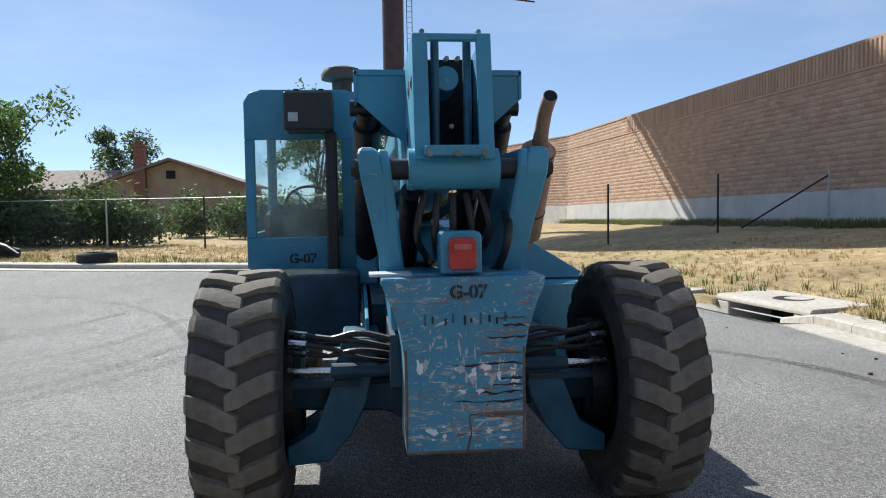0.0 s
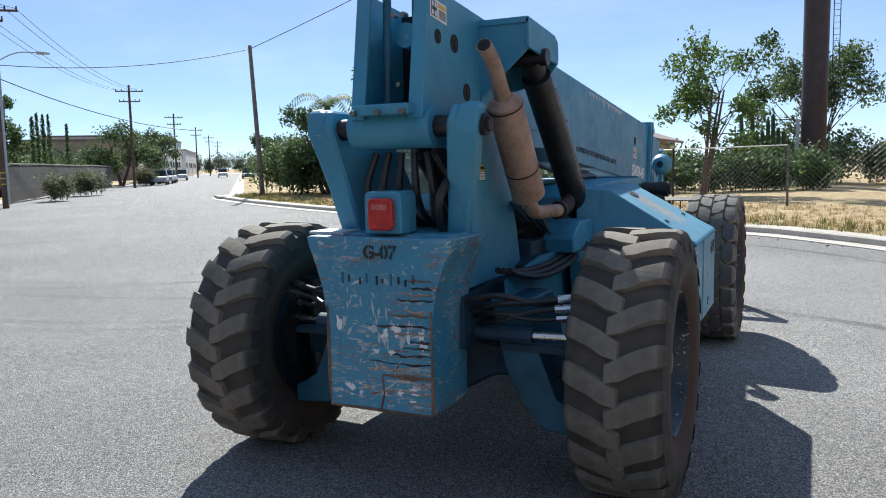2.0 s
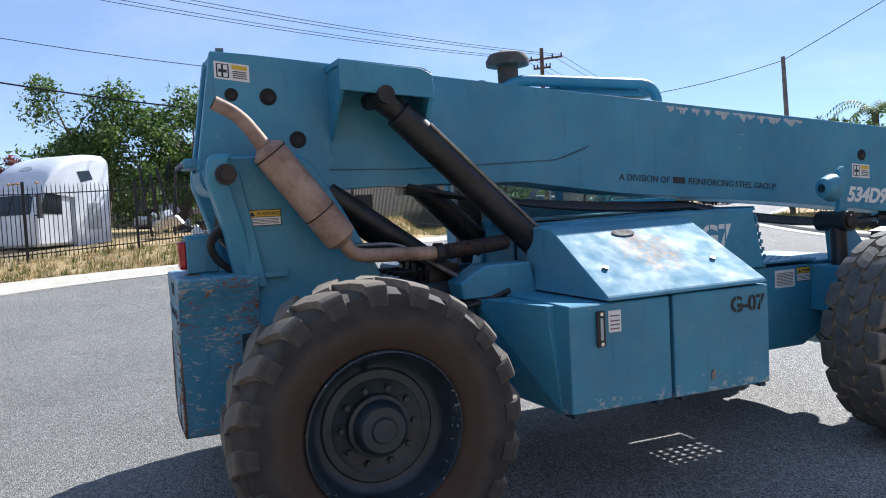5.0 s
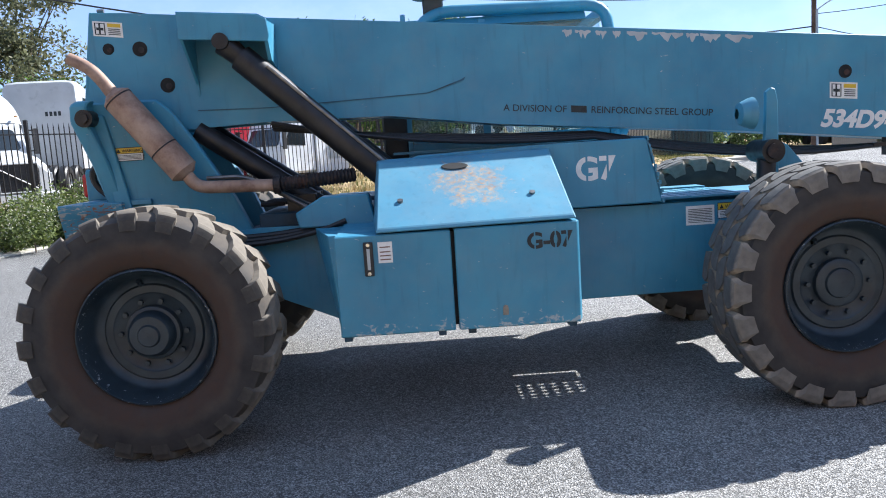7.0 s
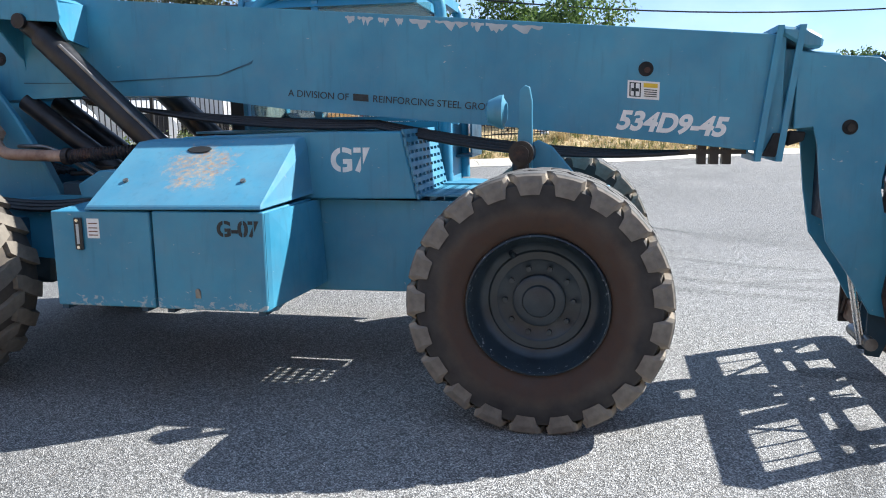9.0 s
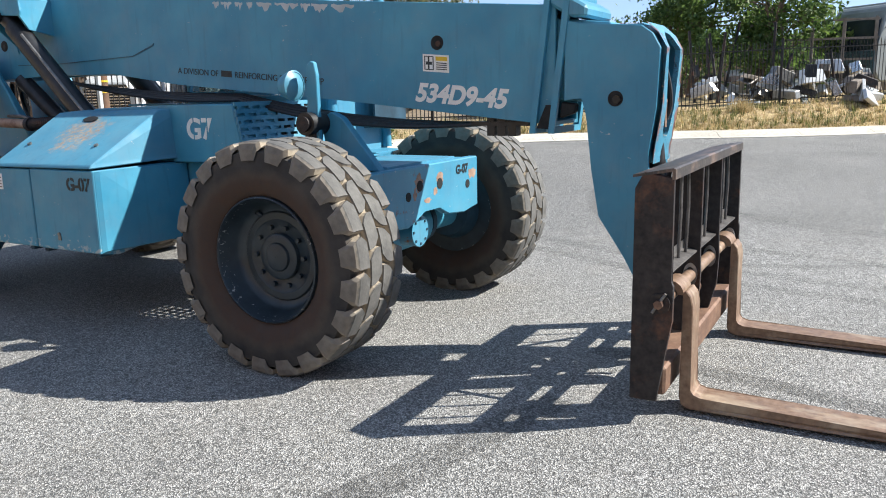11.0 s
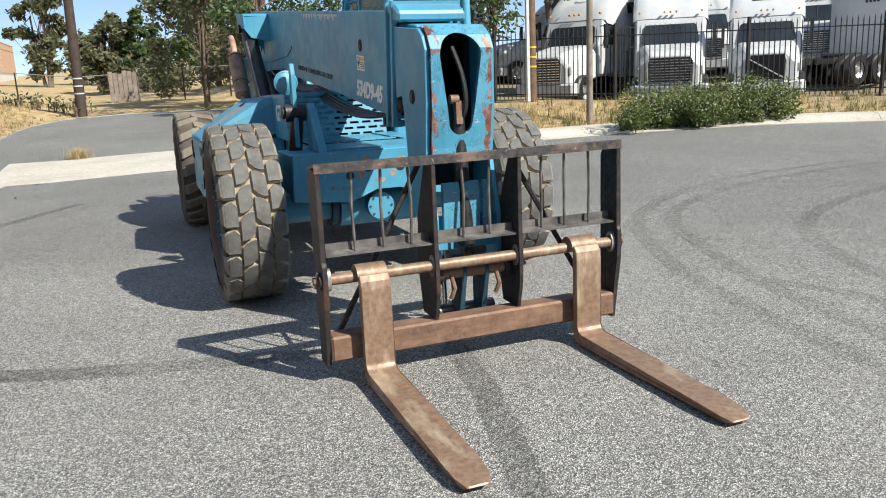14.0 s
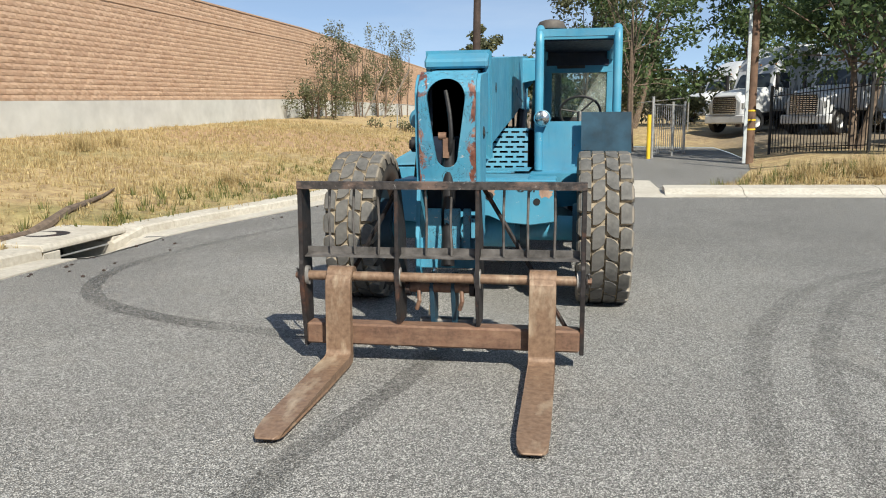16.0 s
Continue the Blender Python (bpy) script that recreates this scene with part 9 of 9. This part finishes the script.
# far lift machines with raised booms
def lift(at, label, mat, booms, basket=None):
    x, y = at
    t = thing("boom_lift", label, "boom lift", (x, y, 0.3), group="distant lifts")
    bm = bmesh.new()
    prism(bm, [(-1.5, 0.55), (1.4, 0.55), (1.5, 0.9), (1.1, 1.8), (-0.9, 1.9), (-1.5, 1.4)], y - 0.9, y + 0.9, "y")
    bm.transform(Matrix.Translation((x, 0, 0)))
    part("base", bm, mat, t, bevel=0.06)
    for a, b, r in booms:
        d = (Vector(b) - Vector(a)).normalized()
        side = Vector((0.55, 0.83, 0)) * r
        up = d.cross(side).normalized() * r
        bm = bmesh.new()
        loft(bm, [[Vector(p) + side * s + up * q for s, q in ((1, 1), (1, -1), (-1, -1), (-1, 1))] for p in (a, b)])
        part("boom", bm, mat, t, bevel=0.04)
        bm = bmesh.new()
        rod(bm, Vector(b) - side * 1.3, Vector(b) + side * 1.3, r * 0.7, seg=12)
        part("knuckle", bm, GREASE, t)
    if basket:
        (bx, by, bz), (wx, wy, wz) = basket
        corners = [(bx - wx, by - wy), (bx + wx, by - wy), (bx + wx, by + wy), (bx - wx, by + wy)]
        bm = bmesh.new()
        box(bm, bx - wx, bx + wx, by - wy, by + wy, bz - 0.06, bz)
        part("basket_floor", bm, PAINT_DARK, t)
        for h in (0.5 * wz, wz):
            for a, b in zip(corners, corners[1:] + corners[:1]):
                bm = bmesh.new()
                rod(bm, (*a, bz + h), (*b, bz + h), 0.035, seg=5)
                part("rail", bm, STEEL, t)
        for a in corners:
            bm = bmesh.new()
            rod(bm, (*a, bz), (*a, bz + wz), 0.035, seg=5)
            part("rail_post", bm, STEEL, t)
        bm = bmesh.new()
        box(bm, bx - 0.35, bx + 0.2, by - 0.3, by + 0.3, bz + 0.25, bz + wz + 0.1)
        part("control_box", bm, PAINT_DARK, t)
    for s in (-1, 1):
        for q in (-0.9, 0.9):
            bm = bmesh.new()
            rod(bm, (x + s * 1.1, y + q - 0.16, 0.47), (x + s * 1.1, y + q + 0.16, 0.47), 0.47, seg=18)
            part("wheel", bm, TYRE_OLD, t)


lift((-53.4, 24.0), "light blue lift with its thick boom raised", PAINT_LID, (((-52.9, 24.2, 1.6), (-51.8, 26.0, 5.9), 0.42), ((-51.8, 26.0, 5.8), (-51.0, 27.3, 5.6), 0.2)))
lift((-49.2, 30.6), "grey lift with folded boom and railed basket", LIFT_GREY, (((-49.0, 31.6, 1.2), (-49.5, 29.9, 5.9), 0.36), ((-49.7, 29.4, 1.5), (-49.2, 30.6, 3.4), 0.26), ((-49.2, 30.7, 3.0), (-48.6, 31.3, 5.3), 0.16)), ((-48.45, 31.4, 5.4), (0.5, 0.75, 1.0)))
bush_row("hedge", [(-47.0, 20.0), (-50.0, 26.0), (-54.0, 34.0), (-62.0, 43.0), (-72.0, 55.0), (-88.0, 74.0)], 2.3, 3.0, LEAF_DARK, "dark overgrown shrubs behind the street fence", 29, 240, 0.16)
bush_row("hedge", [(-62.0, 8.0), (-66.0, 24.0), (-74.0, 42.0), (-88.0, 62.0), (-110.0, 90.0)], 5.0, 4.5, LEAF_DARK, "belt of dark trees beyond the yard", 30, 300, 0.24)
bush_row("hedge", [(-40.0, 56.0), (-60.0, 80.0), (-90.0, 114.0)], 4.0, 4.0, LEAF_DARK, "green gardens along the far side of the street", 31, 300, 0.22)
bush_row("hedge", [(-35.0, -20.0), (-42.0, -8.0), (-48.0, 4.0)], 5.0, 4.0, LEAF, "green trees behind the truck yard", 32, 460, 0.17)
bush_row("hedge", [(-20.5, 31.2), (-16.0, 29.4), (-12.0, 28.9), (-9.0, 28.6)], 2.4, 1.6, LEAF_DARK, "dark dense shrubs pressed against the wire fence", 33, 460, 0.11)
bush_row("hedge", [(-6.0, 33.5), (-2.0, 35.0), (2.0, 37.5)], 2.2, 2.0, LEAF_DARK, "dark shrubs in front of the house", 34, 400, 0.12)
for q, (a, b, h) in enumerate((((-38.6, 28.2), (-39.3, 29.0), 1.7), ((-44.6, 35.4), (-45.6, 36.6), 2.0), ((-66.0, 61.5), (-69.0, 65.0), 2.2))):
    bush_row("bush", [a, b], h, 1.5, LEAF_OLIVE, "scrubby grey green bush against the board fence", 36 + q, 420, 0.09, 0, "bush")
boards = thing("board_fence", "tall grey board fence along the street with a pale rail", "fence", (-38.6, 25.2, verge_z(-38.6, 25.2)))
plank = bmesh.new()
box(plank, 0.0, 0.29, -0.015, 0.015, 0.0, 2.05)
plank_mesh = bpy.data.meshes.new("board")
plank.to_mesh(plank_mesh)
plank.free()
plank_mesh.materials.append(BOARD_DARK)
run = Vector((-66.0, 57.0)) - Vector((-38.6, 25.2))
turn = math.atan2(run.y, run.x)
rng = random.Random(91)
for i in range(int(run.length / 0.3)):
    p = Vector((-38.6, 25.2)) + run.normalized() * 0.3 * i
    ob = new("board", plank_mesh)
    ob.parent = boards
    ob.matrix_parent_inverse = boards.matrix_basis.inverted()
    ob.matrix_basis = pose(p.x, p.y, verge_z(p.x, p.y) - 0.05 + rng.uniform(-0.03, 0.03), 0, 0, math.degrees(turn))
for i in range(12):
    a, b = (Vector((-38.6, 25.2)) + run * f for f in (i / 12, (i + 1) / 12))
    bm = bmesh.new()
    rod(bm, (a.x, a.y, verge_z(a.x, a.y) + 2.1), (b.x, b.y, verge_z(b.x, b.y) + 2.1), 0.045, seg=6)
    part("top_rail", bm, WOOD_GREY, boards)
# grey works buildings down the street
STREET = Matrix.Translation((-33.2, 38.0, 0)) @ Matrix.Rotation(math.atan2(0.772, -0.636), 4, "Z")
for d0, d1, off, deep, tall, mat, lab in ((84, 118, 17, 18, 6.6, STUCCO, "tan flat-roofed works building beside the street"), (122, 170, 15.5, 24, 8.8, WALL_BASE, "pale grey flat-roofed works building down the street"), (178, 230, 15, 24, 7.0, WALL_BASE, "far grey building at the end of the street"), (150, 200, -12, -20, 6.5, STUCCO, "tan low building on the far side of the street")):
    t = thing("works_building", lab, "building", tuple((STREET @ Vector((d0, off, 0)))), group="works buildings down the street")
    bm = bmesh.new()
    box(bm, d0, d1, min(off, off + deep), max(off, off + deep), 0, tall)
    bm.transform(STREET)
    part("wall", bm, mat, t)
    bm = bmesh.new()
    box(bm, d0 - 0.2, d1 + 0.2, min(off, off + deep) - 0.2, max(off, off + deep) + 0.2, tall, tall + 0.35)
    bm.transform(STREET)
    part("roof_edge", bm, ROOF, t)
    n = int((d1 - d0) / 6)
    for i in range(n):
        c = d0 + (i + 0.5) * (d1 - d0) / n
        bm = bmesh.new()
        box(bm, c - 1.6, c + 1.6, off - 0.08, off + 0.08, 0.1 if i % 3 == 1 else 2.2, 3.6)
        bm.transform(STREET)
        part("door" if i % 3 == 1 else "window", bm, GREY_PAINT if i % 3 == 1 else DARK_GLASS, t)
    for q in range(3):
        bm = bmesh.new()
        box(bm, d0 - 0.08, d0 + 0.08, min(off, off + deep) + 3 + 5 * q, min(off, off + deep) + 6 + 5 * q, 2.0, 3.6)
        bm.transform(STREET)
        part("window", bm, DARK_GLASS, t)
# far belts whose haze comes from the leaf colour
bush_row("hedge", [(-92.0, 118.0), (-128.0, 162.0), (-180.0, 226.0)], 5.0, 7.0, LEAF_HAZE, "hazy garden trees far along the street", 39, 300, 0.3)
bush_row("hedge", [(-100.0, 66.0), (-150.0, 118.0), (-215.0, 195.0)], 7.5, 9.0, LEAF_HAZE, "hazy belt of trees behind the works buildings", 40, 320, 0.36)
bush_row("hedge", [(-178.0, 240.0), (-196.0, 236.0), (-214.0, 214.0)], 8.0, 8.0, LEAF_HAZE, "hazy trees closing the end of the street", 54, 420, 0.36)
for i, (x, y, h, s) in enumerate(((-66.5, 36.0, 9.4, 2.2), (-62, 40, 8.5, 3.4), (-70, 62, 7.0, 4.0), (-82, 78, 7.0, 4.5), (-60, 24, 6.0, 3.4), (-68, 30, 6.5, 3.6), (-58, 76, 6.0, 3.4), (-75, 100, 7.0, 4.0))):
    tree((x, y), h, s, LEAF_DARK, "dark street tree in the distance", 201 + i, 20, 330, 0.17, 0.2, 0.2, 2)


def car(at, heading, mat, label):
    z = road_z(*at)
    t = thing("parked_car", label, "car", (at[0], at[1], z), heading, "parked cars along the street")
    m = t.matrix_basis

    def put(name, bm, mat, **kw):
        bm.transform(m)
        return part(name, bm, mat, t, **kw)

    bm = bmesh.new()
    prism(bm, [(-2.4, 0.35), (-2.45, 0.95), (-1.5, 1.05), (1.0, 1.05), (2.3, 0.9), (2.4, 0.4)], -0.9, 0.9)
    put("body", bm, mat, bevel=0.06)
    bm = bmesh.new()
    loft(bm, [[(-0.86, -1.7, 1.03), (0.86, -1.7, 1.03), (0.86, 1.1, 1.03), (-0.86, 1.1, 1.03)], [(-0.72, -1.2, 1.7), (0.72, -1.2, 1.7), (0.72, 0.4, 1.7), (-0.72, 0.4, 1.7)]])
    put("cabin", bm, DARK_GLASS)
    bm = bmesh.new()
    box(bm, -0.74, 0.74, -1.22, 0.42, 1.69, 1.75)
    put("roof", bm, mat, bevel=0.02)
    for s in (-1, 1):
        bm = bmesh.new()
        box(bm, s * 0.7 - 0.14, s * 0.7 + 0.14, 2.36, 2.43, 0.6, 0.8)
        put("headlight", bm, GALV)
        for y in (-1.5, 1.5):
            bm = bmesh.new()
            rod(bm, (s * 0.72, y, 0.34), (s * 0.93, y, 0.34), 0.34, seg=20)
            put("wheel", bm, HOSE)


street = Vector((-0.636, 0.772))
for d, off, mat, lab in ((42, 9.0, TRUCK_WHITE, "white pickup parked along the street"), (50, 9.0, TRUCK_WHITE, "white car parked along the street"), (57, 9.2, TRUCK_SILVER, "silver car parked along the street"), (78, 9.2, TRUCK_WHITE, "pale car parked far down the street"), (110, 3.5, TRUCK_WHITE, "white car far down the street"), (70, -1.2, TEAL_DARK, "dark car parked beside the kerb")):
    p = Vector((-33.2, 38.0)) + street * d + Vector((-street.y, street.x)) * -off * -1
    car((p.x, p.y), 41 + 180, mat, lab)


# ---- split-face blocks of the wall ----
def block_rows():
    """Foot corners of every block: along y in steps of 0.4, courses of 0.2, half a block shifted in turn."""
    for c in range(23):
        z = 1.2 + 0.2 * c + (0.09 if c >= 19 else 0)
        y = -124.8 + (0.2 if c % 2 else 0.0)
        while y < 69.4:
            yield c, y, z
            y += 0.4


rng = random.Random(61)
shapes = []
for q in range(6):
    bm = bmesh.new()
    grid = []
    for i in range(4):
        for j in range(3):
            edge = i in (0, 3) or j in (0, 2)
            grid.append(bm.verts.new((-0.004 if edge else -rng.uniform(0.008, 0.035), 0.0005 + 0.399 * i / 3 + (0 if edge else rng.uniform(-0.03, 0.03)), 0.009 + 0.182 * j / 2)))
    for i in range(3):
        for j in range(2):
            bm.faces.new((grid[i * 3 + j], grid[i * 3 + j + 1], grid[i * 3 + j + 4], grid[i * 3 + j + 3]))
    back = [bm.verts.new((0.03, y, z)) for y, z in ((0.0005, 0.009), (0.3995, 0.009), (0.3995, 0.191), (0.0005, 0.191))]
    corner = [grid[0], grid[9], grid[11], grid[2]]
    for a in range(4):
        bm.faces.new((corner[a], back[a], back[(a + 1) % 4], corner[(a + 1) % 4]))
    bmesh.ops.recalc_face_normals(bm, faces=bm.faces)
    me = bpy.data.meshes.new("block")
    bm.to_mesh(me)
    bm.free()
    me.materials.append(BLOCK)
    shapes.append(me)
near, verts, faces = 0, [], []
data = [([tuple(v.co) for v in me.vertices], [tuple(f.vertices) for f in me.polygons]) for me in shapes]
for c, y, z in block_rows():
    ym = y + 0.2
    x, f = wall_x(ym), wall_foot(ym)
    slope_x, slope_z = (wall_x(y + 0.4) - wall_x(y)) / 0.4, (wall_foot(y + 0.4) - wall_foot(y)) / 0.4
    q = rng.randrange(6)
    out = rng.uniform(0.0, 0.012)
    if -20 < y < -14.5 and near < 300:
        ob = new("block", shapes[q])
        ob.parent = wall
        ob.matrix_basis = Matrix(((1, slope_x, 0, wall_x(y) - out), (0, 1, 0, y), (0, slope_z, 1, wall_foot(y) + z), (0, 0, 0, 1)))
        near += 1
        continue
    if not -124 < y < 66:
        continue
    n0 = len(verts)
    verts += [(wall_x(y) + slope_x * b + a - out, y + b, wall_foot(y) + slope_z * b + z + d) for a, b, d in data[q][0]]
    faces += [tuple(n0 + k_ for k_ in f_) for f_ in data[q][1]]
me = bpy.data.meshes.new("block_field")
me.from_pydata(verts, [], faces)
me.materials.append(BLOCK)
field = new("block_field", me)
field.parent = wall
tagged(field, kind="stuff")
# along the road's end the top courses stand upright as a band of flutes
verts, faces = [], []
for i in range(150):
    y = 8.0 + 0.2 * i
    x, f = wall_x(y), wall_foot(y)
    x1, f1 = wall_x(y + 0.2), wall_foot(y + 0.2)
    n0 = len(verts)
    for a, dep in ((0.0, 0.0), (0.03, -0.065), (0.13, -0.065), (0.16, 0.0)):
        g = a / 0.2
        xx, ff = x + (x1 - x) * g, f + (f1 - f) * g
        verts += [(xx + dep - 0.004, y + a, ff + 5.09), (xx + dep - 0.004, y + a, ff + 5.9)]
    faces += [(n0 + 2 * i_, n0 + 2 * i_ + 2, n0 + 2 * i_ + 3, n0 + 2 * i_ + 1) for i_ in range(3)]
me = bpy.data.meshes.new("flute_band")
me.from_pydata(verts, [], faces)
me.materials.append(BLOCK)
band = new("flute_band", me)
band.parent = wall
tagged(band, kind="stuff")
